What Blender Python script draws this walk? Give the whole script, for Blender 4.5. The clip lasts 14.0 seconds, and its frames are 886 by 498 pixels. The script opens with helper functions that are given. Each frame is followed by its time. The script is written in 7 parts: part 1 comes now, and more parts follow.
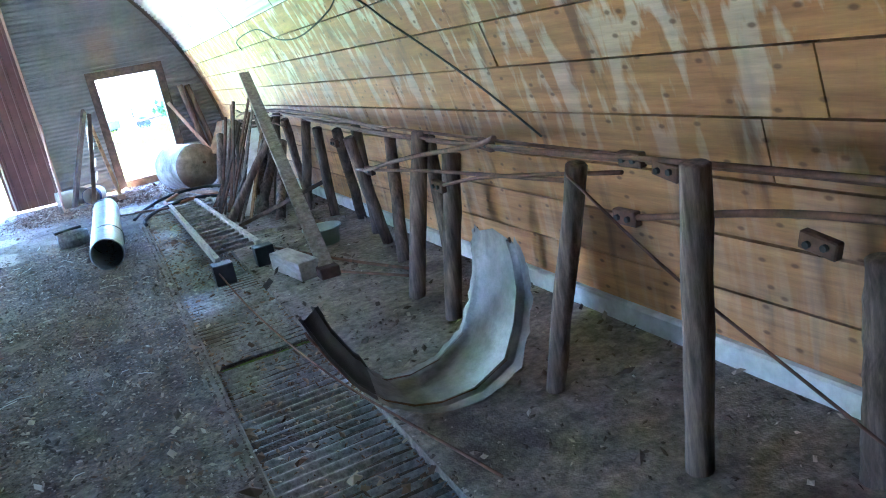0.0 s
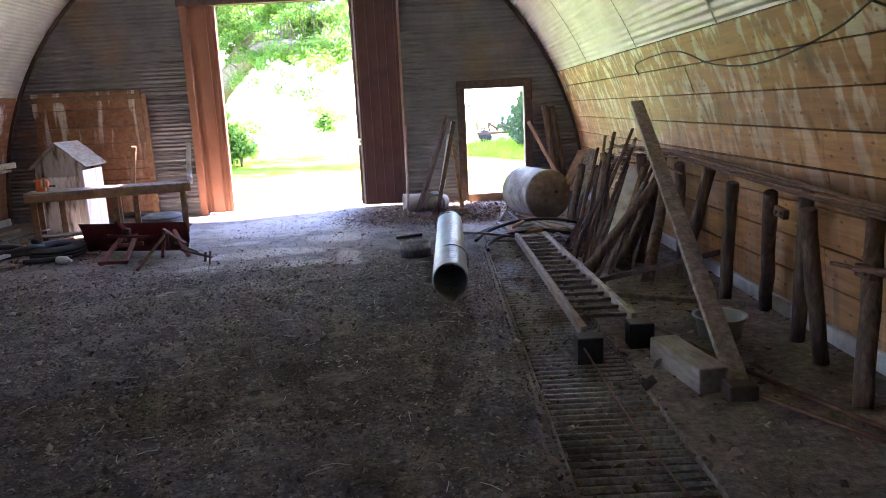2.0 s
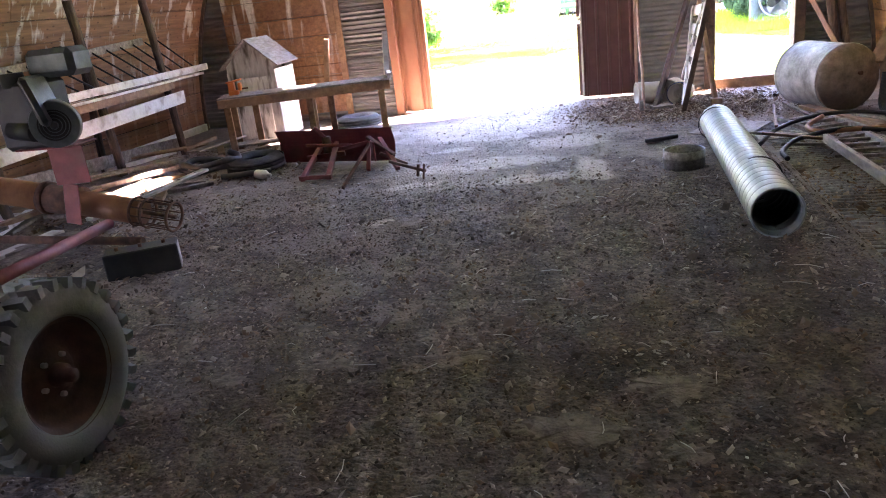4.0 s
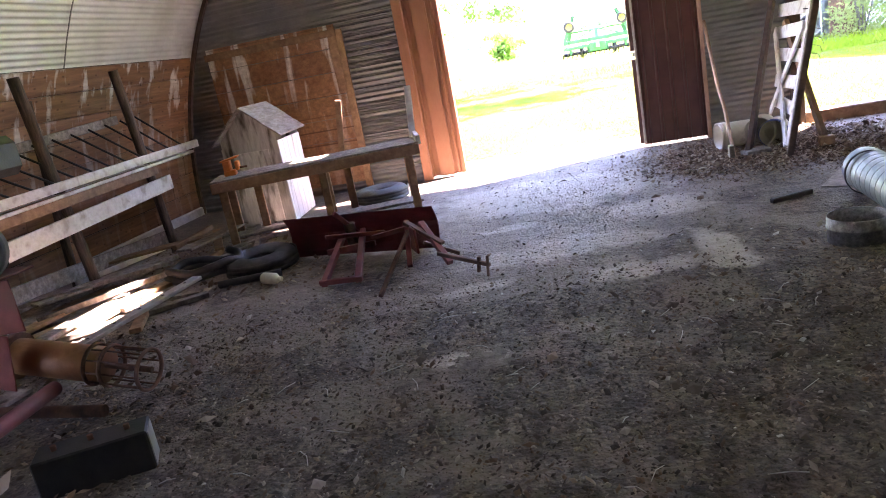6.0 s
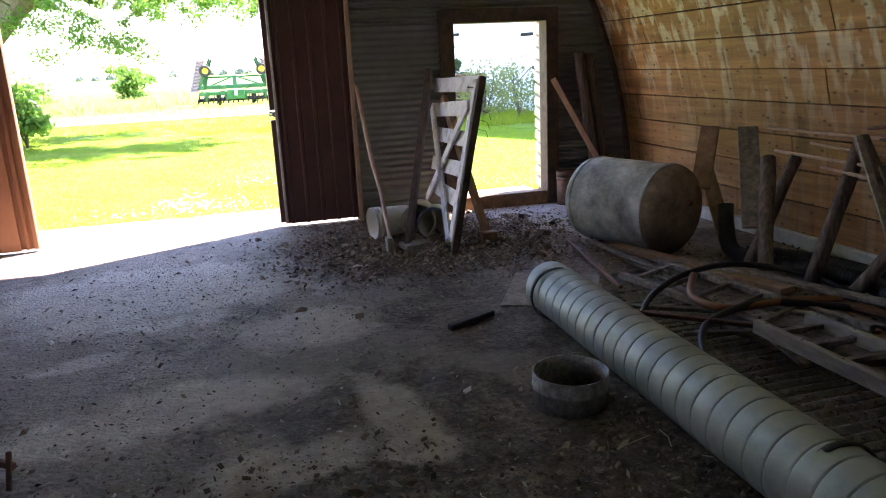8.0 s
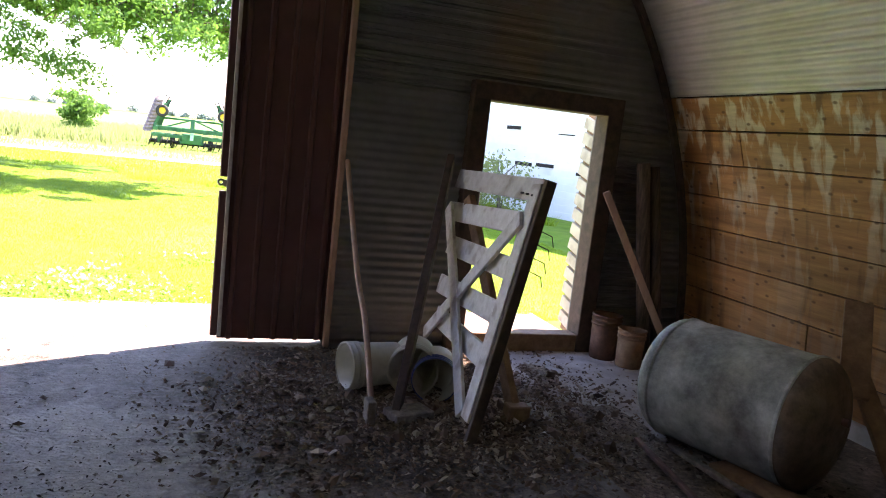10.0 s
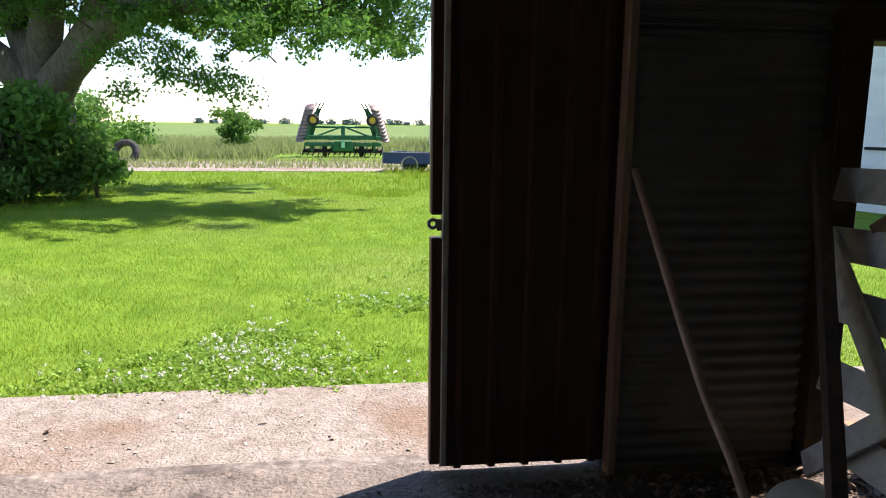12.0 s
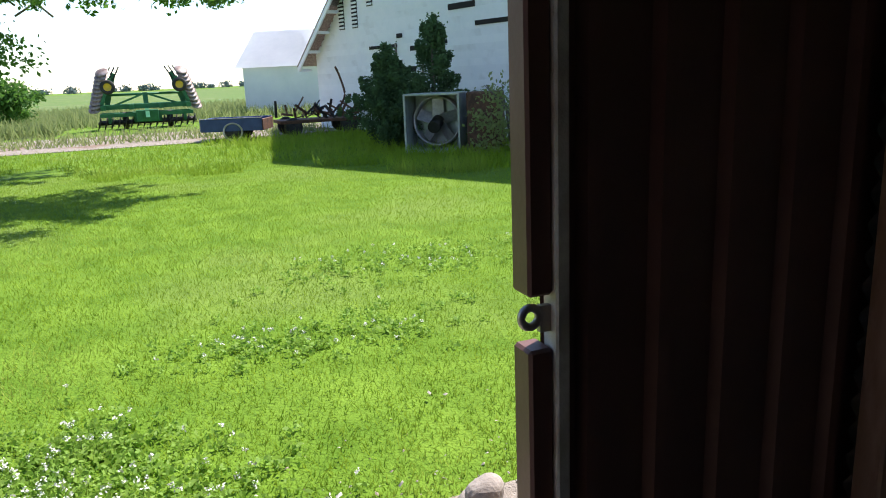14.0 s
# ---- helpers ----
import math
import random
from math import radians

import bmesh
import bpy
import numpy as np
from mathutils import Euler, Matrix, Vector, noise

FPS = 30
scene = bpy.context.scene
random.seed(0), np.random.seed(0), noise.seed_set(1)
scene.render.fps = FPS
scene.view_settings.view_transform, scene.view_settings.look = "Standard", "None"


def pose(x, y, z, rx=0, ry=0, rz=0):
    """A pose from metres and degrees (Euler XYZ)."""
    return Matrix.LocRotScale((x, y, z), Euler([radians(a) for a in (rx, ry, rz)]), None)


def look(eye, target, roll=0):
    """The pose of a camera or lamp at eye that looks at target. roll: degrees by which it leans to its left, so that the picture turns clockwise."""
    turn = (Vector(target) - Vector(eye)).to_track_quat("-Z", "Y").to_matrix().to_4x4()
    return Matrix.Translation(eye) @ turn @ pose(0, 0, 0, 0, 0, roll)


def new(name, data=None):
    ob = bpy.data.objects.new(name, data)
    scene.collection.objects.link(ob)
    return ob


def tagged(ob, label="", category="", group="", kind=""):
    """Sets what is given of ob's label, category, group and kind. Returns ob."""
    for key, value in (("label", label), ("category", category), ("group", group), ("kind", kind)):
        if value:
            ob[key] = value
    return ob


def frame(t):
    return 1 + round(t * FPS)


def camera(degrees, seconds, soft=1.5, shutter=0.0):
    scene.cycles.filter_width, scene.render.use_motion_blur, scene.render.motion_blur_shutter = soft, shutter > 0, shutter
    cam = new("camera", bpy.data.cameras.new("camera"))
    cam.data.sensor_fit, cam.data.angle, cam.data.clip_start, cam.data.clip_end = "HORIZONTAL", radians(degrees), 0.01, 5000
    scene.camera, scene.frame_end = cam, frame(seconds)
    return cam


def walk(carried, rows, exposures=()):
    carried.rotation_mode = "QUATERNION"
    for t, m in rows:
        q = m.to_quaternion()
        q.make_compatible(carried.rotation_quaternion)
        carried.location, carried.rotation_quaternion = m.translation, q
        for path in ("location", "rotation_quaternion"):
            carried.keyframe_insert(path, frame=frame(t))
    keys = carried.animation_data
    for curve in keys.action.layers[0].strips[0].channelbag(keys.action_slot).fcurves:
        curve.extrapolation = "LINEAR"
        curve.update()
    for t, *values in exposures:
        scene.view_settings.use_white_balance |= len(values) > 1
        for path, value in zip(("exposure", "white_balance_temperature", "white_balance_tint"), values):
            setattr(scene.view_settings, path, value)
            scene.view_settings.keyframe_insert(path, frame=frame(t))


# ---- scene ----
cam = camera(62.8, 14.0, soft=1.0)
METRES, EYE, TILT, LEAN, TURN = 14.0, 1.65, 0.0, 0.0, -23.0
ROWS = [
    (0.0, 0.0, 0.0, 0.0, -3.04, -16.54, 10.3),
    (0.5, -0.0072, 0.0244, 0.0007, 3.26, -13.81, 7.66),
    (1.0, -0.0262, 0.0499, 0.0011, 8.74, -12.83, 5.27),
    (1.5, -0.0457, 0.0772, -0.0012, 11.76, -12.37, 2.45),
    (2.0, -0.0658, 0.0977, 0.0009, 22.43, -11.0, 2.82),
    (2.5, -0.0953, 0.1206, -0.0002, 28.61, -11.94, 3.78),
    (3.0, -0.1143, 0.1414, -0.0035, 30.2, -14.89, 5.79),
    (3.5, -0.1402, 0.1626, -0.0039, 33.35, -16.97, 5.15),
    (4.0, -0.1708, 0.1801, -0.0028, 35.24, -18.78, 6.31),
    (6.5, -0.2956, 0.3032, -0.0047, 32.09, -14.76, 12.53),
    (7.0, -0.3121, 0.3364, -0.0066, 18.34, -17.09, 8.82),
    (7.5, -0.3183, 0.3690, -0.0053, 9.86, -16.38, 6.10),
    (10.0, -0.3802, 0.5536, -0.0042, 4.59, -8.2, -6.35),
    (10.5, -0.3987, 0.592, -0.0044, 8.09, -8.39, -3.96),
    (11.0, -0.4166, 0.626, -0.0042, 13.08, -8.46, -3.9),
    (11.5, -0.4367, 0.661, -0.004, 13.67, -8.62, -2.03),
    (12.0, -0.4557, 0.6945, -0.0045, 15.38, -9.79, -0.61),
    (12.5, -0.472, 0.7191, -0.0057, 16.63, -11.87, -1.66),
    (13.0, -0.492, 0.755, -0.0048, 13.25, -12.48, 2.65),
    (13.5, -0.5086, 0.7846, -0.0044, 9.3, -12.14, 1.99),
    (14.0, -0.526, 0.8199, -0.0045, 0.84, -13.43, 2.39),
]
walk(cam, [(t, pose(0, 0, EYE, TILT, LEAN, TURN) @ pose(METRES * x, METRES * y, METRES * z, 90 + pitch, roll, yaw)) for t, x, y, z, yaw, pitch, roll in ROWS],
     exposures=[(0.0, 7.1, 4750, 23), (1.0, 5.7, 5600, 38), (2.0, 5.45, 6200, 45), (4.0, 6.0, 6750, 45), (6.5, 5.05, 6850, 41), (7.5, 4.2, 6850, 35), (10.0, 3.4, 6900, 35), (11.0, 2.3, 6700, 33), (12.5, 1.25, 6400, 19), (14.0, 1.2, 6300, 17)])

# ---- world and sun ----
SUN_DIR = Vector((0.78, 0.40, 1.35)).normalized()
world = bpy.data.worlds.new("sky")
scene.world = world
world.use_nodes = True
wn = world.node_tree.nodes
sky = wn.new("ShaderNodeTexSky")
sky.sky_type = "NISHITA"
sky.sun_disc = False
sky.sun_elevation = math.asin(SUN_DIR.z)
sky.sun_rotation = math.atan2(SUN_DIR.x, SUN_DIR.y)
sky.dust_density = 0.0
sky.ozone_density = 2.0
world.node_tree.links.new(sky.outputs["Color"], wn["Background"].inputs["Color"])
wn["Background"].inputs["Strength"].default_value = 0.105
sun_data = bpy.data.lights.new("sun", "SUN")
sun_data.energy, sun_data.angle, sun_data.color = 4.2, radians(0.6), (1.0, 0.95, 0.86)
sun = new("sun", sun_data)
sun.matrix_basis = look(SUN_DIR * 60, (0, 0, 0))


# ---- materials ----
def mat(name, c1, c2, scale=6.0, rough=0.8, metal=0.0, bump=0.3, fine=60.0, stretch=(1, 1, 1), c3=None, patch=0.6, patch_scale=1.2,
        random_amount=0.0, space="Object", rough2=None, dist=0.004, thresh=0.52):
    """Two-scale procedural surface: grain from c1 to c2, larger patches of c3, fine bump."""
    m = bpy.data.materials.new(name)
    m.use_nodes = True
    n, l = m.node_tree.nodes, m.node_tree.links
    b = n["Principled BSDF"]
    tc = n.new("ShaderNodeTexCoord")
    mp = n.new("ShaderNodeMapping")
    mp.inputs["Scale"].default_value = stretch
    l.new(tc.outputs[space], mp.inputs["Vector"])
    vec = mp.outputs["Vector"]
    if random_amount:
        oi = n.new("ShaderNodeObjectInfo")
        sh = n.new("ShaderNodeVectorMath")
        sh.operation = "MULTIPLY_ADD"
        l.new(oi.outputs["Random"], sh.inputs[0])
        sh.inputs[1].default_value = (37.0, 53.0, 71.0)
        l.new(vec, sh.inputs[2])
        vec = sh.outputs[0]
    n1 = n.new("ShaderNodeTexNoise")
    n1.inputs["Scale"].default_value, n1.inputs["Detail"].default_value, n1.inputs["Roughness"].default_value = scale, 6, 0.65
    l.new(vec, n1.inputs["Vector"])
    r1 = n.new("ShaderNodeValToRGB")
    r1.color_ramp.elements[0].position, r1.color_ramp.elements[1].position = 0.32, 0.68
    r1.color_ramp.elements[0].color, r1.color_ramp.elements[1].color = (*c1, 1), (*c2, 1)
    l.new(n1.outputs["Fac"], r1.inputs["Fac"])
    col = r1.outputs["Color"]
    if c3:
        n2 = n.new("ShaderNodeTexNoise")
        n2.inputs["Scale"].default_value, n2.inputs["Detail"].default_value = patch_scale, 4
        l.new(vec, n2.inputs["Vector"])
        r2 = n.new("ShaderNodeValToRGB")
        r2.color_ramp.elements[0].position, r2.color_ramp.elements[1].position = thresh, thresh + 0.14
        l.new(n2.outputs["Fac"], r2.inputs["Fac"])
        sc = n.new("ShaderNodeMath")
        sc.operation = "MULTIPLY"
        l.new(r2.outputs["Color"], sc.inputs[0])
        sc.inputs[1].default_value = patch
        mx = n.new("ShaderNodeMix")
        mx.data_type = "RGBA"
        l.new(sc.outputs[0], mx.inputs["Factor"])
        l.new(col, mx.inputs["A"])
        mx.inputs["B"].default_value = (*c3, 1)
        col = mx.outputs["Result"]
    if random_amount:
        hs = n.new("ShaderNodeHueSaturation")
        mr = n.new("ShaderNodeMapRange")
        mr.inputs["To Min"].default_value, mr.inputs["To Max"].default_value = 1 - random_amount, 1 + random_amount
        l.new(oi.outputs["Random"], mr.inputs["Value"])
        l.new(mr.outputs[0], hs.inputs["Value"])
        l.new(col, hs.inputs["Color"])
        col = hs.outputs["Color"]
    l.new(col, b.inputs["Base Color"])
    b.inputs["Roughness"].default_value, b.inputs["Metallic"].default_value = rough, metal
    if rough2 is not None:
        rr = n.new("ShaderNodeMapRange")
        rr.inputs["To Min"].default_value, rr.inputs["To Max"].default_value = rough, rough2
        l.new(n1.outputs["Fac"], rr.inputs["Value"])
        l.new(rr.outputs[0], b.inputs["Roughness"])
    if bump:
        n3 = n.new("ShaderNodeTexNoise")
        n3.inputs["Scale"].default_value, n3.inputs["Detail"].default_value = fine, 5
        l.new(vec, n3.inputs["Vector"])
        bp = n.new("ShaderNodeBump")
        bp.inputs["Strength"].default_value, bp.inputs["Distance"].default_value = bump, dist
        l.new(n3.outputs["Fac"], bp.inputs["Height"])
        l.new(bp.outputs["Normal"], b.inputs["Normal"])
    return m


def streaked(m, colour, along, across, low, high, amount=0.8, wood_knots=False, z_low=None, z_high=None):
    """Lay streaks of a colour over a material's base colour (limewash drips, rust runs), and knots into boards."""
    n, l = m.node_tree.nodes, m.node_tree.links
    b = n["Principled BSDF"]
    col = b.inputs["Base Color"].links[0].from_socket
    tc = n.new("ShaderNodeTexCoord")
    mp = n.new("ShaderNodeMapping")
    mp.inputs["Scale"].default_value = (across, across, along)
    l.new(tc.outputs["Object"], mp.inputs["Vector"])
    t1 = n.new("ShaderNodeTexNoise")
    t1.inputs["Scale"].default_value, t1.inputs["Detail"].default_value, t1.inputs["Distortion"].default_value = 1.0, 5, 0.3
    l.new(mp.outputs["Vector"], t1.inputs["Vector"])
    rp = n.new("ShaderNodeValToRGB")
    rp.color_ramp.elements[0].position, rp.color_ramp.elements[1].position = low, high
    l.new(t1.outputs["Fac"], rp.inputs["Fac"])
    sc = n.new("ShaderNodeMath")
    sc.operation = "MULTIPLY"
    l.new(rp.outputs["Color"], sc.inputs[0])
    sc.inputs[1].default_value = amount
    if z_low is not None:
        sz = n.new("ShaderNodeSeparateXYZ")
        l.new(tc.outputs["Object"], sz.inputs[0])
        zr = n.new("ShaderNodeMapRange")
        zr.inputs["From Min"].default_value, zr.inputs["From Max"].default_value = z_low, z_high
        zr.inputs["To Min"].default_value, zr.inputs["To Max"].default_value = amount * 0.12, amount
        l.new(sz.outputs["Z"], zr.inputs["Value"])
        l.new(zr.outputs[0], sc.inputs[1])
    mx = n.new("ShaderNodeMix")
    mx.data_type = "RGBA"
    l.new(sc.outputs[0], mx.inputs["Factor"])
    l.new(col, mx.inputs["A"])
    mx.inputs["B"].default_value = (*colour, 1)
    col = mx.outputs["Result"]
    if wood_knots:
        sp = n.new("ShaderNodeSeparateXYZ")
        cb = n.new("ShaderNodeCombineXYZ")
        l.new(tc.outputs["Object"], sp.inputs[0])
        l.new(sp.outputs["Y"], cb.inputs["X"])
        l.new(sp.outputs["Z"], cb.inputs["Y"])
        mp2 = n.new("ShaderNodeMapping")
        mp2.inputs["Scale"].default_value = (1.9, 3.6, 1)
        l.new(cb.outputs[0], mp2.inputs["Vector"])
        vo = n.new("ShaderNodeTexVoronoi")
        vo.voronoi_dimensions = "2D"
        vo.inputs["Scale"].default_value = 2.1
        l.new(mp2.outputs["Vector"], vo.inputs["Vector"])
        kr = n.new("ShaderNodeValToRGB")
        kr.color_ramp.elements[0].position, kr.color_ramp.elements[1].position = 0.045, 0.10
        kr.color_ramp.elements[0].color, kr.color_ramp.elements[1].color = (0.75, 0.75, 0.75, 1), (0, 0, 0, 1)
        l.new(vo.outputs["Distance"], kr.inputs["Fac"])
        mk = n.new("ShaderNodeMix")
        mk.data_type = "RGBA"
        l.new(kr.outputs["Color"], mk.inputs["Factor"])
        l.new(col, mk.inputs["A"])
        mk.inputs["B"].default_value = (0.09, 0.035, 0.012, 1)
        col = mk.outputs["Result"]
    l.new(col, b.inputs["Base Color"])
    return m


M_BOARD = mat("pine_board", (0.29, 0.125, 0.040), (0.46, 0.235, 0.082), 3.0, 0.55, 0, 0.25, 40, (6, 0.5, 6), (0.24, 0.10, 0.035), 0.5, 0.6, 0.14)
streaked(M_BOARD, (0.11, 0.05, 0.022), 0.8, 7.0, 0.56, 0.70, 0.75)
streaked(M_BOARD, (0.66, 0.62, 0.50), 1.1, 9.0, 0.51, 0.60, 0.85, True, 0.8, 2.0)
M_BOARD_L = mat("pine_board_redder", (0.20, 0.095, 0.046), (0.34, 0.175, 0.088), 3.0, 0.6, 0, 0.25, 40, (6, 0.5, 6), (0.17, 0.07, 0.03), 0.5, 0.6, 0.14)
streaked(M_BOARD_L, (0.70, 0.67, 0.62), 0.9, 7.0, 0.54, 0.64, 0.9, True, 0.7, 1.8)
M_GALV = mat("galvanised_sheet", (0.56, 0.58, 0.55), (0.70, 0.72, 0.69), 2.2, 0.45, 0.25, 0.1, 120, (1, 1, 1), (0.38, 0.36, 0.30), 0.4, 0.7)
# darker copy of the galvanised sheet, with the end walls' shade in its colour
M_GALV_END = mat("darkened_galvanised_sheet", (0.155, 0.155, 0.153), (0.235, 0.235, 0.225), 2.0, 0.5, 0.3, 0.1, 120, (1, 1, 1), (0.33, 0.21, 0.11), 0.45, 0.9)
M_DIRT = mat("dirt_over_concrete", (0.058, 0.043, 0.032), (0.185, 0.145, 0.110), 5.0, 0.78, 0, 1.0, 45, (1, 1, 1), (0.042, 0.031, 0.024), 0.8, 0.9, dist=0.025, thresh=0.50)
M_SLAB = mat("dusty_concrete", (0.13, 0.106, 0.085), (0.28, 0.238, 0.197), 5.0, 0.85, 0, 0.6, 60, (1, 1, 1), (0.065, 0.050, 0.039), 0.8, 1.3, dist=0.010)
M_PALE_SLAB = mat("pale_dusty_concrete", (0.24, 0.20, 0.165), (0.44, 0.385, 0.33), 6.0, 0.85, 0, 0.5, 60, (1, 1, 1), (0.14, 0.11, 0.085), 0.6, 1.5, dist=0.008)
M_CRUST_FLAKE = mat("dried_mud_flake", (0.085, 0.066, 0.051), (0.24, 0.20, 0.165), 16.0, 0.95, 0, 1.0, 60, dist=0.012)
M_CURB_EDGE = mat("worn_concrete_lip", (0.10, 0.082, 0.066), (0.26, 0.23, 0.20), 7.0, 0.92, 0, 0.8, 50, (1, 1, 1), (0.12, 0.095, 0.075), 0.7, 2.5, dist=0.008)
M_CURB = mat("limewashed_curb", (0.42, 0.42, 0.40), (0.62, 0.62, 0.60), 9.0, 0.9, 0, 0.6, 50, (1, 1, 1), (0.25, 0.22, 0.18), 0.5, 3)
M_POST = mat("weathered_round_wood", (0.05, 0.034, 0.024), (0.17, 0.12, 0.085), 7.0, 0.85, 0, 0.7, 40, (3, 3, 0.5), (0.06, 0.042, 0.03), 0.6, 2, 0.2)
M_GREY_WOOD = mat("grey_weathered_wood", (0.14, 0.112, 0.088), (0.29, 0.25, 0.21), 6.0, 0.85, 0, 0.5, 50, (4, 4, 4), (0.12, 0.09, 0.07), 0.5, 2.5, 0.18)
M_PALE_TIMBER = mat("pale_grey_timber", (0.24, 0.205, 0.165), (0.42, 0.37, 0.31), 6.0, 0.85, 0, 0.4, 50, (4, 1, 4), (0.16, 0.125, 0.095), 0.5, 2.5, 0.12)
M_BROWN_WOOD = mat("brown_lumber", (0.19, 0.105, 0.055), (0.33, 0.205, 0.115), 5.0, 0.75, 0, 0.4, 50, (3, 3, 3), (0.11, 0.06, 0.035), 0.5, 2, 0.2)
M_DARK_WOOD = mat("dark_stained_wood", (0.055, 0.036, 0.026), (0.115, 0.075, 0.052), 5.0, 0.8, 0, 0.4, 50, (3, 3, 3), (0.04, 0.028, 0.02), 0.5, 2, 0.2)
M_WHITE_WOOD = mat("whitewashed_board", (0.58, 0.55, 0.50), (0.77, 0.75, 0.71), 6.0, 0.8, 0, 0.4, 50, (3, 3, 3), (0.24, 0.17, 0.11), 0.6, 3, 0.12)
M_DOOR_METAL = mat("brown_painted_sheet", (0.128, 0.060, 0.052), (0.185, 0.090, 0.076), 3.0, 0.45, 0.1, 0.15, 80, (1, 1, 1), (0.09, 0.045, 0.035), 0.4, 1.0)
M_JAMB = mat("rust_brown_sheet", (0.27, 0.115, 0.06), (0.38, 0.18, 0.10), 3.0, 0.6, 0.1, 0.2, 80, (1, 1, 0.4), (0.19, 0.09, 0.06), 0.5, 1.0)
M_RUST = mat("rusty_steel", (0.085, 0.045, 0.030), (0.20, 0.10, 0.06), 14.0, 0.75, 0.35, 0.5, 80, (1, 1, 1), (0.05, 0.032, 0.026), 0.6, 5)
M_RED = mat("faded_red_paint", (0.15, 0.030, 0.028), (0.24, 0.060, 0.050), 7.0, 0.6, 0.1, 0.3, 80, (1, 1, 1), (0.13, 0.065, 0.045), 0.7, 3)
M_ORANGE_RUST = mat("rust_orange_tube", (0.17, 0.068, 0.028), (0.32, 0.15, 0.062), 6.0, 0.55, 0.2, 0.3, 80, (1, 1, 1), (0.16, 0.07, 0.04), 0.6, 3)
M_ZINC = mat("galvanised_pipe", (0.27, 0.31, 0.295), (0.41, 0.45, 0.425), 5.0, 0.48, 0.4, 0.2, 90, (1, 1, 1), (0.27, 0.27, 0.24), 0.5, 2.2)
M_TANK = mat("grey_tank_paint", (0.36, 0.375, 0.355), (0.50, 0.515, 0.485), 5.0, 0.6, 0.1, 0.3, 80, (1, 1, 1), (0.23, 0.19, 0.15), 0.5, 3.0)
M_TANK_END = mat("rusted_tank_end", (0.20, 0.145, 0.105), (0.30, 0.235, 0.18), 7.0, 0.8, 0.1, 0.4, 80, (1, 1, 1), (0.12, 0.07, 0.045), 0.6, 3.0)
M_SHEET = mat("torn_galvanised_sheet", (0.155, 0.150, 0.140), (0.26, 0.25, 0.235), 5.0, 0.5, 0.2, 0.2, 90, (1, 1, 1), (0.22, 0.19, 0.16), 0.6, 4.0)
M_RUBBER = mat("dusty_rubber", (0.02, 0.02, 0.019), (0.05, 0.048, 0.045), 8.0, 0.85, 0, 0.4, 90, (1, 1, 1), (0.11, 0.10, 0.09), 0.4, 4.0)
M_GREY_RUBBER = mat("grey_dusty_tyre", (0.10, 0.11, 0.105), (0.19, 0.20, 0.19), 8.0, 0.9, 0, 0.4, 90, (1, 1, 1), (0.06, 0.06, 0.058), 0.5, 4.0)
M_BLACK = mat("black_oily_metal", (0.012, 0.012, 0.012), (0.03, 0.029, 0.027), 8.0, 0.55, 0.3, 0.3, 90, (1, 1, 1), (0.06, 0.05, 0.042), 0.4, 5.0)
M_ENGINE = mat("grey_green_engine", (0.038, 0.047, 0.045), (0.085, 0.10, 0.095), 8.0, 0.5, 0.3, 0.3, 90, (1, 1, 1), (0.05, 0.045, 0.04), 0.6, 5.0)
M_COVER = mat("dirty_cover_sheet", (0.20, 0.20, 0.20), (0.30, 0.30, 0.295), 5.0, 0.5, 0.4, 0.3, 60, (1, 1, 1), (0.10, 0.075, 0.055), 0.85, 1.6)
M_TROUGH = mat("trough_dirt_and_shade", (0.028, 0.021, 0.016), (0.085, 0.065, 0.050), 16.0, 0.95, 0, 1.0, 50, dist=0.012)
M_WIRE = mat("black_cable", (0.012, 0.012, 0.012), (0.03, 0.03, 0.03), 20.0, 0.6, 0, 0.0)
M_LEAF_LITTER = mat("dry_litter", (0.10, 0.06, 0.035), (0.30, 0.22, 0.14), 30.0, 0.95, 0, 0.0, space="Generated")
M_ORANGE = mat("orange_plastic", (0.62, 0.15, 0.03), (0.78, 0.22, 0.05), 6.0, 0.45, 0, 0.1)
M_PAIL = mat("dirty_white_plastic", (0.52, 0.47, 0.36), (0.66, 0.62, 0.52), 6.0, 0.5, 0, 0.2, 70, (1, 1, 1), (0.25, 0.20, 0.14), 0.6, 5)
M_GRASS = mat("mown_grass", (0.085, 0.17, 0.012), (0.16, 0.27, 0.026), 2.2, 0.9, 0, 0.8, 40, (1, 1, 1), (0.175, 0.24, 0.055), 0.5, 0.35, dist=0.03)
M_BLADE = mat("grass_blades", (0.125, 0.215, 0.008), (0.27, 0.37, 0.018), 1.3, 0.7, 0, 0.0, c3=(0.33, 0.37, 0.075), patch=0.75, patch_scale=0.45)
M_GRAVEL = mat("pale_gravel", (0.24, 0.20, 0.16), (0.37, 0.325, 0.275), 9.0, 0.95, 0, 1.0, 60, (1, 1, 1), (0.21, 0.135, 0.085), 0.7, 0.9, dist=0.02)
M_FIELD = mat("rough_field", (0.08, 0.15, 0.035), (0.15, 0.21, 0.06), 0.6, 0.95, 0, 0.5, 8, (1, 1, 1), (0.19, 0.20, 0.09), 0.6, 0.12)
M_LEAF = mat("tree_leaves", (0.050, 0.125, 0.026), (0.11, 0.215, 0.048), 1.2, 0.6, 0, 0.0)


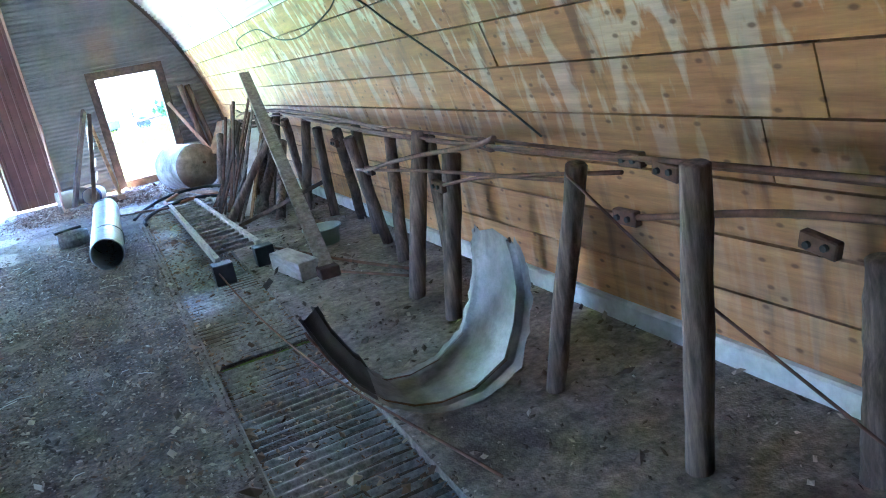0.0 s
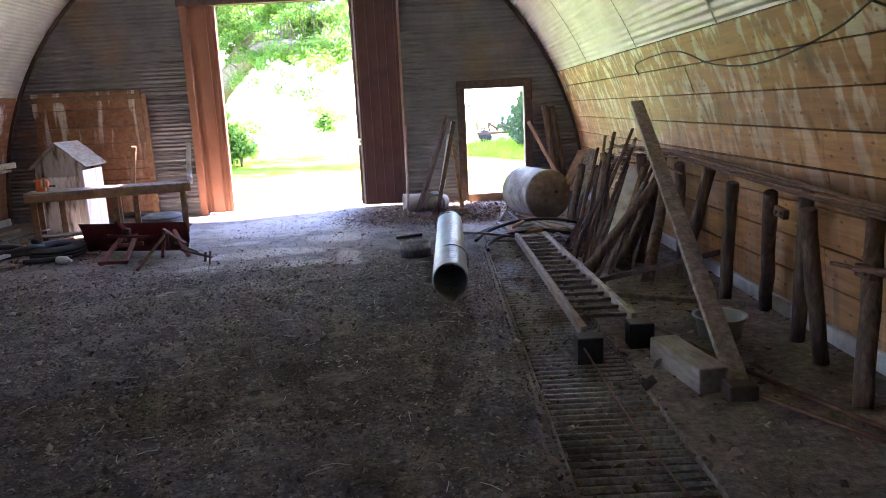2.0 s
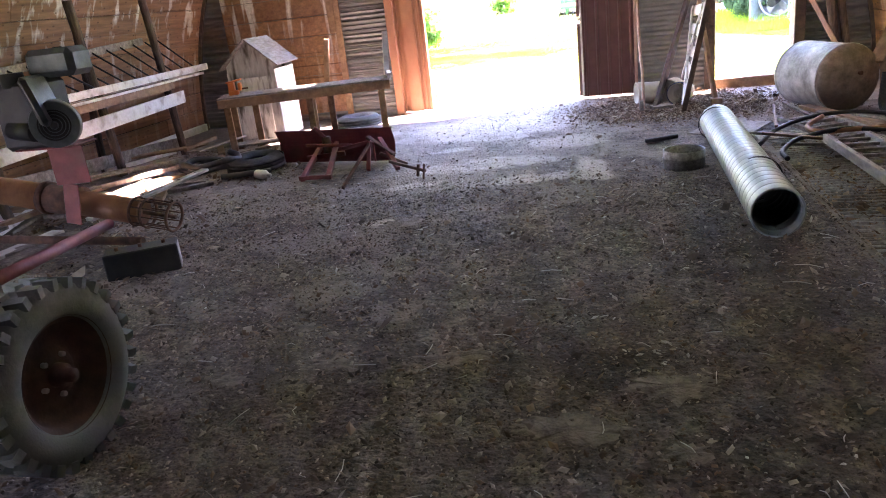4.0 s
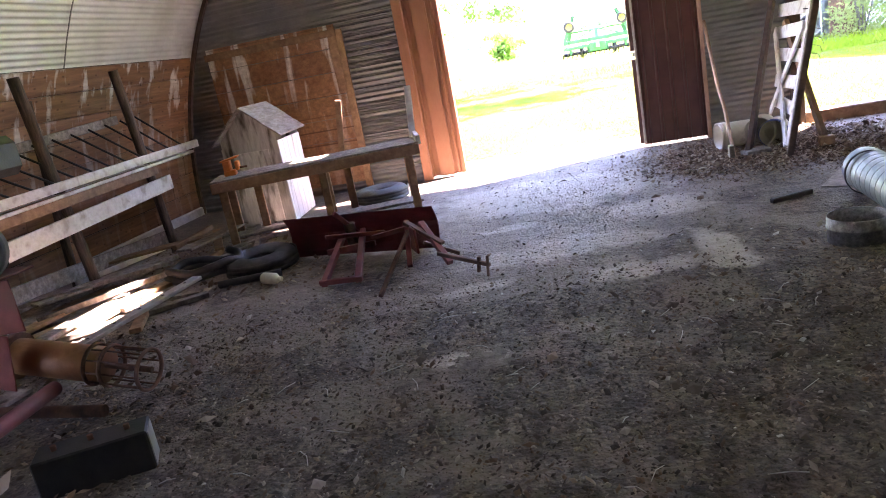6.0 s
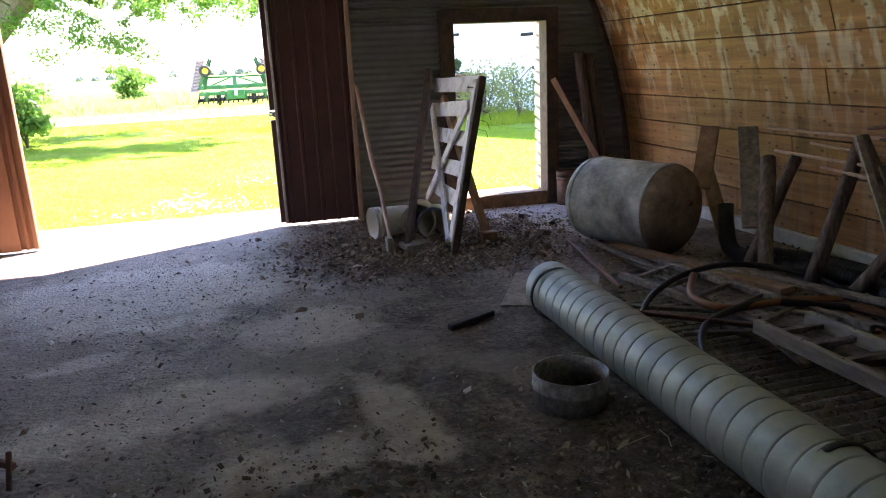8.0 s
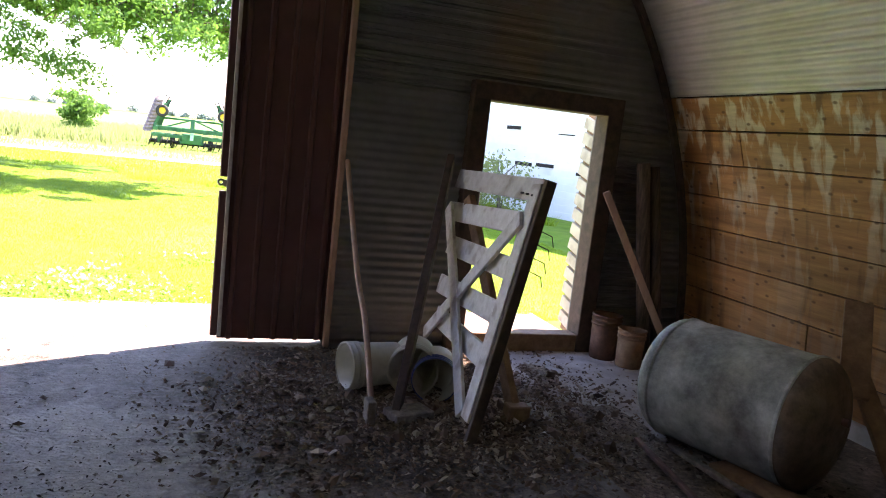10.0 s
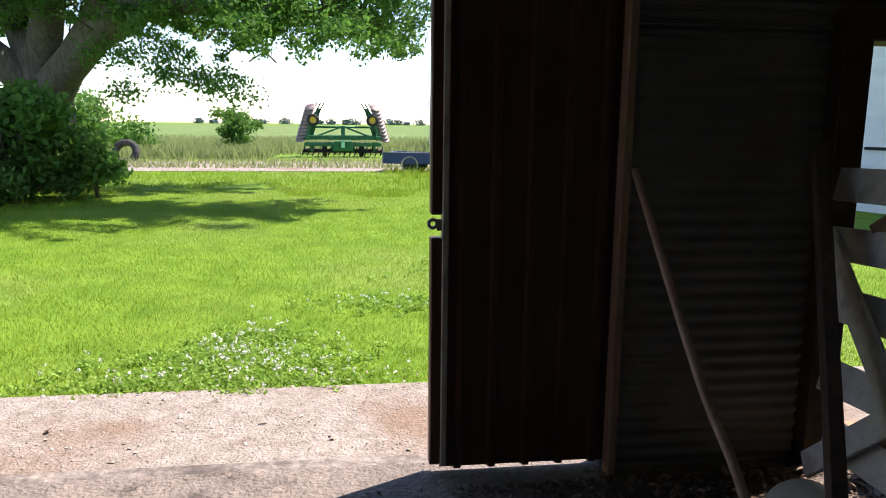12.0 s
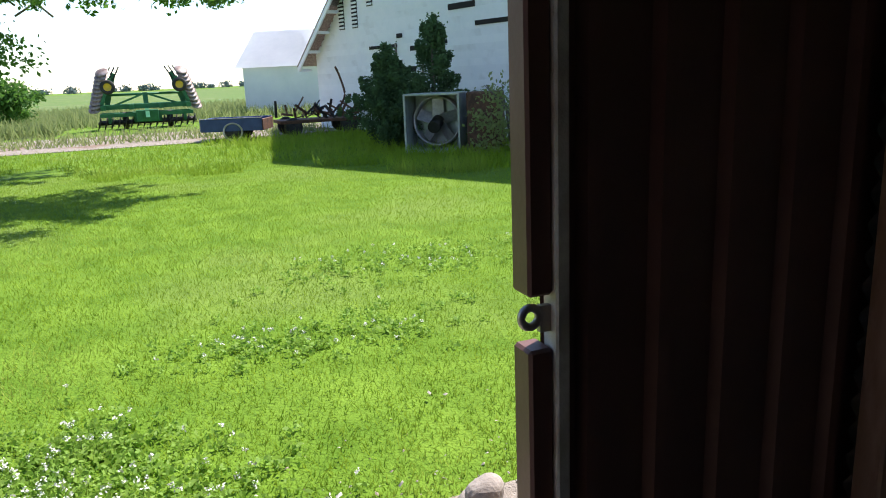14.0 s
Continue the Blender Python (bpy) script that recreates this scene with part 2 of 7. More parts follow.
def translucent(m, colour, share):
    """Let a thin leaf pass part of the light through."""
    n, l = m.node_tree.nodes, m.node_tree.links
    t = n.new("ShaderNodeBsdfTranslucent")
    t.inputs["Color"].default_value = (*colour, 1)
    mx = n.new("ShaderNodeMixShader")
    mx.inputs["Fac"].default_value = share
    l.new(n["Principled BSDF"].outputs[0], mx.inputs[1])
    l.new(t.outputs[0], mx.inputs[2])
    l.new(mx.outputs[0], n["Material Output"].inputs["Surface"])


M_CEDAR = mat("cedar_needles", (0.05, 0.105, 0.045), (0.095, 0.165, 0.065), 2.0, 0.8, 0, 0.0)
M_BARK = mat("grey_bark", (0.085, 0.070, 0.055), (0.19, 0.165, 0.135), 6.0, 0.95, 0, 1.0, 18, (2, 2, 0.5), dist=0.03)
M_BARN = mat("peeling_white_paint", (0.84, 0.86, 0.87), (0.90, 0.905, 0.905), 3.0, 0.8, 0, 0.3, 50, (1, 1, 1), (0.62, 0.61, 0.59), 0.35, 1.6, 0.03, thresh=0.58)
M_SHED = mat("white_sheet_metal", (0.72, 0.74, 0.75), (0.80, 0.81, 0.81), 1.0, 0.5, 0.1, 0.05)
M_GREEN = mat("green_machine_paint", (0.012, 0.11, 0.040), (0.025, 0.17, 0.060), 4.0, 0.5, 0.1, 0.1)
M_YELLOW = mat("yellow_paint", (0.66, 0.43, 0.02), (0.78, 0.52, 0.04), 5.0, 0.5, 0, 0.1)
M_BLUE = mat("dark_blue_paint", (0.025, 0.045, 0.16), (0.04, 0.07, 0.23), 4.0, 0.4, 0.1, 0.1)
# aerial haze put into the leaf colour: paler and greyer than near leaves
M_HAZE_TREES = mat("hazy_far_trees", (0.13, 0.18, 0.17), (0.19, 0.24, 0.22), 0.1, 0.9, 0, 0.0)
M_STEEL = mat("worn_steel", (0.30, 0.29, 0.28), (0.50, 0.47, 0.44), 8.0, 0.4, 0.7, 0.2)
M_FLOWER = mat("clover_flower", (0.62, 0.64, 0.55), (0.80, 0.80, 0.72), 20.0, 0.9, 0, 0.0)
M_CLOVER = mat("clover_leaves", (0.16, 0.30, 0.03), (0.27, 0.42, 0.06), 6.0, 0.7, 0, 0.0)
M_WEED = mat("tall_weeds", (0.14, 0.19, 0.055), (0.28, 0.30, 0.13), 1.0, 0.9, 0, 0.0)
for m_ in (M_BLADE, M_GRASS, M_LEAF, M_WEED, M_DIRT, M_CEDAR, M_FIELD, M_GRAVEL, M_HAZE_TREES):
    m_.node_tree.nodes["Principled BSDF"].inputs["Specular IOR Level"].default_value = 0.12 if m_ is not M_DIRT else 0.4
translucent(M_LEAF, (0.15, 0.33, 0.05), 0.35)
translucent(M_WEED, (0.32, 0.38, 0.14), 0.4)
translucent(M_BLADE, (0.30, 0.45, 0.05), 0.35)
translucent(M_CLOVER, (0.34, 0.52, 0.08), 0.4)
M_BARE_LATH = mat("bare_reddish_lath", (0.36, 0.21, 0.15), (0.52, 0.35, 0.26), 6.0, 0.7, 0, 0.4, 50, (4, 4, 1), (0.24, 0.13, 0.09), 0.5, 3)
# near-black that paints the shade inside holes, slots and gaps
M_DARK = mat("dark_hollow", (0.012, 0.010, 0.009), (0.02, 0.017, 0.015), 5.0, 0.9, 0, 0.0)


def worn_bare_sheen(m, colour, y_from, y_to, amount):
    """Bare swept concrete showing through the dirt in ragged patches, more of it towards the big doorway, where the
    floor's sheen is put into the colour too.
    """
    n, l = m.node_tree.nodes, m.node_tree.links
    b = n["Principled BSDF"]
    col = b.inputs["Base Color"].links[0].from_socket
    tc = n.new("ShaderNodeTexCoord")
    sp = n.new("ShaderNodeSeparateXYZ")
    l.new(tc.outputs["Object"], sp.inputs[0])
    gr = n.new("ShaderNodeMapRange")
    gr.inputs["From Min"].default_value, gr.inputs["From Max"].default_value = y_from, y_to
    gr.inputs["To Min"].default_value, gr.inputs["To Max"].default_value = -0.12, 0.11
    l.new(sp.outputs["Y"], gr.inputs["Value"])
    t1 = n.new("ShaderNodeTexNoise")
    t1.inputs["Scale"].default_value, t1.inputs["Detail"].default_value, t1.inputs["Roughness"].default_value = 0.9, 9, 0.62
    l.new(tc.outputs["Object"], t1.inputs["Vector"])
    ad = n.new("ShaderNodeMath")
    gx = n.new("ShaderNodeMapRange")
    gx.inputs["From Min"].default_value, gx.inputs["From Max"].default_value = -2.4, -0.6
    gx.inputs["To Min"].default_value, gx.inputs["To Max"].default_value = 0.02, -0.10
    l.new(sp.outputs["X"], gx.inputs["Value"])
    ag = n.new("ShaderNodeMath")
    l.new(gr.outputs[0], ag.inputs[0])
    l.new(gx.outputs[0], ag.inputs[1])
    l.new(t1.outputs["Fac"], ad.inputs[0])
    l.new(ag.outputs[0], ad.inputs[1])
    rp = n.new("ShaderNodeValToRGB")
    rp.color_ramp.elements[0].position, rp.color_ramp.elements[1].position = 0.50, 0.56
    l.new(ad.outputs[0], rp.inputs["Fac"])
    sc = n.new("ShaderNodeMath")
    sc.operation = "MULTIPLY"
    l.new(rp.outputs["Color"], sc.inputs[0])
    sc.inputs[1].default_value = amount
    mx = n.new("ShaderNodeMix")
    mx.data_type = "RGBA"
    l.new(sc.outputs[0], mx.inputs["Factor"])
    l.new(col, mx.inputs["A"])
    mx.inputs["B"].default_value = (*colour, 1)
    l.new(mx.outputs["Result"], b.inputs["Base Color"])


def grit(m, low, high, scale, stretch=(1, 1, 1)):
    """Fine crumbly grain: multiply the base colour by a contrasty small noise."""
    n, l = m.node_tree.nodes, m.node_tree.links
    b = n["Principled BSDF"]
    col = b.inputs["Base Color"].links[0].from_socket
    tc = n.new("ShaderNodeTexCoord")
    mp = n.new("ShaderNodeMapping")
    mp.inputs["Scale"].default_value = stretch
    l.new(tc.outputs["Object"], mp.inputs["Vector"])
    t1 = n.new("ShaderNodeTexNoise")
    t1.inputs["Scale"].default_value, t1.inputs["Detail"].default_value, t1.inputs["Roughness"].default_value = scale, 7, 0.72
    l.new(mp.outputs["Vector"], t1.inputs["Vector"])
    mr = n.new("ShaderNodeMapRange")
    mr.inputs["From Min"].default_value, mr.inputs["From Max"].default_value = 0.36, 0.66
    mr.inputs["To Min"].default_value, mr.inputs["To Max"].default_value = low, high
    l.new(t1.outputs["Fac"], mr.inputs["Value"])
    vm = n.new("ShaderNodeVectorMath")
    vm.operation = "SCALE"
    l.new(col, vm.inputs[0])
    l.new(mr.outputs[0], vm.inputs["Scale"])
    l.new(vm.outputs[0], b.inputs["Base Color"])


grit(M_DIRT, 0.40, 1.75, 26)
worn_bare_sheen(M_DIRT, (0.34, 0.285, 0.235), 4.5, 12.5, 0.48)


def swept_spots(m, colour, spots, amount):
    """Ragged swept spots of bare concrete: (x, y, half width, half length, turn) each."""
    n, l = m.node_tree.nodes, m.node_tree.links
    b = n["Principled BSDF"]
    col = b.inputs["Base Color"].links[0].from_socket
    tc = n.new("ShaderNodeTexCoord")
    nz = n.new("ShaderNodeTexNoise")
    nz.inputs["Scale"].default_value, nz.inputs["Detail"].default_value, nz.inputs["Roughness"].default_value = 2.4, 9, 0.66
    l.new(tc.outputs["Object"], nz.inputs["Vector"])
    best = None
    for x, y, w, h, turn in spots:
        mp = n.new("ShaderNodeMapping")
        mp.vector_type = "TEXTURE"
        mp.inputs["Location"].default_value = (x, y, 0)
        mp.inputs["Rotation"].default_value = (0, 0, turn)
        mp.inputs["Scale"].default_value = (w, h, 1)
        l.new(tc.outputs["Object"], mp.inputs["Vector"])
        ln = n.new("ShaderNodeVectorMath")
        ln.operation = "LENGTH"
        l.new(mp.outputs["Vector"], ln.inputs[0])
        if best is None:
            best = ln.outputs["Value"]
        else:
            mn = n.new("ShaderNodeMath")
            mn.operation = "MINIMUM"
            l.new(best, mn.inputs[0])
            l.new(ln.outputs["Value"], mn.inputs[1])
            best = mn.outputs[0]
    mu = n.new("ShaderNodeMath")
    mu.operation = "MULTIPLY_ADD"
    l.new(nz.outputs["Fac"], mu.inputs[0])
    mu.inputs[1].default_value = 2.2
    l.new(best, mu.inputs[2])
    rp = n.new("ShaderNodeMapRange")
    rp.inputs["From Min"].default_value, rp.inputs["From Max"].default_value = 2.2, 1.75
    rp.inputs["To Max"].default_value = amount
    l.new(mu.outputs[0], rp.inputs["Value"])
    mx = n.new("ShaderNodeMix")
    mx.data_type = "RGBA"
    l.new(rp.outputs[0], mx.inputs["Factor"])
    l.new(col, mx.inputs["A"])
    mx.inputs["B"].default_value = (*colour, 1)
    l.new(mx.outputs["Result"], b.inputs["Base Color"])


swept_spots(M_DIRT, (0.44, 0.375, 0.31), [(-2.45, 10.45, .75, .30, .15), (-1.95, 9.75, .42, .20, .3), (-1.43, 10.05, .14, .42, .2), (-1.40, 9.70, .20, .16, 0), (-3.05, 11.25, .28, .13, .2), (-3.1, 9.7, .30, .12, .4),
                                          (-3.02, 8.53, .30, .10, .1), (-2.9, 12.6, 1.3, .9, 0), (-1.7, 11.4, .5, .4, .2), (0.9, 13.4, 1.3, .7, 0)], 0.92)
grit(M_DIRT, 0.8, 1.2, 12)
grit(M_SLAB, 0.62, 1.4, 20)
grit(M_COVER, 0.5, 1.5, 30)
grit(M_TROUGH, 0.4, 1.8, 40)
grit(M_POST, 0.6, 1.5, 14, (3, 3, 0.25))
grit(M_GREY_WOOD, 0.7, 1.35, 14, (1, 1, 1))
grit(M_BOARD, 0.78, 1.22, 12, (1, 0.12, 1.6))
grit(M_BOARD_L, 0.75, 1.25, 12, (1, 0.12, 1.6))
grit(M_SHEET, 0.7, 1.35, 9)
grit(M_TANK, 0.6, 1.35, 5)
grit(M_TANK_END, 0.6, 1.35, 6)
grit(M_GRAVEL, 0.84, 1.18, 22)

# ---- mesh helpers ----
def bmesh_new():
    return bmesh.new()


def box(bm, c, s, rot=None, bevel=0.0):
    m = Matrix.Translation(c) @ (rot.to_4x4() if rot else Matrix()) @ Matrix.Diagonal((*s, 1))
    g = bmesh.ops.create_cube(bm, size=1, matrix=m)
    if bevel:
        es = {e for v in g["verts"] for e in v.link_edges}
        bmesh.ops.bevel(bm, geom=list(es), offset=bevel, segments=1, affect="EDGES")
    return bm


def beam(bm, a, b, w, h, roll=0.0, bevel=0.004):
    a, b = Vector(a), Vector(b)
    d = b - a
    q = d.to_track_quat("Y", "Z").to_matrix().to_4x4() @ Matrix.Rotation(roll, 4, "Y")
    m = Matrix.Translation((a + b) / 2) @ q @ Matrix.Diagonal((w, d.length, h, 1))
    g = bmesh.ops.create_cube(bm, size=1, matrix=m)
    if bevel:
        es = {e for v in g["verts"] for e in v.link_edges}
        bmesh.ops.bevel(bm, geom=list(es), offset=bevel, segments=1, affect="EDGES")
    return bm


def tube(bm, a, b, r, r2=None, segs=14, caps=True):
    a, b = Vector(a), Vector(b)
    d = b - a
    m = Matrix.Translation((a + b) / 2) @ d.to_track_quat("Z", "Y").to_matrix().to_4x4()
    g = bmesh.ops.create_cone(bm, cap_ends=caps, segments=segs, radius1=r, radius2=r if r2 is None else r2, depth=d.length, matrix=m)
    for f in {f for v in g["verts"] for f in v.link_faces}:
        f.smooth = len(f.verts) == 4
    return bm


def revolve(bm, profile, m=None, segs=32, closed=False):
    """Turn a profile of (radius, height) round z; m places it."""
    m = m or Matrix()
    rings = []
    for r, z in profile:
        rings.append([bm.verts.new(m @ Vector((r * math.cos(2 * math.pi * k / segs), r * math.sin(2 * math.pi * k / segs), z))) for k in range(segs)])
    n = len(rings)
    for i in range(n if closed else n - 1):
        p, q = rings[i], rings[(i + 1) % n]
        for k in range(segs):
            f = bm.faces.new((p[k], p[(k + 1) % segs], q[(k + 1) % segs], q[k]))
            f.smooth = True
    return bm


def sweep(bm, pts, r, segs=8):
    """A bent tube through points."""
    pts = [Vector(p) for p in pts]
    rings = []
    up = Vector((0, 0, 1))
    for i, p in enumerate(pts):
        d = (pts[min(i + 1, len(pts) - 1)] - pts[max(i - 1, 0)]).normalized()
        x = d.cross(up)
        x = x.normalized() if x.length > 1e-3 else Vector((1, 0, 0))
        y = x.cross(d).normalized()
        rr = r[i] if isinstance(r, (list, tuple)) else r
        rings.append([bm.verts.new(p + rr * (math.cos(2 * math.pi * k / segs) * x + math.sin(2 * math.pi * k / segs) * y)) for k in range(segs)])
    for p, q in zip(rings, rings[1:]):
        for k in range(segs):
            f = bm.faces.new((p[k], p[(k + 1) % segs], q[(k + 1) % segs], q[k]))
            f.smooth = True
    bm.faces.new(rings[0][::-1])
    bm.faces.new(rings[-1])
    return bm


def curve_pts(ctrl, n=24):
    """Catmull-Rom through control points."""
    c = [Vector(p) for p in ctrl]
    c = [2 * c[0] - c[1]] + c + [2 * c[-1] - c[-2]]
    out = []
    for i in range(1, len(c) - 2):
        for k in range(n):
            t = k / n
            out.append(0.5 * (2 * c[i] + (c[i + 1] - c[i - 1]) * t + (2 * c[i - 1] - 5 * c[i] + 4 * c[i + 1] - c[i + 2]) * t * t
                              + (3 * c[i] - c[i - 1] - 3 * c[i + 1] + c[i + 2]) * t ** 3))
    out.append(c[-2])
    return out


def mesh_of(name, bm, material):
    bmesh.ops.recalc_face_normals(bm, faces=bm.faces)
    me = bpy.data.meshes.new(name)
    bm.to_mesh(me)
    bm.free()
    me.materials.append(material)
    return me


def thing(name, m, label, category, group=""):
    ob = new(name)
    ob.empty_display_size = 0.1
    ob.matrix_basis = m if isinstance(m, Matrix) else Matrix.Translation(m)
    return tagged(ob, label, category, group)


def part(name, bm, material, parent, label="", world=False):
    """One mesh under a thing or a part. world: the mesh is given in the place's own metres."""
    top = parent
    while top.parent:
        top = top.parent
    if world:
        bm.transform(top.matrix_basis.inverted())
    ob = new(name, mesh_of(name, bm, material))
    ob.parent = parent
    return tagged(ob, label)


def single(name, bm, material, label, category, group="", kind="", base=None):
    """A thing that is one mesh, its origin at its base."""
    if base is not None:
        bm.transform(Matrix.Translation(-Vector(base)))
    ob = new(name, mesh_of(name, bm, material))
    if base is not None:
        ob.location = base
    return tagged(ob, label, category, group, kind)


def structure(name, bm, material, label="", category=""):
    return tagged(new(name, mesh_of(name, bm, material)), label, category, "", "structure")


# ---- the arched hall ----
CX, RAD, Y0, Y1 = -2.85, 5.12, -7.0, 14.5
PITCH, DEPTH = 0.068, 0.009
WOOD_TOP = math.asin(2.17 / RAD)

bm = box(bmesh_new(), ((CX - RAD - 0.2 + 0.22) / 2, (Y0 + Y1) / 2, -0.15), (0.22 - (CX - RAD - 0.2), Y1 - Y0 + 0.3, 0.30))
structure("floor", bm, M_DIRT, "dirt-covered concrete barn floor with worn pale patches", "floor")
structure("floor_side_end", box(bmesh_new(), (1.67, 13.65, -0.15), (1.66, 2.0, 0.30)), M_PALE_SLAB, "pale cracked concrete by the small doorway", "floor")
bm = box(bmesh_new(), ((0.84 + 2.5) / 2, (Y0 - 0.15 + 12.65) / 2, -0.15), (2.5 - 0.84, 12.65 - Y0 + 0.15, 0.30))
structure("floor_side", bm, M_SLAB, "dusty bare concrete strip along the curved wall", "floor")
bm = box(bmesh_new(), (0.53, (Y0 + Y1) / 2, -0.2), (0.62, Y1 - Y0 + 0.3, 0.24))
structure("floor_gutter", bm, M_SLAB, "shallow concrete gutter bed", "floor")
for sx, nm in ((1, "curb_right"), (-1, "curb_left")):
    bm = box(bmesh_new(), (CX + sx * (RAD + 0.06), (Y0 + Y1) / 2, 0.05), (0.20, Y1 - Y0, 0.13), None, 0.012)
    structure(nm, bm, M_CURB, "limewashed concrete curb under the curved wall", "curb")


SIDE_Y0, SIDE_Y1 = 3.7, 4.9          # side doorway in the far curved wall
SIDE_A = math.pi - math.asin(2.15 / RAD)
# gaps: the side doorway and two lost ridge caps (y from, y to, angle from, angle to)
GAPS = [(SIDE_Y0, SIDE_Y1, SIDE_A, 4.0), (11.0, 11.9, radians(91.6), radians(97.6)), (13.75, 14.3, radians(86.5), radians(91.5))]


def arch_skin(a0, a1, ya, yb, r, steps, depth):
    bm = bmesh_new()
    ys = sorted({ya, yb, *[g for q in GAPS for g in q[:2]]})
    prev = None
    for i in range(steps + 1):
        a = a0 + (a1 - a0) * i / steps
        rr = r + depth * math.sin(2 * math.pi * (a - a0) * r / PITCH)
        cur = [bm.verts.new((CX + rr * math.cos(a), y, rr * math.sin(a))) for y in ys]
        if prev:
            am = a - (a1 - a0) / steps / 2
            for k in range(len(ys) - 1):
                ym = (ys[k] + ys[k + 1]) / 2
                if any(g[0] < ym < g[1] and g[2] < am < g[3] for g in GAPS):
                    continue
                bm.faces.new((prev[k], prev[k + 1], cur[k + 1], cur[k])).smooth = True
        prev = cur
    return bm


arc = math.pi - 2 * WOOD_TOP
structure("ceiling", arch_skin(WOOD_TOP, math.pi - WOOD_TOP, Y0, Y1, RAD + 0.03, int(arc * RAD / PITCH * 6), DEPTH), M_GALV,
          "corrugated galvanised sheets of the arched roof", "ceiling")
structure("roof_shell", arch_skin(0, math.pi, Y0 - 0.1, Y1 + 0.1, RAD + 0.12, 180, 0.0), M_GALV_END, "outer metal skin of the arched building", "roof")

# lap seams between roof sheets
bm = bmesh_new()
for y in (-4.6, 5.0, 7.2, 9.4, 11.9):
    for i in range(40):
        a0 = WOOD_TOP + (math.pi - 2 * WOOD_TOP) * i / 40
        a1 = WOOD_TOP + (math.pi - 2 * WOOD_TOP) * (i + 1) / 40
        r = RAD + 0.014
        beam(bm, (CX + r * math.cos(a0), y, r * math.sin(a0)), (CX + r * math.cos(a1), y, r * math.sin(a1)), 0.016, 0.004, 0, 0)
structure("ceiling_seams", bm, M_GALV_END, "overlapping edges of the roof sheets", "trim")

# end walls: corrugated sheets clipped to the arch, with openings
BIG = (-4.45, -0.90, -0.05, 3.55)
SMALL = (0.20, 1.22, 0.0, 1.96)


def end_wall(y, openings, sign):
    bm = bmesh_new()
    n = int(RAD / PITCH * 6)
    for i in range(n):
        z0, z1 = RAD * i / n, RAD * (i + 1) / n
        zm = (z0 + z1) / 2
        half = math.sqrt(max(0, RAD * RAD - zm * zm)) + 0.06
        spans = [(CX - half, CX + half)]
        for xa, xb, za, zb in openings:
            if za < zm < zb:
                spans = [s for p in spans for s in ((p[0], min(p[1], xa)), (max(p[0], xb), p[1])) if s[1] - s[0] > 0.01]
        ya = y + sign * DEPTH * math.sin(2 * math.pi * z0 / PITCH)
        yb = y + sign * DEPTH * math.sin(2 * math.pi * z1 / PITCH)
        for p in spans:
            v = [bm.verts.new(q) for q in ((p[0], ya, z0), (p[1], ya, z0), (p[1], yb, z1), (p[0], yb, z1))]
            bm.faces.new(v).smooth = True
    bmesh.ops.remove_doubles(bm, verts=bm.verts, dist=0.0005)
    return bm


structure("wall_front", end_wall(Y1, (BIG, SMALL), 1), M_GALV_END, "corrugated galvanised end wall, rust-streaked, its shade put into the colour", "wall")
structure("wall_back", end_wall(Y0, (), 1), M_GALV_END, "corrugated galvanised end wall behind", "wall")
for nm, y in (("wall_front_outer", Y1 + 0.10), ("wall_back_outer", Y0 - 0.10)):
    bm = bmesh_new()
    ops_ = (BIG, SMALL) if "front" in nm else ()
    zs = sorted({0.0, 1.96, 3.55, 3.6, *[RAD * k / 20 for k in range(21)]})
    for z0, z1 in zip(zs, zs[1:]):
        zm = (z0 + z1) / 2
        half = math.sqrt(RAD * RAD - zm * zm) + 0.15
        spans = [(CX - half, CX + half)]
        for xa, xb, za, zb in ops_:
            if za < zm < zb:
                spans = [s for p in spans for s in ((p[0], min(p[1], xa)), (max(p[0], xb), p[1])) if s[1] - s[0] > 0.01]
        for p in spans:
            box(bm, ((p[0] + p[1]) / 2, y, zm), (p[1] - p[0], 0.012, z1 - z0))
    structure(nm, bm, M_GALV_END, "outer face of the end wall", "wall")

# frames round the two doorways
bm = bmesh_new()
box(bm, (BIG[1] + 0.02, Y1 - 0.045, 1.78), (0.042, 0.07, 3.56), None, 0.006)
structure("trim_stud_right", bm, M_BARE_LATH, "bare grey wooden stud beside the sliding door", "trim")
bm = box(bmesh_new(), (BIG[0] - 0.05, Y1 - 0.05, 1.78), (0.12, 0.08, 3.56), None, 0.006)
structure("trim_stud_left", bm, M_JAMB, "rust-brown wooden jamb of the big doorway", "trim")
bm = box(bmesh_new(), ((BIG[0] + BIG[1]) / 2, Y1 - 0.05, 3.63), (BIG[1] - BIG[0] + 0.3, 0.08, 0.16), None, 0.006)
structure("trim_header", bm, M_DARK_WOOD, "dark wooden header over the big doorway", "trim")
for nm, c, s in (("trim_door_left", (SMALL[0] - 0.07, Y1, 1.03), (0.14, 0.19, 2.06)), ("trim_door_right", (SMALL[1] + 0.07, Y1, 1.03), (0.14, 0.19, 2.06)),
                 ("trim_door_top", ((SMALL[0] + SMALL[1]) / 2, Y1, 2.03), (1.30, 0.192, 0.14)), ("trim_door_sill", ((SMALL[0] + SMALL[1]) / 2, Y1, 0.07), (1.02, 0.16, 0.15))):
    structure(nm, box(bmesh_new(), c, s, None, 0.006), M_BROWN_WOOD if "sill" in nm else M_DARK_WOOD, "rough wooden frame of the small doorway", "door frame")


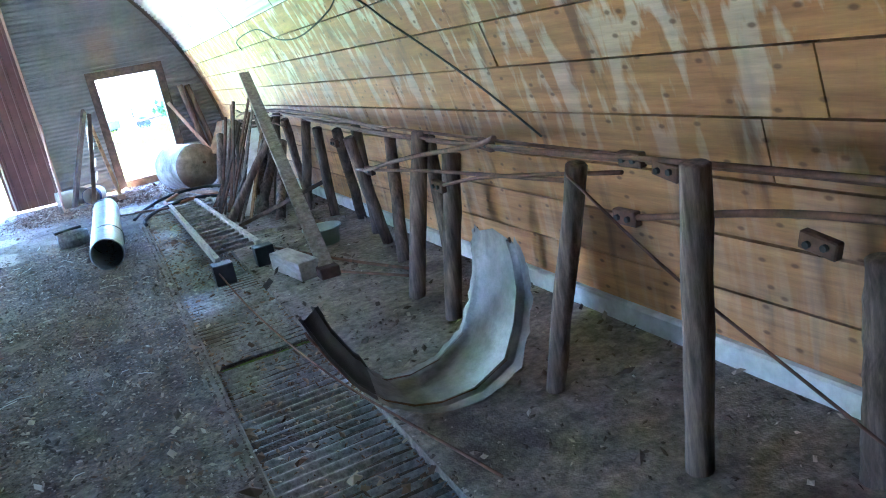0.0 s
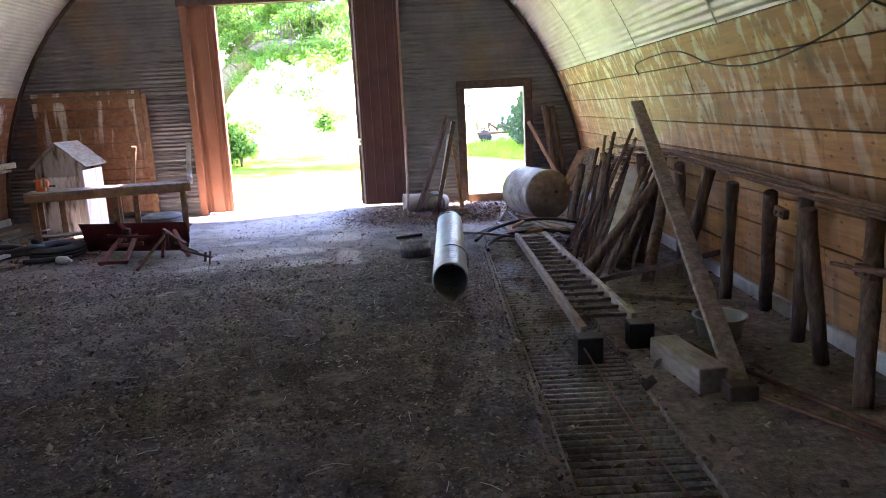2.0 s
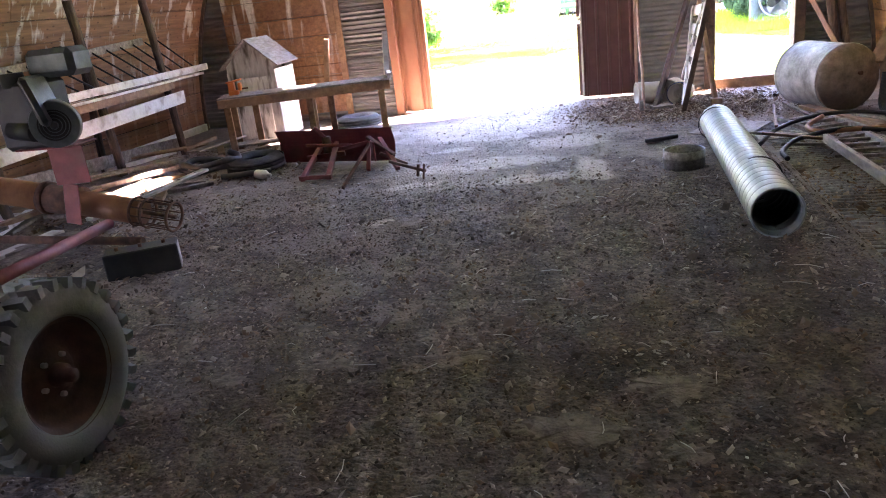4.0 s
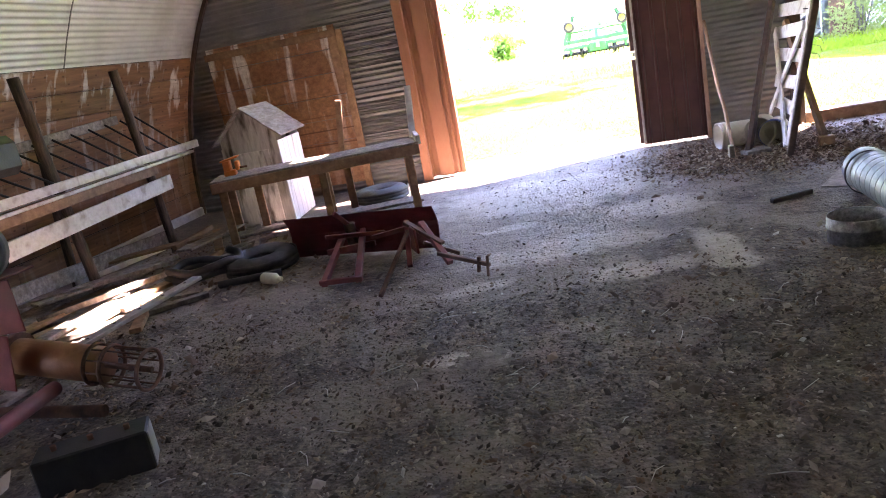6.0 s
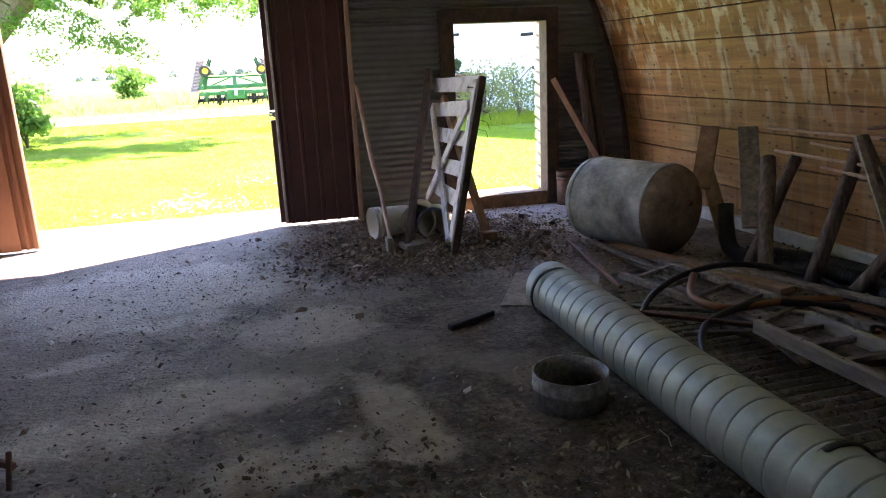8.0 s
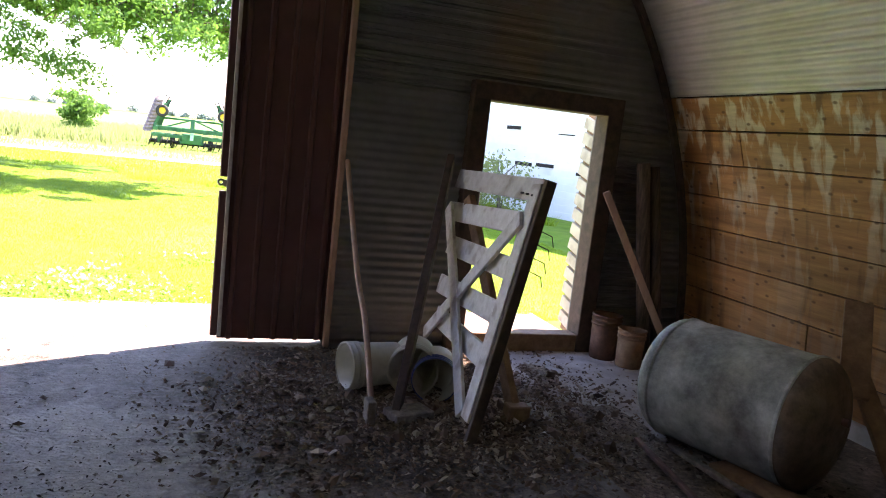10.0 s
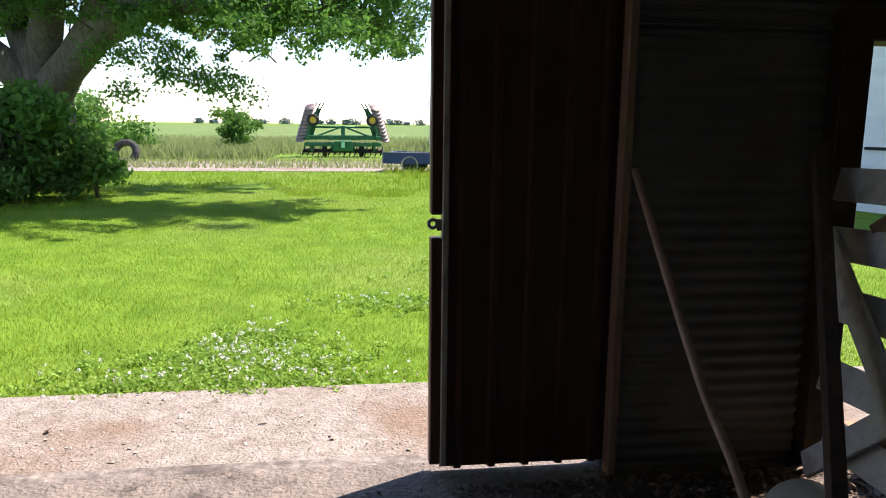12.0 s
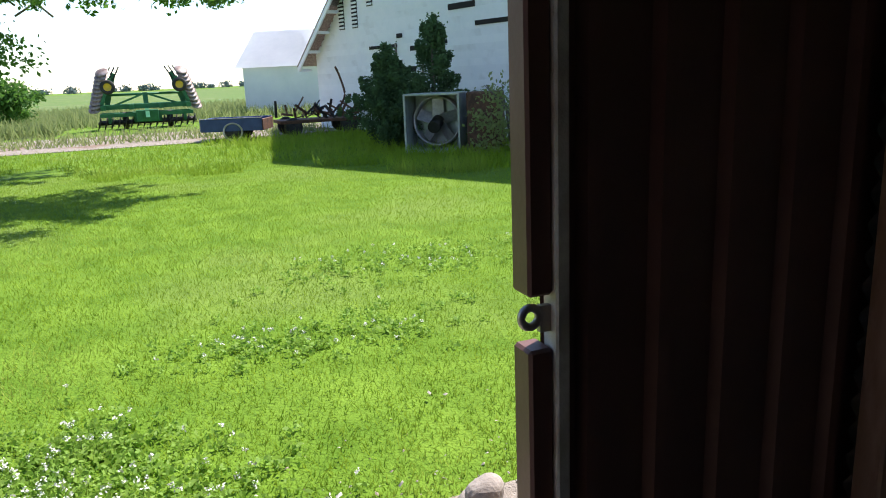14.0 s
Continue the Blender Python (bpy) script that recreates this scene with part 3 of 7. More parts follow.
def ribbed_panel(x0, x1, y, z0, z1, ribs, inward=-1):
    """Ribbed metal door skin: flat sheet with narrow raised ribs, standing upright."""
    bm = bmesh_new()
    w = (x1 - x0)
    xs = []
    for k in range(ribs):
        c = x0 + w * (k + 0.5) / ribs
        xs += [(c - 0.024, 0), (c - 0.013, 0.026), (c + 0.013, 0.026), (c + 0.024, 0)]
    xs = [(x0, 0)] + xs + [(x1, 0)]
    for (xa, da), (xb, db) in zip(xs, xs[1:]):
        v = [bm.verts.new(q) for q in ((xa, y + inward * da, z0), (xb, y + inward * db, z0), (xb, y + inward * db, z1), (xa, y + inward * da, z1))]
        bm.faces.new(v)
        v = [bm.verts.new(q) for q in ((xa, y + 0.03, z0), (xb, y + 0.03, z0), (xb, y + 0.03, z1), (xa, y + 0.03, z1))]
        bm.faces.new(v)
    bmesh.ops.remove_doubles(bm, verts=bm.verts, dist=0.0005)
    return bm


door = thing("door_1", (-0.9, 14.54, 0.02), "brown ribbed metal sliding door, slid half open", "sliding door")
tagged(door, kind="structure")
part("door_skin", ribbed_panel(-1.66, 0.10, 14.54, 0.03, 3.60, 11), M_DOOR_METAL, door, "", True)
for z0, z1 in ((0.05, 1.10), (1.20, 3.60)):
    part("edge_channel", box(bmesh_new(), (-1.685, 14.552, (z0 + z1) / 2), (0.05, 0.065, z1 - z0), None, 0.006), M_DOOR_METAL, door, "brown folded edge channel", True)
part("edge_strip", box(bmesh_new(), (-1.647, 14.532, 1.8), (0.028, 0.05, 3.5), None, 0.004), M_WHITE_WOOD, door, "pale worn edge strip", True)
bm = revolve(bmesh_new(), [(0.018 + 0.008 * math.cos(a), 0.008 * math.sin(a)) for a in [k * math.pi / 4 for k in range(8)]],
             Matrix.Translation((-1.70, 14.535, 1.16)) @ Matrix.Rotation(math.pi / 2, 4, "X"), 16, True)
box(bm, (-1.665, 14.535, 1.155), (0.035, 0.012, 0.05))
part("latch_ring", bm, M_STEEL, door, "small steel latch ring", True)
door2 = thing("door_2", (-4.3, 14.54, 0.02), "rust-brown metal sliding door, slid open beside the jamb", "sliding door")
tagged(door2, kind="structure")
part("door_skin", ribbed_panel(-6.4, -4.02, 14.54, 0.03, 3.60, 20), M_JAMB, door2, "", True)
part("edge_channel", box(bmesh_new(), (-4.01, 14.55, 1.82), (0.05, 0.07, 3.58), None, 0.008), M_JAMB, door2, "", True)
part("inner_board", box(bmesh_new(), (-4.24, 14.505, 1.80), (0.20, 0.025, 3.55), None, 0.004), M_JAMB, door2, "rust-brown board", True)
part("door_track", box(bmesh_new(), (-3.0, 14.58, 3.68), (7.2, 0.07, 0.07), None, 0.004), M_RUST, door2, "rusty track rail", True)

# plank-clad patch on the end wall
panel = thing("board_panel", (-6.0, 14.42, 0.0), "brown board hatch hanging on the corrugated end wall", "wooden panel")
for k in range(7):
    z = 0.28 + 0.30 * k
    part("board", box(bmesh_new(), (-6.32, 14.44, z), (1.88, 0.03, 0.292), None, 0.004), M_BOARD_L, panel, "", True)
part("side_board", box(bmesh_new(), (-5.42, 14.41, 1.75), (0.11, 0.035, 0.80), None, 0.004), M_BROWN_WOOD, panel, "", True)
part("side_board", box(bmesh_new(), (-5.33, 14.42, 1.10), (0.10, 0.03, 2.1), None, 0.004), M_BROWN_WOOD, panel, "", True)
part("top_rail", box(bmesh_new(), (-6.32, 14.41, 2.12), (1.92, 0.05, 0.09), None, 0.004), M_BROWN_WOOD, panel, "", True)

# ---- gutter cover: corrugated sheets laid across ----
for k, (ya, yb) in enumerate(((-6.8, -4.6), (-4.5, -2.3), (-2.2, 0.0), (0.05, 2.15), (2.2, 4.3), (4.35, 6.4), (6.45, 8.6), (8.65, 10.9), (10.95, 13.0))):
    bm = bmesh_new()
    n = int((yb - ya) / 0.076 * 6)
    prev = None
    dz = -0.048 + 0.006 * (k % 3)
    for i in range(n + 1):
        y = ya + (yb - ya) * i / n
        z = dz + 0.015 * math.sin(2 * math.pi * y / 0.076)
        cur = [bm.verts.new((x, y, z)) for x in (0.225, 0.53, 0.835)]
        if prev:
            for j in range(2):
                bm.faces.new((prev[j], prev[j + 1], cur[j + 1], cur[j])).smooth = True
        prev = cur
    # dirt fill, coloured dark enough to paint the shading between the ribs too
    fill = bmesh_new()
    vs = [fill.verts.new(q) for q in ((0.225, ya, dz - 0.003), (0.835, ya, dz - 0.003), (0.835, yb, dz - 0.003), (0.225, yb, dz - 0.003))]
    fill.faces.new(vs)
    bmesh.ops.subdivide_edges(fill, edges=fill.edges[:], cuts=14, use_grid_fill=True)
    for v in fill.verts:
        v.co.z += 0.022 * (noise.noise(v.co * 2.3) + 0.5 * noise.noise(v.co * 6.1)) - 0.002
    structure("floor_gutter_dirt_shade_%d" % k, fill, M_TROUGH, "dirt in the troughs of the gutter covers, darkened to shade the ribs", "dirt")
    single("gutter_cover", bm, M_COVER, "dirty corrugated metal sheet laid over the floor gutter", "metal sheet", "gutter covers")

# ---- things along the near curved wall ----
def round_post(base, top, r, label="weathered round wooden fence post leaning by the wall"):
    base, top = Vector(base), Vector(top)
    n = 7
    pts = [base.lerp(top, k / (n - 1)) + Vector((random.uniform(-1, 1), random.uniform(-1, 1), 0)) * 0.006 * (0 < k < n - 1) for k in range(n)]
    rad = [r * random.uniform(0.94, 1.05) for _ in pts]
    bm = sweep(bmesh_new(), [pts[0]] + pts + [pts[-1] + (pts[-1] - pts[-2]).normalized() * 0.008], [rad[0] * 0.97] + rad + [rad[-1] * 0.82], 14)
    return single("fence_post", bm, M_POST, label, "fence post", "wooden fence posts", base=base)


POSTS = [((1.58, 1.77, 0), (1.60, 1.69, 1.13), .062), ((1.54, 2.63, 0), (1.65, 2.39, 1.06), .056), ((1.60, 3.80, 0), (1.78, 3.81, .98), .066),
         ((1.60, 4.36, 0), (1.82, 4.31, 1.08), .066), ((1.95, 1.36, 0), (1.96, 1.34, .78), .062), ((1.86, 5.20, 0), (2.08, 5.55, .96), .062),
         ((1.99, 5.87, 0), (1.80, 5.75, .98), .060), ((2.17, 7.05, 0), (1.95, 6.55, .98), .060), ((1.97, 7.35, 0), (1.95, 7.20, .98), .062),
         ((2.05, 4.72, 0), (1.98, 4.55, 1.00), .058), ((1.90, 8.2, 0), (2.05, 7.95, 1.02), .065), ((2.05, 8.65, 0), (1.90, 8.3, 1.05), .060),
         ((1.70, 8.9, 0), (2.02, 9.15, 1.10), .060), ((1.95, 9.4, 0), (1.80, 9.2, 1.08), .062), ((1.75, 10.1, 0), (1.98, 10.5, 1.05), .062),
         ((1.60, 9.9, 0), (1.75, 10.7, 1.00), .06), ((1.50, 9.6, 0), (1.62, 10.1, 1.02), .058), ((1.35, 11.0, 0), (1.60, 11.35, .82), .065),
         ((2.05, 6.3, 0), (2.02, 6.2, 1.02), .058), ((1.55, 8.1, 0), (1.95, 8.9, .75), .07)]
for b_, t_, r_ in POSTS:
    round_post(b_, t_, r_ * 0.82)

# leaning plank
pl = thing("leaning_plank", (1.30, 5.55, 0), "long grey plank leaning against the curved wall", "plank")
part("plank", beam(bmesh_new(), (1.30, 5.45, 0.07), (1.79, 9.35, 1.62), 0.125, 0.045, 0, 0.006), M_GREY_WOOD, pl, "", True)
part("foot_block", box(bmesh_new(), (1.30, 5.42, 0.045), (0.16, 0.14, 0.09), None, 0.008), M_DARK_WOOD, pl, "dark foot block", True)

# ladder on the floor
lad = thing("ladder", (0.8, 8.0, 0.0), "old wooden ladder lying flat with dark square feet", "ladder")
for x0, x1, yf in ((0.59, 0.57, 6.20), (0.99, 0.90, 6.45)):
    part("rail", beam(bmesh_new(), (x0, yf, 0.17), (x1, 10.1, 0.13), 0.045, 0.075, 0, 0.005), M_PALE_TIMBER, lad, "", True)
    part("foot", box(bmesh_new(), (x0 + 0.01, yf - 0.09, 0.088), (0.165, 0.14, 0.176), None, 0.006), M_BLACK, lad, "dark square foot", True)
    for k in range(15):
        p = Vector((x0, yf, 0.209)).lerp(Vector((x1, 10.1, 0.169)), (k + .7) / 15)
        part("nail_head", tube(bmesh_new(), p - Vector((0, 0, .004)), p, 0.007, None, 6), M_BLACK, lad, "", True)
for k in range(17):
    t = (k + 0.6) / 17.2
    y = 6.45 + 3.65 * t
    part("rung", box(bmesh_new(), ((1.60 - 0.13 * t) / 2, y, 0.168 - 0.04 * t), (0.37 - 0.07 * t, 0.035, 0.028), None, 0.003), M_GREY_WOOD, lad, "", True)

single("timber_block", box(bmesh_new(), (1.13, 5.80, 0.075), (0.18, 0.62, 0.15), Matrix.Rotation(0.16, 3, "Z"), 0.008), M_PALE_TIMBER,
       "short thick grey timber lying on the concrete", "timber", base=(1.10, 5.83, 0))

# culvert pipe
pipe = thing("culvert_pipe", (-0.23, 9.50, 0.0), "galvanised ribbed metal culvert pipe lying on the floor", "culvert pipe")
prof, prof_in = [], []
Lp, Rp = 3.18, 0.155
for k in range(int(Lp / 0.108) + 1):
    z = k * 0.108 - Lp / 2
    prof += [(Rp, z), (Rp + 0.007, z + 0.003), (Rp + 0.008, z + 0.010), (Rp + 0.008, z + 0.096), (Rp + 0.007, z + 0.103), (Rp, z + 0.106)]
mp_ = Matrix.Rotation(math.pi / 2, 4, "X")
bm = revolve(bmesh_new(), prof + [(r - 0.006, z) for r, z in prof[::-1]], Matrix.Translation((0, 0, 0.168)) @ Matrix.Rotation(radians(-1), 4, "Z") @ mp_, 36, True)
part("pipe_wall", bm, M_ZINC, pipe)
for yy in (-0.82, 1.42):
    bm = revolve(bmesh_new(), [(Rp + 0.007, -0.016), (Rp + 0.014, -0.013), (Rp + 0.014, 0.013), (Rp + 0.007, 0.016)], Matrix.Translation((0, yy, 0.168)) @ mp_, 36)
    part("band", bm, M_BLACK, pipe, "dark strap band")

ring = thing("sheet_metal_ring", (-0.63, 9.86, 0.0), "open galvanised sheet metal ring standing on the floor", "metal ring")
part("ring_wall", revolve(bmesh_new(), [(0.175, 0.0), (0.178, 0.09), (0.183, 0.095), (0.178, 0.10), (0.178, 0.165), (0.172, 0.165), (0.170, 0.0)], None, 32, True), M_COVER, ring)

# tank
tk = thing("steel_tank", Matrix.Translation((1.12, 12.36, 0.0)) @ Matrix.Rotation(radians(-71), 4, "Z"), "grey cylindrical steel tank with a rusted end, lying down", "tank")
mt = Matrix.Translation((0, 0, 0.362)) @ Matrix.Rotation(math.pi / 2, 4, "Y")
prof = [(0.36 * math.sin(a), -0.42 - 0.15 * math.cos(a)) for a in [k * math.pi / 2 / 8 for k in range(9)]] + [(0.36, 0.36)]
part("shell", revolve(bmesh_new(), prof, mt, 40), M_TANK, tk)
part("end_cap", revolve(bmesh_new(), [(0.36, 0.36), (0.36, 0.38)] + [(0.36 * math.cos(a), 0.38 + 0.13 * math.sin(a)) for a in [k * math.pi / 2 / 8 for k in range(9)]], mt, 40), M_TANK_END, tk, "rusted domed end")
part("weld_seam", revolve(bmesh_new(), [(0.359, 0.345), (0.367, 0.35), (0.367, 0.365), (0.359, 0.37)], mt, 40), M_TANK, tk)
part("weld_seam", revolve(bmesh_new(), [(0.359, -0.415), (0.367, -0.41), (0.367, -0.395), (0.359, -0.39)], mt, 40), M_TANK, tk)
part("fitting", tube(bmesh_new(), (0.47, 0.05, 0.42), (0.54, 0.05, 0.42), 0.022), M_RUST, tk, "small pipe fitting")

# ---- outside ground and sky line ----
bm = bmesh_new()
G = 40
for i in range(G + 1):
    for j in range(G + 1):
        x, y = -3 + (i / G * 2 - 1) ** 3 * 900, 40 + (j / G * 2 - 1) ** 3 * 900
        bm.verts.new((x, y, -0.08))
bm.verts.ensure_lookup_table()
for i in range(G):
    for j in range(G):
        bm.faces.new([bm.verts[a * (G + 1) + b] for a, b in ((i, j), (i + 1, j), (i + 1, j + 1), (i, j + 1))])
structure("ground", bm, M_GRASS, "mown green lawn running to open fields", "ground")
bm = box(bmesh_new(), (-3.2, 15.11, -0.085), (9.5, 1.52, 0.09), None, 0.03)
structure("pavement_gravel", bm, M_GRAVEL, "pale gravel and dirt strip before the doorway", "gravel")
structure("floor_apron", box(bmesh_new(), (-2.85, 14.60, -0.06), (9.9, 0.30, 0.112)), M_SLAB, "worn concrete threshold", "threshold")
# out-of-view ground added so the bounced light is neutral, not grass-green
structure("ground_bounce_side", box(bmesh_new(), (-16.2, -4.0, -0.10), (16.0, 32.0, 0.06)), M_GRAVEL, "unseen gravel ground beside the building, added for neutral bounce light", "gravel")
structure("ground_bounce_back", box(bmesh_new(), (-1.0, -14.2, -0.11), (24.0, 14.0, 0.06)), M_GRAVEL, "unseen gravel ground behind the building, added for neutral bounce light", "gravel")
# siding edges in the reveal outside the small doorway, built as a slatted strip
leaf = thing("siding_reveal", (1.26, 14.62, 0.05), "cream slatted siding edges in the reveal outside the small doorway", "shutter")
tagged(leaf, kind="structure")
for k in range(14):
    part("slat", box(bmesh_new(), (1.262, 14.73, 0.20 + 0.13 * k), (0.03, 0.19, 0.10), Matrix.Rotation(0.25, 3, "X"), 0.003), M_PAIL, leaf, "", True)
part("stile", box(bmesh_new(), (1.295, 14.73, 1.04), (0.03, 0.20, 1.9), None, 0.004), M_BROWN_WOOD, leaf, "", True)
structure("floor_edge", box(bmesh_new(), (0.175, (Y0 + 13.2) / 2, -0.081), (0.10, 13.2 - Y0, 0.168), None, 0.008), M_CURB_EDGE, "worn dirty concrete lip of the floor gutter", "floor edge")
structure("floor_gutter_end", box(bmesh_new(), (0.53, 13.80, -0.10), (0.615, 1.65, 0.202)), M_PALE_SLAB, "cracked concrete floor by the small doorway", "floor")

# ---- things beside the far curved wall ----
def boards(parent, specs, material, name="board", label=""):
    for a, b, w, h in specs:
        part(name, beam(bmesh_new(), a, b, w, h, 0, 0.004), material, parent, label, True)


# pole rack with a slatted hay feeder
rack = thing("hay_feeder", (-7.0, 11.4, 0.0), "pole rack carrying a slanted wooden hay feeder with iron rungs", "hay feeder")
for base, top, r in (((-6.98, 10.78, 0), (-7.0, 10.60, 2.08), .052), ((-7.02, 12.20, 0), (-7.0, 11.98, 2.06), .050), ((-7.35, 9.35, 0), (-7.2, 9.2, 1.75), .05),
                     ((-7.45, 11.05, 0), (-7.25, 10.95, 1.88), .045), ((-6.9, 8.9, 0), (-7.0, 8.6, 1.75), .05)):
    part("post", sweep(bmesh_new(), [Vector(base).lerp(Vector(top), k / 6) + Vector((random.uniform(-1, 1), random.uniform(-1, 1), 0)) * .005 for k in range(7)], r, 12), M_POST, rack, "", True)
boards(rack, [((-7.22, 8.2, 1.36), (-7.22, 12.1, 1.56), 0.045, 0.09)], M_GREY_WOOD, "top_rail")
boards(rack, [((-6.88, 8.3, 1.06), (-6.88, 12.98, 1.12), 0.05, 0.085), ((-6.95, 8.4, 0.97), (-6.95, 12.85, 1.04), 0.18, 0.03)], M_WHITE_WOOD, "trough_rail")
boards(rack, [((-6.90, 8.3, 0.93), (-6.90, 12.1, 0.98), 0.03, 0.13)], M_BROWN_WOOD, "trough_side", "warm brown trough side")
boards(rack, [((-6.91, 8.6, 0.66), (-6.91, 12.3, 0.79), 0.035, 0.16)], M_WHITE_WOOD, "front_board", "pale whitewashed board")
boards(rack, [((-7.05, 8.4, 0.40), (-7.3, 12.6, 0.12), 0.04, 0.15)], M_GREY_WOOD, "low_board")
for k in range(16):
    y = 8.6 + 0.27 * k
    part("rung", tube(bmesh_new(), (-7.20, y - 0.25, 1.38 + 0.012 * k), (-6.90, y + 0.12, 1.10), 0.011, None, 8), M_BLACK, rack, "dark iron rung", True)

# dog house
DH = Matrix.Translation((-5.83, 12.93, 0.0)) @ Matrix.Rotation(radians(6), 4, "Z")
dh = thing("dog_house", DH, "small peeling white wooden dog house with a gabled roof", "dog house")
W, D, Hh, Ap = 0.68, 0.85, 1.08, 1.40
# whiter copy of the peeling paint for the side lit from the big doorway
M_PEEL_LIT = mat("streaked_lit_plank", (0.72, 0.71, 0.68), (0.88, 0.87, 0.85), 9.0, 0.8, 0, 0.4, 40, (4, 4, 0.4), (0.22, 0.16, 0.11), 0.8, 3.0, thresh=0.60)
M_SHINGLE = mat("pale_weathered_shingle", (0.26, 0.225, 0.20), (0.46, 0.42, 0.385), 8.0, 0.9, 0, 0.6, 50, (4, 1, 4), (0.15, 0.115, 0.095), 0.6, 3.0)
M_PEEL = mat("peeling_dog_house_paint", (0.55, 0.53, 0.49), (0.82, 0.81, 0.78), 9.0, 0.85, 0, 0.5, 40, (3, 3, 0.6), (0.10, 0.070, 0.048), 0.92, 3.2, thresh=0.52)
bm = bmesh_new()
v = [bm.verts.new((-W + x * W, 0, z)) for x, z in ((0, .03), (1, .03), (1, Hh), (.5, Ap), (0, Hh))]
bm.faces.new(v)
bmesh.ops.solidify(bm, geom=bm.faces[:], thickness=0.03)
part("front_wall", bm, M_PEEL, dh)
bm = bmesh_new()
v = [bm.verts.new((-W + x * W, D, z)) for x, z in ((0, .03), (1, .03), (1, Hh), (.5, Ap), (0, Hh))]
bm.faces.new(v)
bmesh.ops.solidify(bm, geom=bm.faces[:], thickness=0.03)
part("back_wall", bm, M_PEEL, dh)
part("entrance_panel", box(bmesh_new(), (-W * 0.52, -0.025, 0.48), (0.48, 0.02, 0.86), None, 0.004), M_PEEL, dh, "grey weathered front panel")
part("hinge_strap", box(bmesh_new(), (-W * 0.30, -0.04, 0.66), (0.18, 0.012, 0.05)), M_RUST, dh, "rusty strap hinge")
for k in range(5):
    part("side_plank", box(bmesh_new(), (0.0, D * (k + 0.5) / 5, 0.50), (0.026, D / 5 - 0.006, 0.98), None, 0.004), M_PEEL_LIT, dh, "white painted plank, doorway light put into its brighter colour")
    part("side_plank", box(bmesh_new(), (-W, D * (k + 0.5) / 5, 0.50), (0.026, D / 5 - 0.006, 0.98), None, 0.004), M_PEEL, dh)
for s in (0, 1):
    for k in range(4):
        x0, z0 = -W / 2, Ap + 0.03
        x1, z1 = (-W - 0.08, Hh - 0.035) if s == 0 else (0.08, Hh - 0.035)
        t0, t1 = k / 4, (k + 1.06) / 4
        a, b = Vector((x0 + (x1 - x0) * t0, 0, z0 + (z1 - z0) * t0)), Vector((x0 + (x1 - x0) * t1, 0, z0 + (z1 - z0) * t1))
        ang = math.atan2(b.z - a.z, b.x - a.x)
        part("shingle_course", box(bmesh_new(), ((a.x + b.x) / 2, D / 2, (a.z + b.z) / 2 + 0.006 * (k % 2)), ((b - a).length, D + 0.14, 0.016), Matrix.Rotation(-ang, 3, "Y")), M_SHINGLE, dh, "weathered roof course")

# work bench
TB = Matrix.Translation((-5.22, 12.50, 0.0)) @ Matrix.Rotation(radians(18), 4, "Z")
tb = thing("work_bench", TB, "rough narrow wooden bench with upright end boards", "bench")
for k, yy in enumerate((-0.19, 0.0, 0.19)):
    part("top_plank", box(bmesh_new(), (0, yy, 0.735), (2.25, 0.182, 0.035), None, 0.005), M_GREY_WOOD, tb)
part("apron", box(bmesh_new(), (0, -0.27, 0.675), (2.25, 0.035, 0.11), None, 0.005), M_BROWN_WOOD, tb, "brown front apron")
part("apron", box(bmesh_new(), (0, 0.27, 0.675), (2.2, 0.035, 0.10), None, 0.005), M_BROWN_WOOD, tb)
for x, y in ((-1.02, -0.22), (-1.02, 0.22), (-0.72, 0.2), (0.05, -0.22), (0.05, 0.22), (0.30, 0.2), (1.0, -0.22), (1.0, 0.22)):
    part("leg", box(bmesh_new(), (x, y, 0.36), (0.085, 0.05, 0.72), None, 0.005), M_BROWN_WOOD, tb)
part("shelf_board", box(bmesh_new(), (0, -0.05, 0.10), (2.15, 0.28, 0.03), None, 0.005), M_GREY_WOOD, tb)
part("end_rail", box(bmesh_new(), (1.13, 0, 0.77), (0.05, 0.52, 0.10), None, 0.005), M_WHITE_WOOD, tb, "pale end rail")
part("upright", box(bmesh_new(), (1.13, 0.30, 1.02), (0.075, 0.045, 0.62), Matrix.Rotation(0.08, 3, "Y"), 0.005), M_WHITE_WOOD, tb, "pale upright board")
part("upright", box(bmesh_new(), (0.32, 0.30, 1.02), (0.07, 0.045, 0.60), Matrix.Rotation(0.14, 3, "Y"), 0.005), M_BROWN_WOOD, tb, "brown upright board")

saw = thing("vise", Matrix.Translation((-6.12, 12.24, 0.753)) @ Matrix.Rotation(0.3, 4, "Z"), "small orange bench vise on the work bench", "vise")
part("base", box(bmesh_new(), (0, 0, 0.03), (0.13, 0.11, 0.06), None, 0.01), M_ORANGE, saw)
part("jaw", box(bmesh_new(), (-0.02, 0, 0.11), (0.08, 0.12, 0.12), None, 0.012), M_ORANGE, saw)
part("jaw", box(bmesh_new(), (0.09, 0, 0.10), (0.04, 0.12, 0.10), None, 0.01), M_ORANGE, saw)
part("lid", box(bmesh_new(), (0.02, 0, 0.18), (0.20, 0.13, 0.02), Matrix.Rotation(-0.15, 3, "Y"), 0.006), M_ORANGE, saw)
part("screw", tube(bmesh_new(), (0.08, 0, 0.07), (0.19, 0, 0.07), 0.012), M_RUST, saw, "rusty screw")


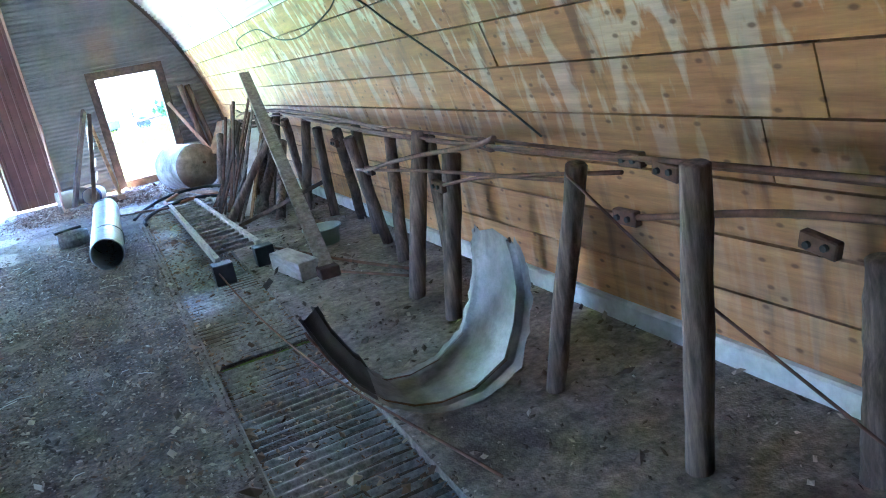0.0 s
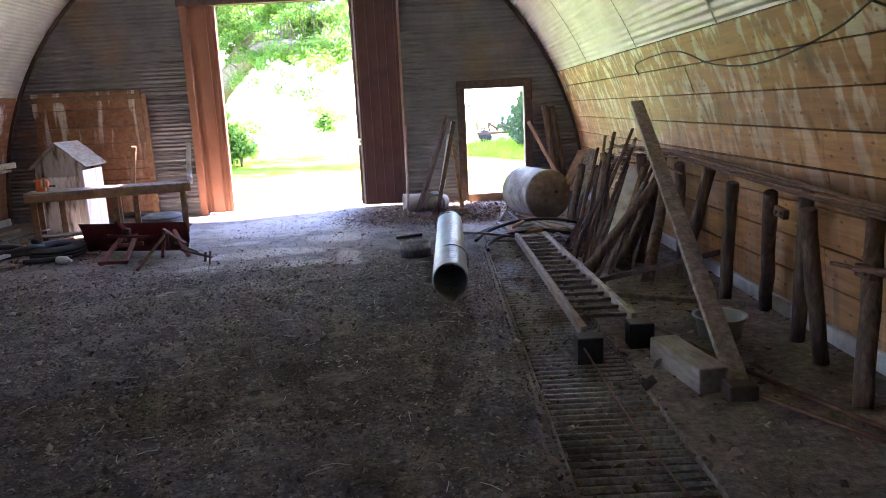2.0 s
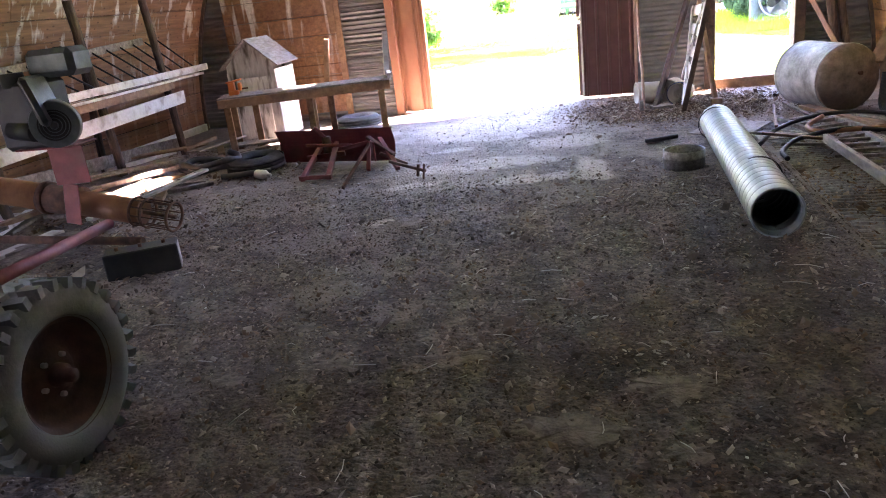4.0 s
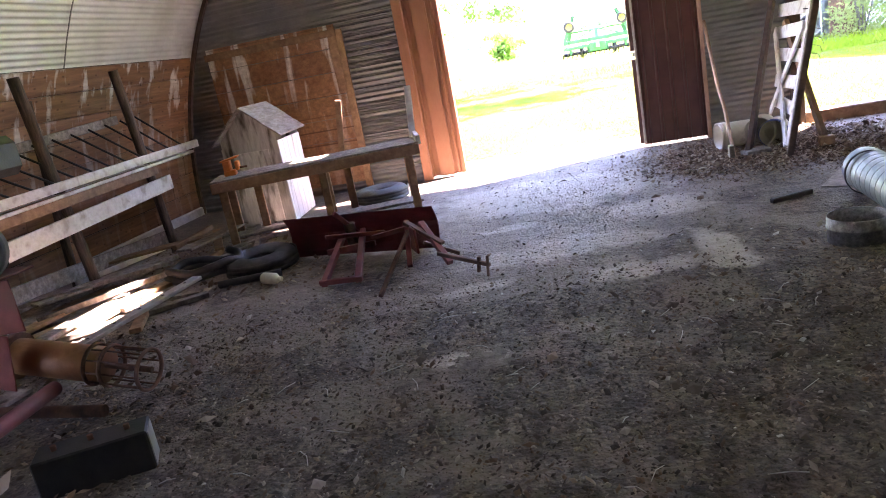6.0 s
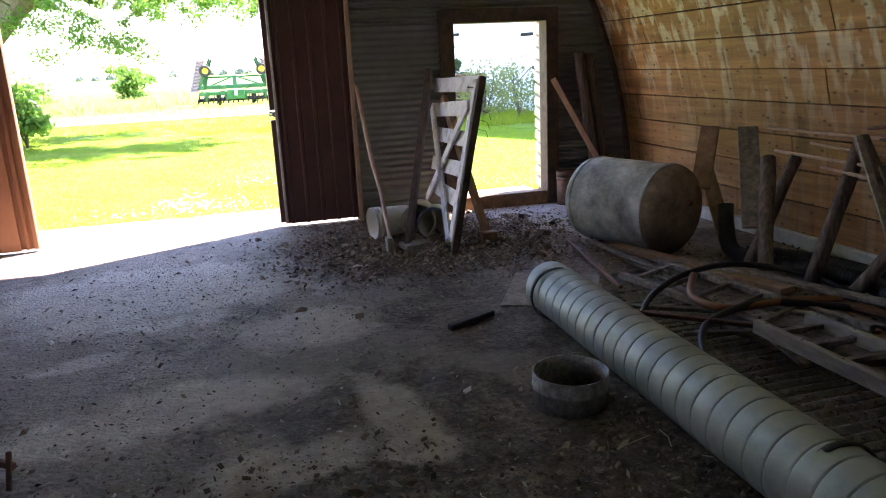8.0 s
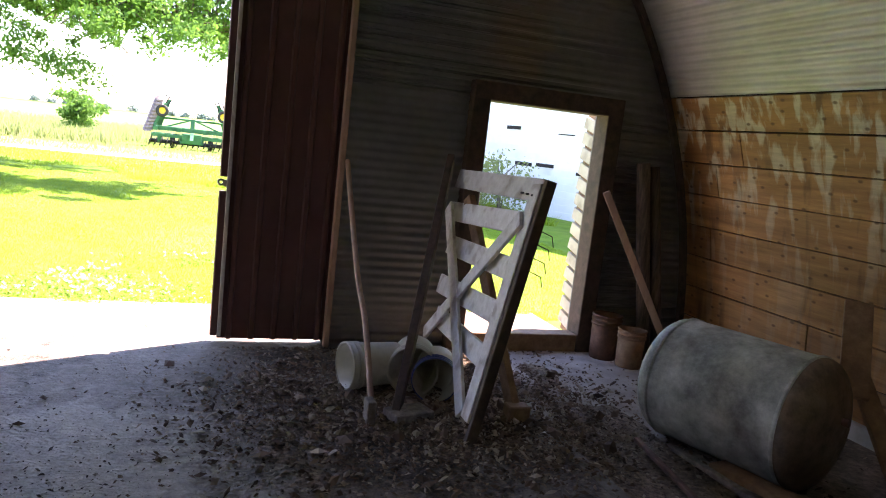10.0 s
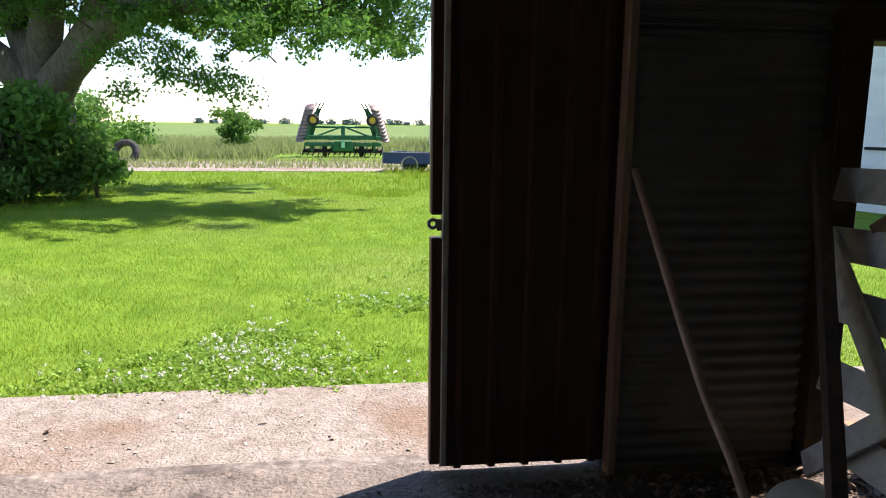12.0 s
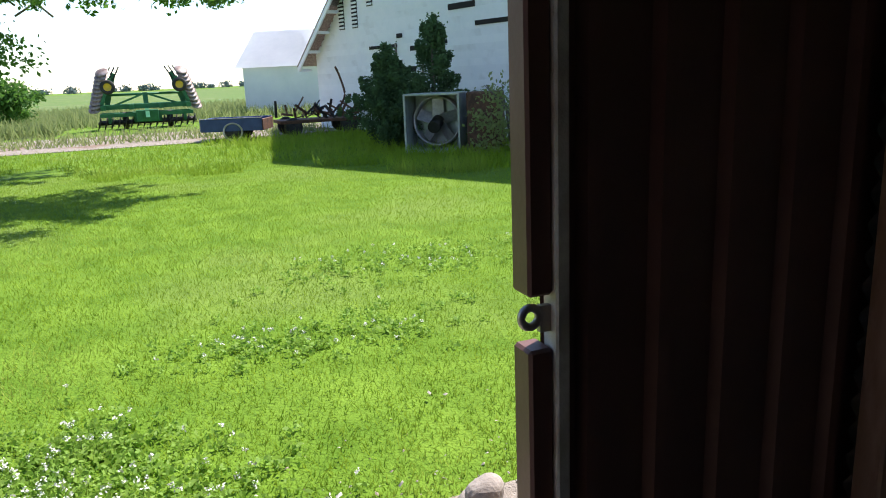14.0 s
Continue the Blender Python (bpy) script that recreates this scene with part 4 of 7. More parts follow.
def tyre(name, m, R, r, label, material, rim=False):
    t = thing(name, m, label, "tyre")
    prof = [(R - r + r * math.cos(a) * (1.0 if math.cos(a) < 0 else 1.0), 0.82 * r * math.sin(a)) for a in [radians(d) for d in range(-160, 161, 16)]]
    inner = [(q[0] + 0.012 * (1 if q[0] < R - r else -1), q[1] * 0.85) for q in prof[::-1]]
    part("carcass", revolve(bmesh_new(), prof + inner, None, 40, True), material, t)
    for k in range(3):
        z = (-0.35 + 0.35 * k) * r
        part("tread_rib", revolve(bmesh_new(), [(R - 0.006, z - 0.02), (R + 0.006, z - 0.016), (R + 0.006, z + 0.016), (R - 0.006, z + 0.02)], None, 40), material, t)
    return t


tyre("tyre", Matrix.Translation((-5.28, 10.88, 0.10)) @ Matrix.Rotation(0.05, 4, "X"), 0.33, 0.11, "old black tyre lying flat by the bench", M_RUBBER)
tyre("tyre", Matrix.Translation((-4.82, 13.30, 0.12)), 0.33, 0.11, "dusty pale grey tyre lying under the bench", M_GREY_RUBBER)
# black hose loops
hose = thing("hose_coil", (-5.85, 10.8, 0.0), "loose coil of dark corrugated hose on the floor", "hose")
ctrl = []
for k in range(26):
    a = k * 0.55
    ctrl.append((-5.80 + (0.36 + 0.02 * math.sin(k)) * math.cos(a), 10.78 + 0.26 * math.sin(a), 0.06 + 0.022 * k * 0.25 + 0.02 * math.sin(2.1 * k)))
part("hose", sweep(bmesh_new(), curve_pts(ctrl, 6), 0.036, 10), M_BLACK, hose, "", True)
part("hose", sweep(bmesh_new(), curve_pts([(-5.5, 10.45, .04), (-5.2, 10.5, .05), (-4.98, 10.62, .04)], 8), 0.034, 10), M_BLACK, hose, "", True)
bottle = thing("plastic_bottle", (-4.98, 10.42, 0.0), "white plastic bottle lying on its side", "bottle")
mb = Matrix.Translation((0, 0, 0.05)) @ Matrix.Rotation(math.pi / 2, 4, "Y") @ Matrix.Rotation(0.4, 4, "X")
part("body", revolve(bmesh_new(), [(0.0, -0.10), (0.045, -0.10), (0.05, -0.09), (0.05, 0.04), (0.03, 0.075), (0.018, 0.085), (0.018, 0.10)], mb, 20), M_PAIL, bottle)
part("cap", revolve(bmesh_new(), [(0.021, 0.095), (0.021, 0.12), (0.0, 0.122)], mb, 16), M_PAIL, bottle)

# red rear blade with its hitch frame
bl = thing("grader_blade", (-4.35, 10.95, 0.0), "faded red tractor grader blade with a folded hitch frame", "grader blade")
bm = bmesh_new()
prev = None
A, B = Vector((-5.12, 11.16, 0)), Vector((-3.60, 10.86, 0))
nrm = Vector((B - A)).cross(Vector((0, 0, 1))).normalized()
for k in range(9):
    t = k / 8
    z = 0.02 + 0.37 * t
    off = nrm * (-0.07 * math.sin(math.pi * t))
    cur = [bm.verts.new(A + off + Vector((0, 0, z))), bm.verts.new(B + off + Vector((0, 0, z)))]
    if prev:
        bm.faces.new((prev[0], prev[1], cur[1], cur[0])).smooth = True
    prev = cur
bmesh.ops.solidify(bm, geom=bm.faces[:], thickness=0.012)
part("mouldboard", bm, M_RED, bl, "", True)
boards(bl, [((-4.50, 11.0, 0.20), (-4.38, 10.10, 0.04), 0.05, 0.05), ((-4.28, 10.95, 0.24), (-4.10, 10.12, 0.04), 0.05, 0.05), ((-4.42, 10.12, 0.05), (-4.06, 10.12, 0.05), 0.04, 0.04),
            ((-4.55, 10.7, 0.14), (-4.12, 10.75, 0.16), 0.04, 0.05), ((-4.30, 10.9, 0.22), (-4.45, 10.78, 0.46), 0.05, 0.04), ((-4.05, 10.85, 0.22), (-4.5, 10.6, 0.30), 0.035, 0.035),
            ((-4.12, 10.7, 0.22), (-3.75, 10.55, 0.30), 0.04, 0.04), ((-3.75, 10.55, 0.36), (-3.70, 10.25, 0.06), 0.04, 0.04), ((-3.62, 10.50, 0.34), (-3.35, 10.15, 0.08), 0.05, 0.04)], M_RED, "frame_bar")
boards(bl, [((-3.75, 10.5, 0.36), (-3.42, 10.30, 0.20), 0.05, 0.03), ((-3.72, 10.45, 0.30), (-3.80, 9.72, 0.02), 0.03, 0.03), ((-3.45, 10.20, 0.15), (-3.02, 9.98, 0.08), 0.025, 0.03),
            ((-3.12, 10.03, 0.02), (-3.10, 10.02, 0.14), 0.025, 0.025), ((-3.03, 9.90, 0.02), (-3.03, 9.98, 0.15), 0.02, 0.02), ((-3.6, 10.4, 0.2), (-3.35, 10.5, 0.05), 0.04, 0.03)], M_RUST, "linkage_bar", "dark rusty linkage bar")
part("hitch_plate", box(bmesh_new(), (-3.66, 10.36, 0.24), (0.02, 0.16, 0.20), Matrix.Rotation(0.5, 3, "Z"), 0.006), M_RED, bl, "", True)
part("pivot", tube(bmesh_new(), (-4.36, 10.86, 0.10), (-4.36, 10.86, 0.34), 0.05), M_RUST, bl, "", True)

# lumber heap under the rack
random.seed(11)
for k in range(44):
    y = random.uniform(8.0, 12.2)
    x = random.uniform(-7.3, -5.9)
    a = random.gauss(1.45, 0.35)
    ln = random.uniform(0.5, 1.9)
    w, h = random.choice(((.09, .04), (.14, .03), (.05, .05), (.19, .025)))
    z = 0.02 + 0.035 * random.randint(0, 4) * (x < -6.2)
    d = Vector((math.cos(a), math.sin(a), random.uniform(-.03, .03))) * ln / 2
    mtl = random.choice((M_GREY_WOOD, M_WHITE_WOOD, M_BROWN_WOOD, M_GREY_WOOD))
    lab = {"grey_weathered_wood": "grey weathered scrap board on the floor heap", "whitewashed_board": "pale whitewashed scrap board on the floor heap", "brown_lumber": "brown scrap board on the floor heap"}[mtl.name]
    c = Vector((x, y, z + h / 2))
    ob = single("scrap_board", beam(bmesh_new(), c - d, c + d, w, h, 0, 0.004), mtl, lab, "scrap board", "scrap lumber", base=(x, y, 0))
    ob.rotation_euler.x = 0
long_ = thing("perforated_rail", (-5.75, 9.6, 0.0), "pale metal rail with a row of holes lying on lumber", "metal rail")
part("rail", beam(bmesh_new(), (-5.95, 8.8, 0.08), (-5.62, 10.35, 0.16), 0.10, 0.03), M_STEEL, long_, "", True)
for k in range(6):
    p = Vector((-5.95, 8.8, 0.097)).lerp(Vector((-5.62, 10.35, 0.177)), 0.1 + 0.16 * k)
    part("hole", tube(bmesh_new(), p, p + Vector((0, 0, 0.003)), 0.014, None, 10), M_DARK, long_, "", True)

# grain auger with its engine
ag = thing("grain_auger", (-5.6, 8.3, 0.0), "rusty orange grain auger with a small petrol engine", "grain auger")
a0, a1 = Vector((-7.12, 8.40, 0.63)), Vector((-4.80, 8.36, 0.20))
ax = (a1 - a0).normalized()
part("auger_tube", tube(bmesh_new(), a0, a0 + ax * 1.20, 0.118, None, 24), M_ORANGE_RUST, ag, "", True)
part("collar", tube(bmesh_new(), a0 + ax * 1.18, a0 + ax * 1.24, 0.14, None, 24), M_RUST, ag, "dark rusty collar", True)
part("gear_case", tube(bmesh_new(), a0 + ax * 1.24, a0 + ax * 1.52, 0.125, 0.11, 18), M_RUST, ag, "dark gear case", True)
part("collar", tube(bmesh_new(), a0 + ax * 1.50, a0 + ax * 1.54, 0.14, None, 24), M_RUST, ag, "", True)
tube2 = part("auger_tube", tube(bmesh_new(), a0 + ax * 1.54, a0 + ax * 2.12, 0.108, None, 24), M_ORANGE_RUST, ag, "", True)
for k in range(10):
    an = k * 2 * math.pi / 10
    s_, u_ = ax.cross(Vector((0, 0, 1))).normalized(), None
    u_ = s_.cross(ax)
    off = (math.cos(an) * s_ + math.sin(an) * u_) * 0.114
    part("cage_bar", tube(bmesh_new(), a0 + ax * 2.06 + off, a0 + ax * 2.40 + off, 0.006, None, 6), M_RUST, ag, "", True)
mx_ = ax.to_track_quat("Z", "Y").to_matrix().to_4x4()
for d in (2.06, 2.16, 2.40):
    part("cage_ring", revolve(bmesh_new(), [(0.120 + 0.010 * math.cos(q), 0.013 * math.sin(q)) for q in [j * math.pi / 3 for j in range(6)]], Matrix.Translation(a0 + ax * d) @ mx_, 24, True), M_RUST, ag, "", True)
part("shaft", tube(bmesh_new(), a0 + ax * 2.05, a0 + ax * 2.42, 0.018, None, 8), M_RUST, ag, "", True)
part("mount_plate", box(bmesh_new(), (-5.420, 8.130, 0.720), (0.28, 0.012, 0.30), Matrix.Rotation(0.2, 3, "Z"), 0.004), M_RED, ag, "red steel mount plate", True)
part("mount_plate", box(bmesh_new(), (-5.590, 8.250, 0.870), (0.50, 0.34, 0.015), None, 0.004), M_RED, ag, "", True)
part("mount_plate", box(bmesh_new(), (-5.510, 8.150, 0.400), (0.14, 0.012, 0.34), Matrix.Rotation(0.2, 3, "Y"), 0.004), M_RED, ag, "", True)
part("engine_block", box(bmesh_new(), (-5.74, 8.29, 1.13), (0.44, 0.38, 0.54), None, 0.04), M_BLACK, ag, "black oily engine block", True)
part("fuel_tank", box(bmesh_new(), (-5.50, 8.42, 1.50), (0.44, 0.28, 0.22), None, 0.045), M_ENGINE, ag, "grey-green fuel tank", True)
part("tank_cap", tube(bmesh_new(), (-5.490, 8.430, 1.590), (-5.490, 8.430, 1.615), 0.035), M_BLACK, ag, "", True)
part("air_cleaner", tube(bmesh_new(), (-5.760, 8.180, 1.350), (-5.760, 8.180, 1.460), 0.09, 0.085, 20), M_BLACK, ag, "", True)
part("muffler", tube(bmesh_new(), (-5.850, 8.130, 1.030), (-5.610, 8.090, 1.000), 0.07, None, 16), M_BLACK, ag, "", True)
face = Vector((0.55, -0.83, 0)).normalized()
shc = Vector((-5.420, 8.100, 1.050))
part("fan_shroud", tube(bmesh_new(), shc - face * 0.05, shc + face * 0.04, 0.19, 0.175, 32), M_ENGINE, ag, "grey-green fan shroud", True)
bm = beam(bmesh_new(), shc - face * .03, shc + Vector((-0.10, -0.02, 0.38)) - face * .03, 0.32, 0.07, 0, 0.03)
part("shroud_neck", bm, M_ENGINE, ag, "", True)
grille = part("fan_grille", tube(bmesh_new(), shc + face * 0.04, shc + face * 0.048, 0.12, None, 32), M_DARK, ag, "dark round grille", True)
mg = Matrix.Translation(shc + face * 0.052) @ face.to_track_quat("Z", "Y").to_matrix().to_4x4()
for rr in (0.03, 0.055, 0.08, 0.105, 0.122):
    part("grille_ring", revolve(bmesh_new(), [(rr - 0.003, 0), (rr, 0.004), (rr + 0.003, 0)], mg, 28), M_ENGINE, grille, "", True)
part("hub", tube(bmesh_new(), shc + face * 0.045, shc + face * 0.075, 0.025, None, 12), M_BLACK, grille, "", True)
part("support_arm", tube(bmesh_new(), (-5.22, 8.15, 0.22), (-4.75, 6.2, 0.37), 0.042, None, 14), M_RED, ag, "faded red steel arm", True)
part("support_arm", tube(bmesh_new(), (-6.6, 8.15, 0.14), (-4.95, 8.15, 0.06), 0.035, None, 12), M_RUST, ag, "", True)
part("axle", tube(bmesh_new(), (-5.2, 5.45, 0.37), (-3.45, 5.45, 0.37), 0.03, None, 12), M_RUST, ag, "", True)
part("support_leg", tube(bmesh_new(), (-4.76, 5.45, 0.37), (-4.75, 6.2, 0.37), 0.03, None, 10), M_RUST, ag, "", True)
part("support_leg", tube(bmesh_new(), (-6.9, 8.4, 0.02), (-6.9, 8.4, 0.58), 0.03, None, 10), M_RUST, ag, "", True)

# carriage wheel
M_RIM = mat("dark_red_rim", (0.045, 0.022, 0.017), (0.095, 0.045, 0.032), 12.0, 0.7, 0.3, 0.4, 80)
wh = thing("carriage_wheel", Matrix.Translation((-3.44, 5.43, 0.375)) @ Matrix.Rotation(math.pi / 2, 4, "Y"), "flat-sided grey rubber carriage wheel with a rusty rim", "wheel")
R_ = 0.375
prof = [(0.235, -0.075), (0.255, -0.088), (0.30, -0.095), (0.345, -0.088), (0.368, -0.07), (0.372, -0.03), (0.372, 0.03), (0.368, 0.07), (0.345, 0.088), (0.30, 0.095), (0.255, 0.088), (0.235, 0.075), (0.228, 0.0)]
ty = part("tyre", revolve(bmesh_new(), prof, None, 48, True), M_GREY_RUBBER, wh, "dusty grey tyre")
for k in range(30):
    a = 2 * math.pi * k / 30
    for s in (-1, 1):
        m = Matrix.Rotation(a + (0.105 if s > 0 else 0), 4, "Z") @ Matrix.Translation((0.370, 0, s * 0.056)) @ Matrix.Rotation(s * 0.25, 4, "X")
        bm = bmesh_new()
        bmesh.ops.create_cube(bm, size=1, matrix=m @ Matrix.Diagonal((0.046, 0.036, 0.080, 1)))
        part("tread_lug", bm, M_GREY_RUBBER, ty)
rim = part("rim", revolve(bmesh_new(), [(0.242, 0.082), (0.236, 0.066), (0.215, 0.055), (0.20, 0.0), (0.12, -0.01), (0.11, 0.01), (0.06, 0.02), (0.0, 0.02)], None, 40), M_RIM, wh, "rusty dark red rim")
part("back_disc", revolve(bmesh_new(), [(0.236, -0.08), (0.20, -0.03), (0.0, -0.03)], None, 40), M_RUST, wh)
part("hub", revolve(bmesh_new(), [(0.05, 0.02), (0.048, 0.055), (0.03, 0.062), (0.028, 0.10), (0.0, 0.105)], None, 20), M_RIM, rim)
for k in range(5):
    a = 2 * math.pi * k / 5
    part("lug_nut", tube(bmesh_new(), (0.085 * math.cos(a), 0.085 * math.sin(a), 0.01), (0.085 * math.cos(a), 0.085 * math.sin(a), 0.034), 0.011, None, 6), M_STEEL, rim)

bat = thing("battery_box", Matrix.Translation((-4.55, 7.58, 0.0)) @ Matrix.Rotation(radians(30), 4, "Z"), "black lidless battery box on the dirt floor", "battery box")
part("case", box(bmesh_new(), (0, 0, 0.10), (0.50, 0.19, 0.20), None, 0.008), M_BLACK, bat)
for k in range(3):
    part("terminal", tube(bmesh_new(), (-0.16 + 0.16 * k, 0, 0.20), (-0.16 + 0.16 * k, 0, 0.225), 0.014, None, 8), M_RUST, bat)
part("label_plate", box(bmesh_new(), (0.252, 0, 0.10), (0.004, 0.15, 0.17)), M_STEEL, bat, "pale end plate")

# ---- by the small doorway ----
gt = thing("picket_gate", (-0.2, 13.0, 0.0), "whitewashed wooden gate with a crossed brace, leaning upright on props", "gate")
# gate plane: near stile leans from foot to head, far stile behind it
n0, n1 = Vector((-0.38, 12.60, 0.0)), Vector((-0.03, 12.78, 1.47))
f0, f1 = Vector((-0.30, 13.55, 0.0)), Vector((-0.05, 14.20, 1.48))


def on_gate(u, w):
    return (n0.lerp(n1, w)).lerp(f0.lerp(f1, w), u)


def gate_board(name, a, b, width, thick=0.024, lift=0.0, material=None, label=""):
    """A board lying in the gate's plane between two spots (u, w) on it."""
    p, q = on_gate(*a), on_gate(*b)
    d = (q - p).normalized()
    nm = (n1 - n0).cross(f0 - n0).normalized()
    nm = nm if nm.x < 0 else -nm
    nm = (nm - d * nm.dot(d)).normalized()
    sd = d.cross(nm)
    m = Matrix((sd * width, d * (q - p).length, nm * thick)).transposed().to_4x4()
    m.translation = (p + q) / 2 + nm * lift
    bm = bmesh_new()
    g = bmesh.ops.create_cube(bm, size=1, matrix=m)
    bmesh.ops.bevel(bm, geom=list({e for v in g["verts"] for e in v.link_edges}), offset=.004, segments=1, affect="EDGES")
    return part(name, bm, material or M_WHITE_WOOD, gt, label, True)


gate_board("stile", (0.0, 0.99), (0.07, 0.0), 0.04, 0.06, 0.012, M_DARK_WOOD, "dark edge stile")
gate_board("stile", (0.07, 0.97), (0.18, 0.06), 0.13, 0.024, 0.03)
for w0, w1, u0 in ((0.92, 0.95, 1.02), (0.76, 0.82, 1.08), (0.61, 0.64, 1.05), (0.42, 0.47, 1.15), (0.28, 0.29, 1.15)):
    gate_board("slat", (u0, w0), (0.06, w1), 0.135)
gate_board("brace", (1.22, 0.18), (0.10, 0.83), 0.105, 0.024, 0.056)
gate_board("brace", (1.06, 0.78), (0.28, 0.06), 0.105, 0.024, 0.030)
for k in range(3):
    part("screw", tube(bmesh_new(), on_gate(.08 + .05 * k, .93) + Vector((-.05, 0, 0)), on_gate(.08 + .05 * k, .93) + Vector((-.03, 0, 0)), .006, None, 6), M_BLACK, gt, "", True)
boards(gt, [((-0.69, 13.08, 0.02), (-0.12, 14.25, 1.50), 0.05, 0.10)], M_DARK_WOOD, "prop", "dark wooden prop")
boards(gt, [((0.04, 13.02, 0.02), (-0.08, 13.9, 1.25), 0.05, 0.09)], M_BROWN_WOOD, "prop", "dark wooden prop")
for k in range(4):
    p = on_gate(0, 0.66 + 0.05 * k)
    part("bent_nail", sweep(bmesh_new(), [p, p + Vector((0.08, -0.01, -0.03)), p + Vector((0.10, 0, -0.09))], 0.003, 5), M_RUST, gt, "", True)
part("prop_foot", box(bmesh_new(), (0.04, 13.0, 0.05), (0.14, 0.10, 0.10), None, 0.008), M_BROWN_WOOD, gt, "", True)
part("prop_foot", box(bmesh_new(), (-0.62, 13.06, 0.03), (0.26, 0.16, 0.05), Matrix.Rotation(0.3, 3, "Z"), 0.006), M_GREY_WOOD, gt, "", True)

st = thing("twisted_stick", (-0.84, 13.05, 0.0), "thin crooked lath leaning on the end wall", "lath")
part("lath", sweep(bmesh_new(), curve_pts([(-0.84, 13.04, 0.02), (-0.835, 13.45, 0.46), (-0.85, 13.75, 0.73), (-0.845, 14.42, 1.40)], 6), 0.019, 6), M_BARE_LATH, st, "", True)
part("foot_block", box(bmesh_new(), (-0.87, 13.0, 0.07), (0.05, 0.10, 0.14), None, 0.005), M_GREY_WOOD, st, "", True)
pl2 = thing("leaning_lath", (1.9, 14.2, 0.0), "thin bare wooden lath leaning beside the small doorway", "lath")
part("lath", beam(bmesh_new(), (1.93, 14.05, 0.02), (1.28, 14.38, 1.36), 0.035, 0.06), M_BARE_LATH, pl2, "", True)
for k, (b_, t_, r_) in enumerate((((1.78, 14.25, 0), (1.55, 14.32, 1.62), .055), ((1.93, 14.28, 0), (1.68, 14.36, 1.60), .05))):
    ob = single("stove_pipe", tube(bmesh_new(), b_, t_, r_, None, 16), M_POST, "round weathered pole standing in the wall corner", "pole", "corner poles", base=b_)


def pail(m, label, r=0.145, h=0.36, material=None, rim_mat=None):
    p = thing("pail", m, label, "pail")
    part("body", revolve(bmesh_new(), [(0.0, 0.0), (r * 0.9, 0.0), (r * 0.92, 0.01), (r, h), (r * 0.96, h), (r * 0.88, 0.012), (0, 0.012)], None, 28), material or M_PAIL, p)
    for z in (0.80, 0.90, 1.0):
        part("rim_band", revolve(bmesh_new(), [(r * (0.92 + 0.08 * z), h * z - 0.008), (r * 1.05, h * z - 0.006), (r * 1.05, h * z + 0.006), (r * (0.92 + 0.08 * z), h * z + 0.008)], None, 28), rim_mat or material or M_PAIL, p)
    return p


lay = lambda x, y, rz, r: Matrix.Translation((x, y, r)) @ Matrix.Rotation(rz, 4, "Z") @ Matrix.Rotation(math.pi / 2, 4, "Y")
pail(lay(-0.56, 13.62, radians(192), 0.155), "dirty cream plastic pail lying on its side")
pail(lay(-0.40, 13.75, radians(252), 0.165), "dirty white plastic pail lying on its side in the debris", 0.155)
pail(lay(-0.28, 13.62, radians(250), 0.145), "stained pail with a dark inside lying on its side", 0.14, 0.34, M_PAIL, M_BLUE)
pail(Matrix.Translation((1.50, 14.05, 0)), "brown cardboard drum standing by the doorway", 0.11, 0.30, M_BROWN_WOOD)
pail(Matrix.Translation((1.40, 14.28, 0)), "dark rusty pail standing by the doorway", 0.12, 0.36, M_RUST)

# ---- scrap along the near curved wall ----
def thin_rod(pts, r, label="long rusty steel rod lying over the post tops", material=None, name="steel_rod"):
    c = curve_pts(pts, 8)
    return single(name, sweep(bmesh_new(), c, r, 7), material or M_RUST, label, "steel rod", "rods on the posts", base=pts[0])


thin_rod([(1.78, -1.2, 1.12), (1.74, 0.5, 1.10), (1.71, 1.75, 1.10), (1.76, 3.3, 1.06), (1.84, 5.2, 1.05), (1.9, 7.3, 1.07)], 0.011)
thin_rod([(1.84, -1.0, 1.08), (1.80, 1.2, 1.075), (1.74, 2.6, 1.07), (1.80, 3.4, 1.04), (1.90, 5.6, 1.02), (2.0, 8.2, 1.08)], 0.014)
thin_rod([(1.72, -0.5, 0.99), (1.68, 1.15, 1.01), (1.68, 2.14, 0.87)], 0.013)
thin_rod([(1.90, 0.4, 1.03), (1.86, 2.0, 1.05), (1.83, 4.2, 1.08), (1.95, 7.0, 1.08), (2.0, 9.6, 1.12)], 0.010)
thin_rod([(1.70, 2.50, 0.97), (1.66, 3.9, 0.90), (1.62, 5.14, 0.81)], 0.011)
thin_rod([(1.58, 2.9, 1.16), (1.6, 3.2, 1.10), (1.6, 4.0, 0.99), (1.6, 4.9, 0.83)], 0.014)
thin_rod([(1.72, 2.2, 1.03), (1.62, 3.1, 0.95), (1.60, 3.66, 0.85)], 0.010)
thin_rod([(1.85, 5.0, 1.06), (1.95, 6.5, 1.10), (1.98, 8.8, 1.14), (1.85, 10.4, 1.10)], 0.016)
thin_rod([(2.0, 6.0, 1.05), (2.02, 7.5, 1.04), (1.98, 9.0, 1.12)], 0.012)
thin_rod([(1.60, 2.39, 1.03), (1.62, 1.9, 0.74), (1.68, 1.44, 0.48), (1.85, 1.0, 0.12)], 0.006, "thin slack wire hanging from a post")
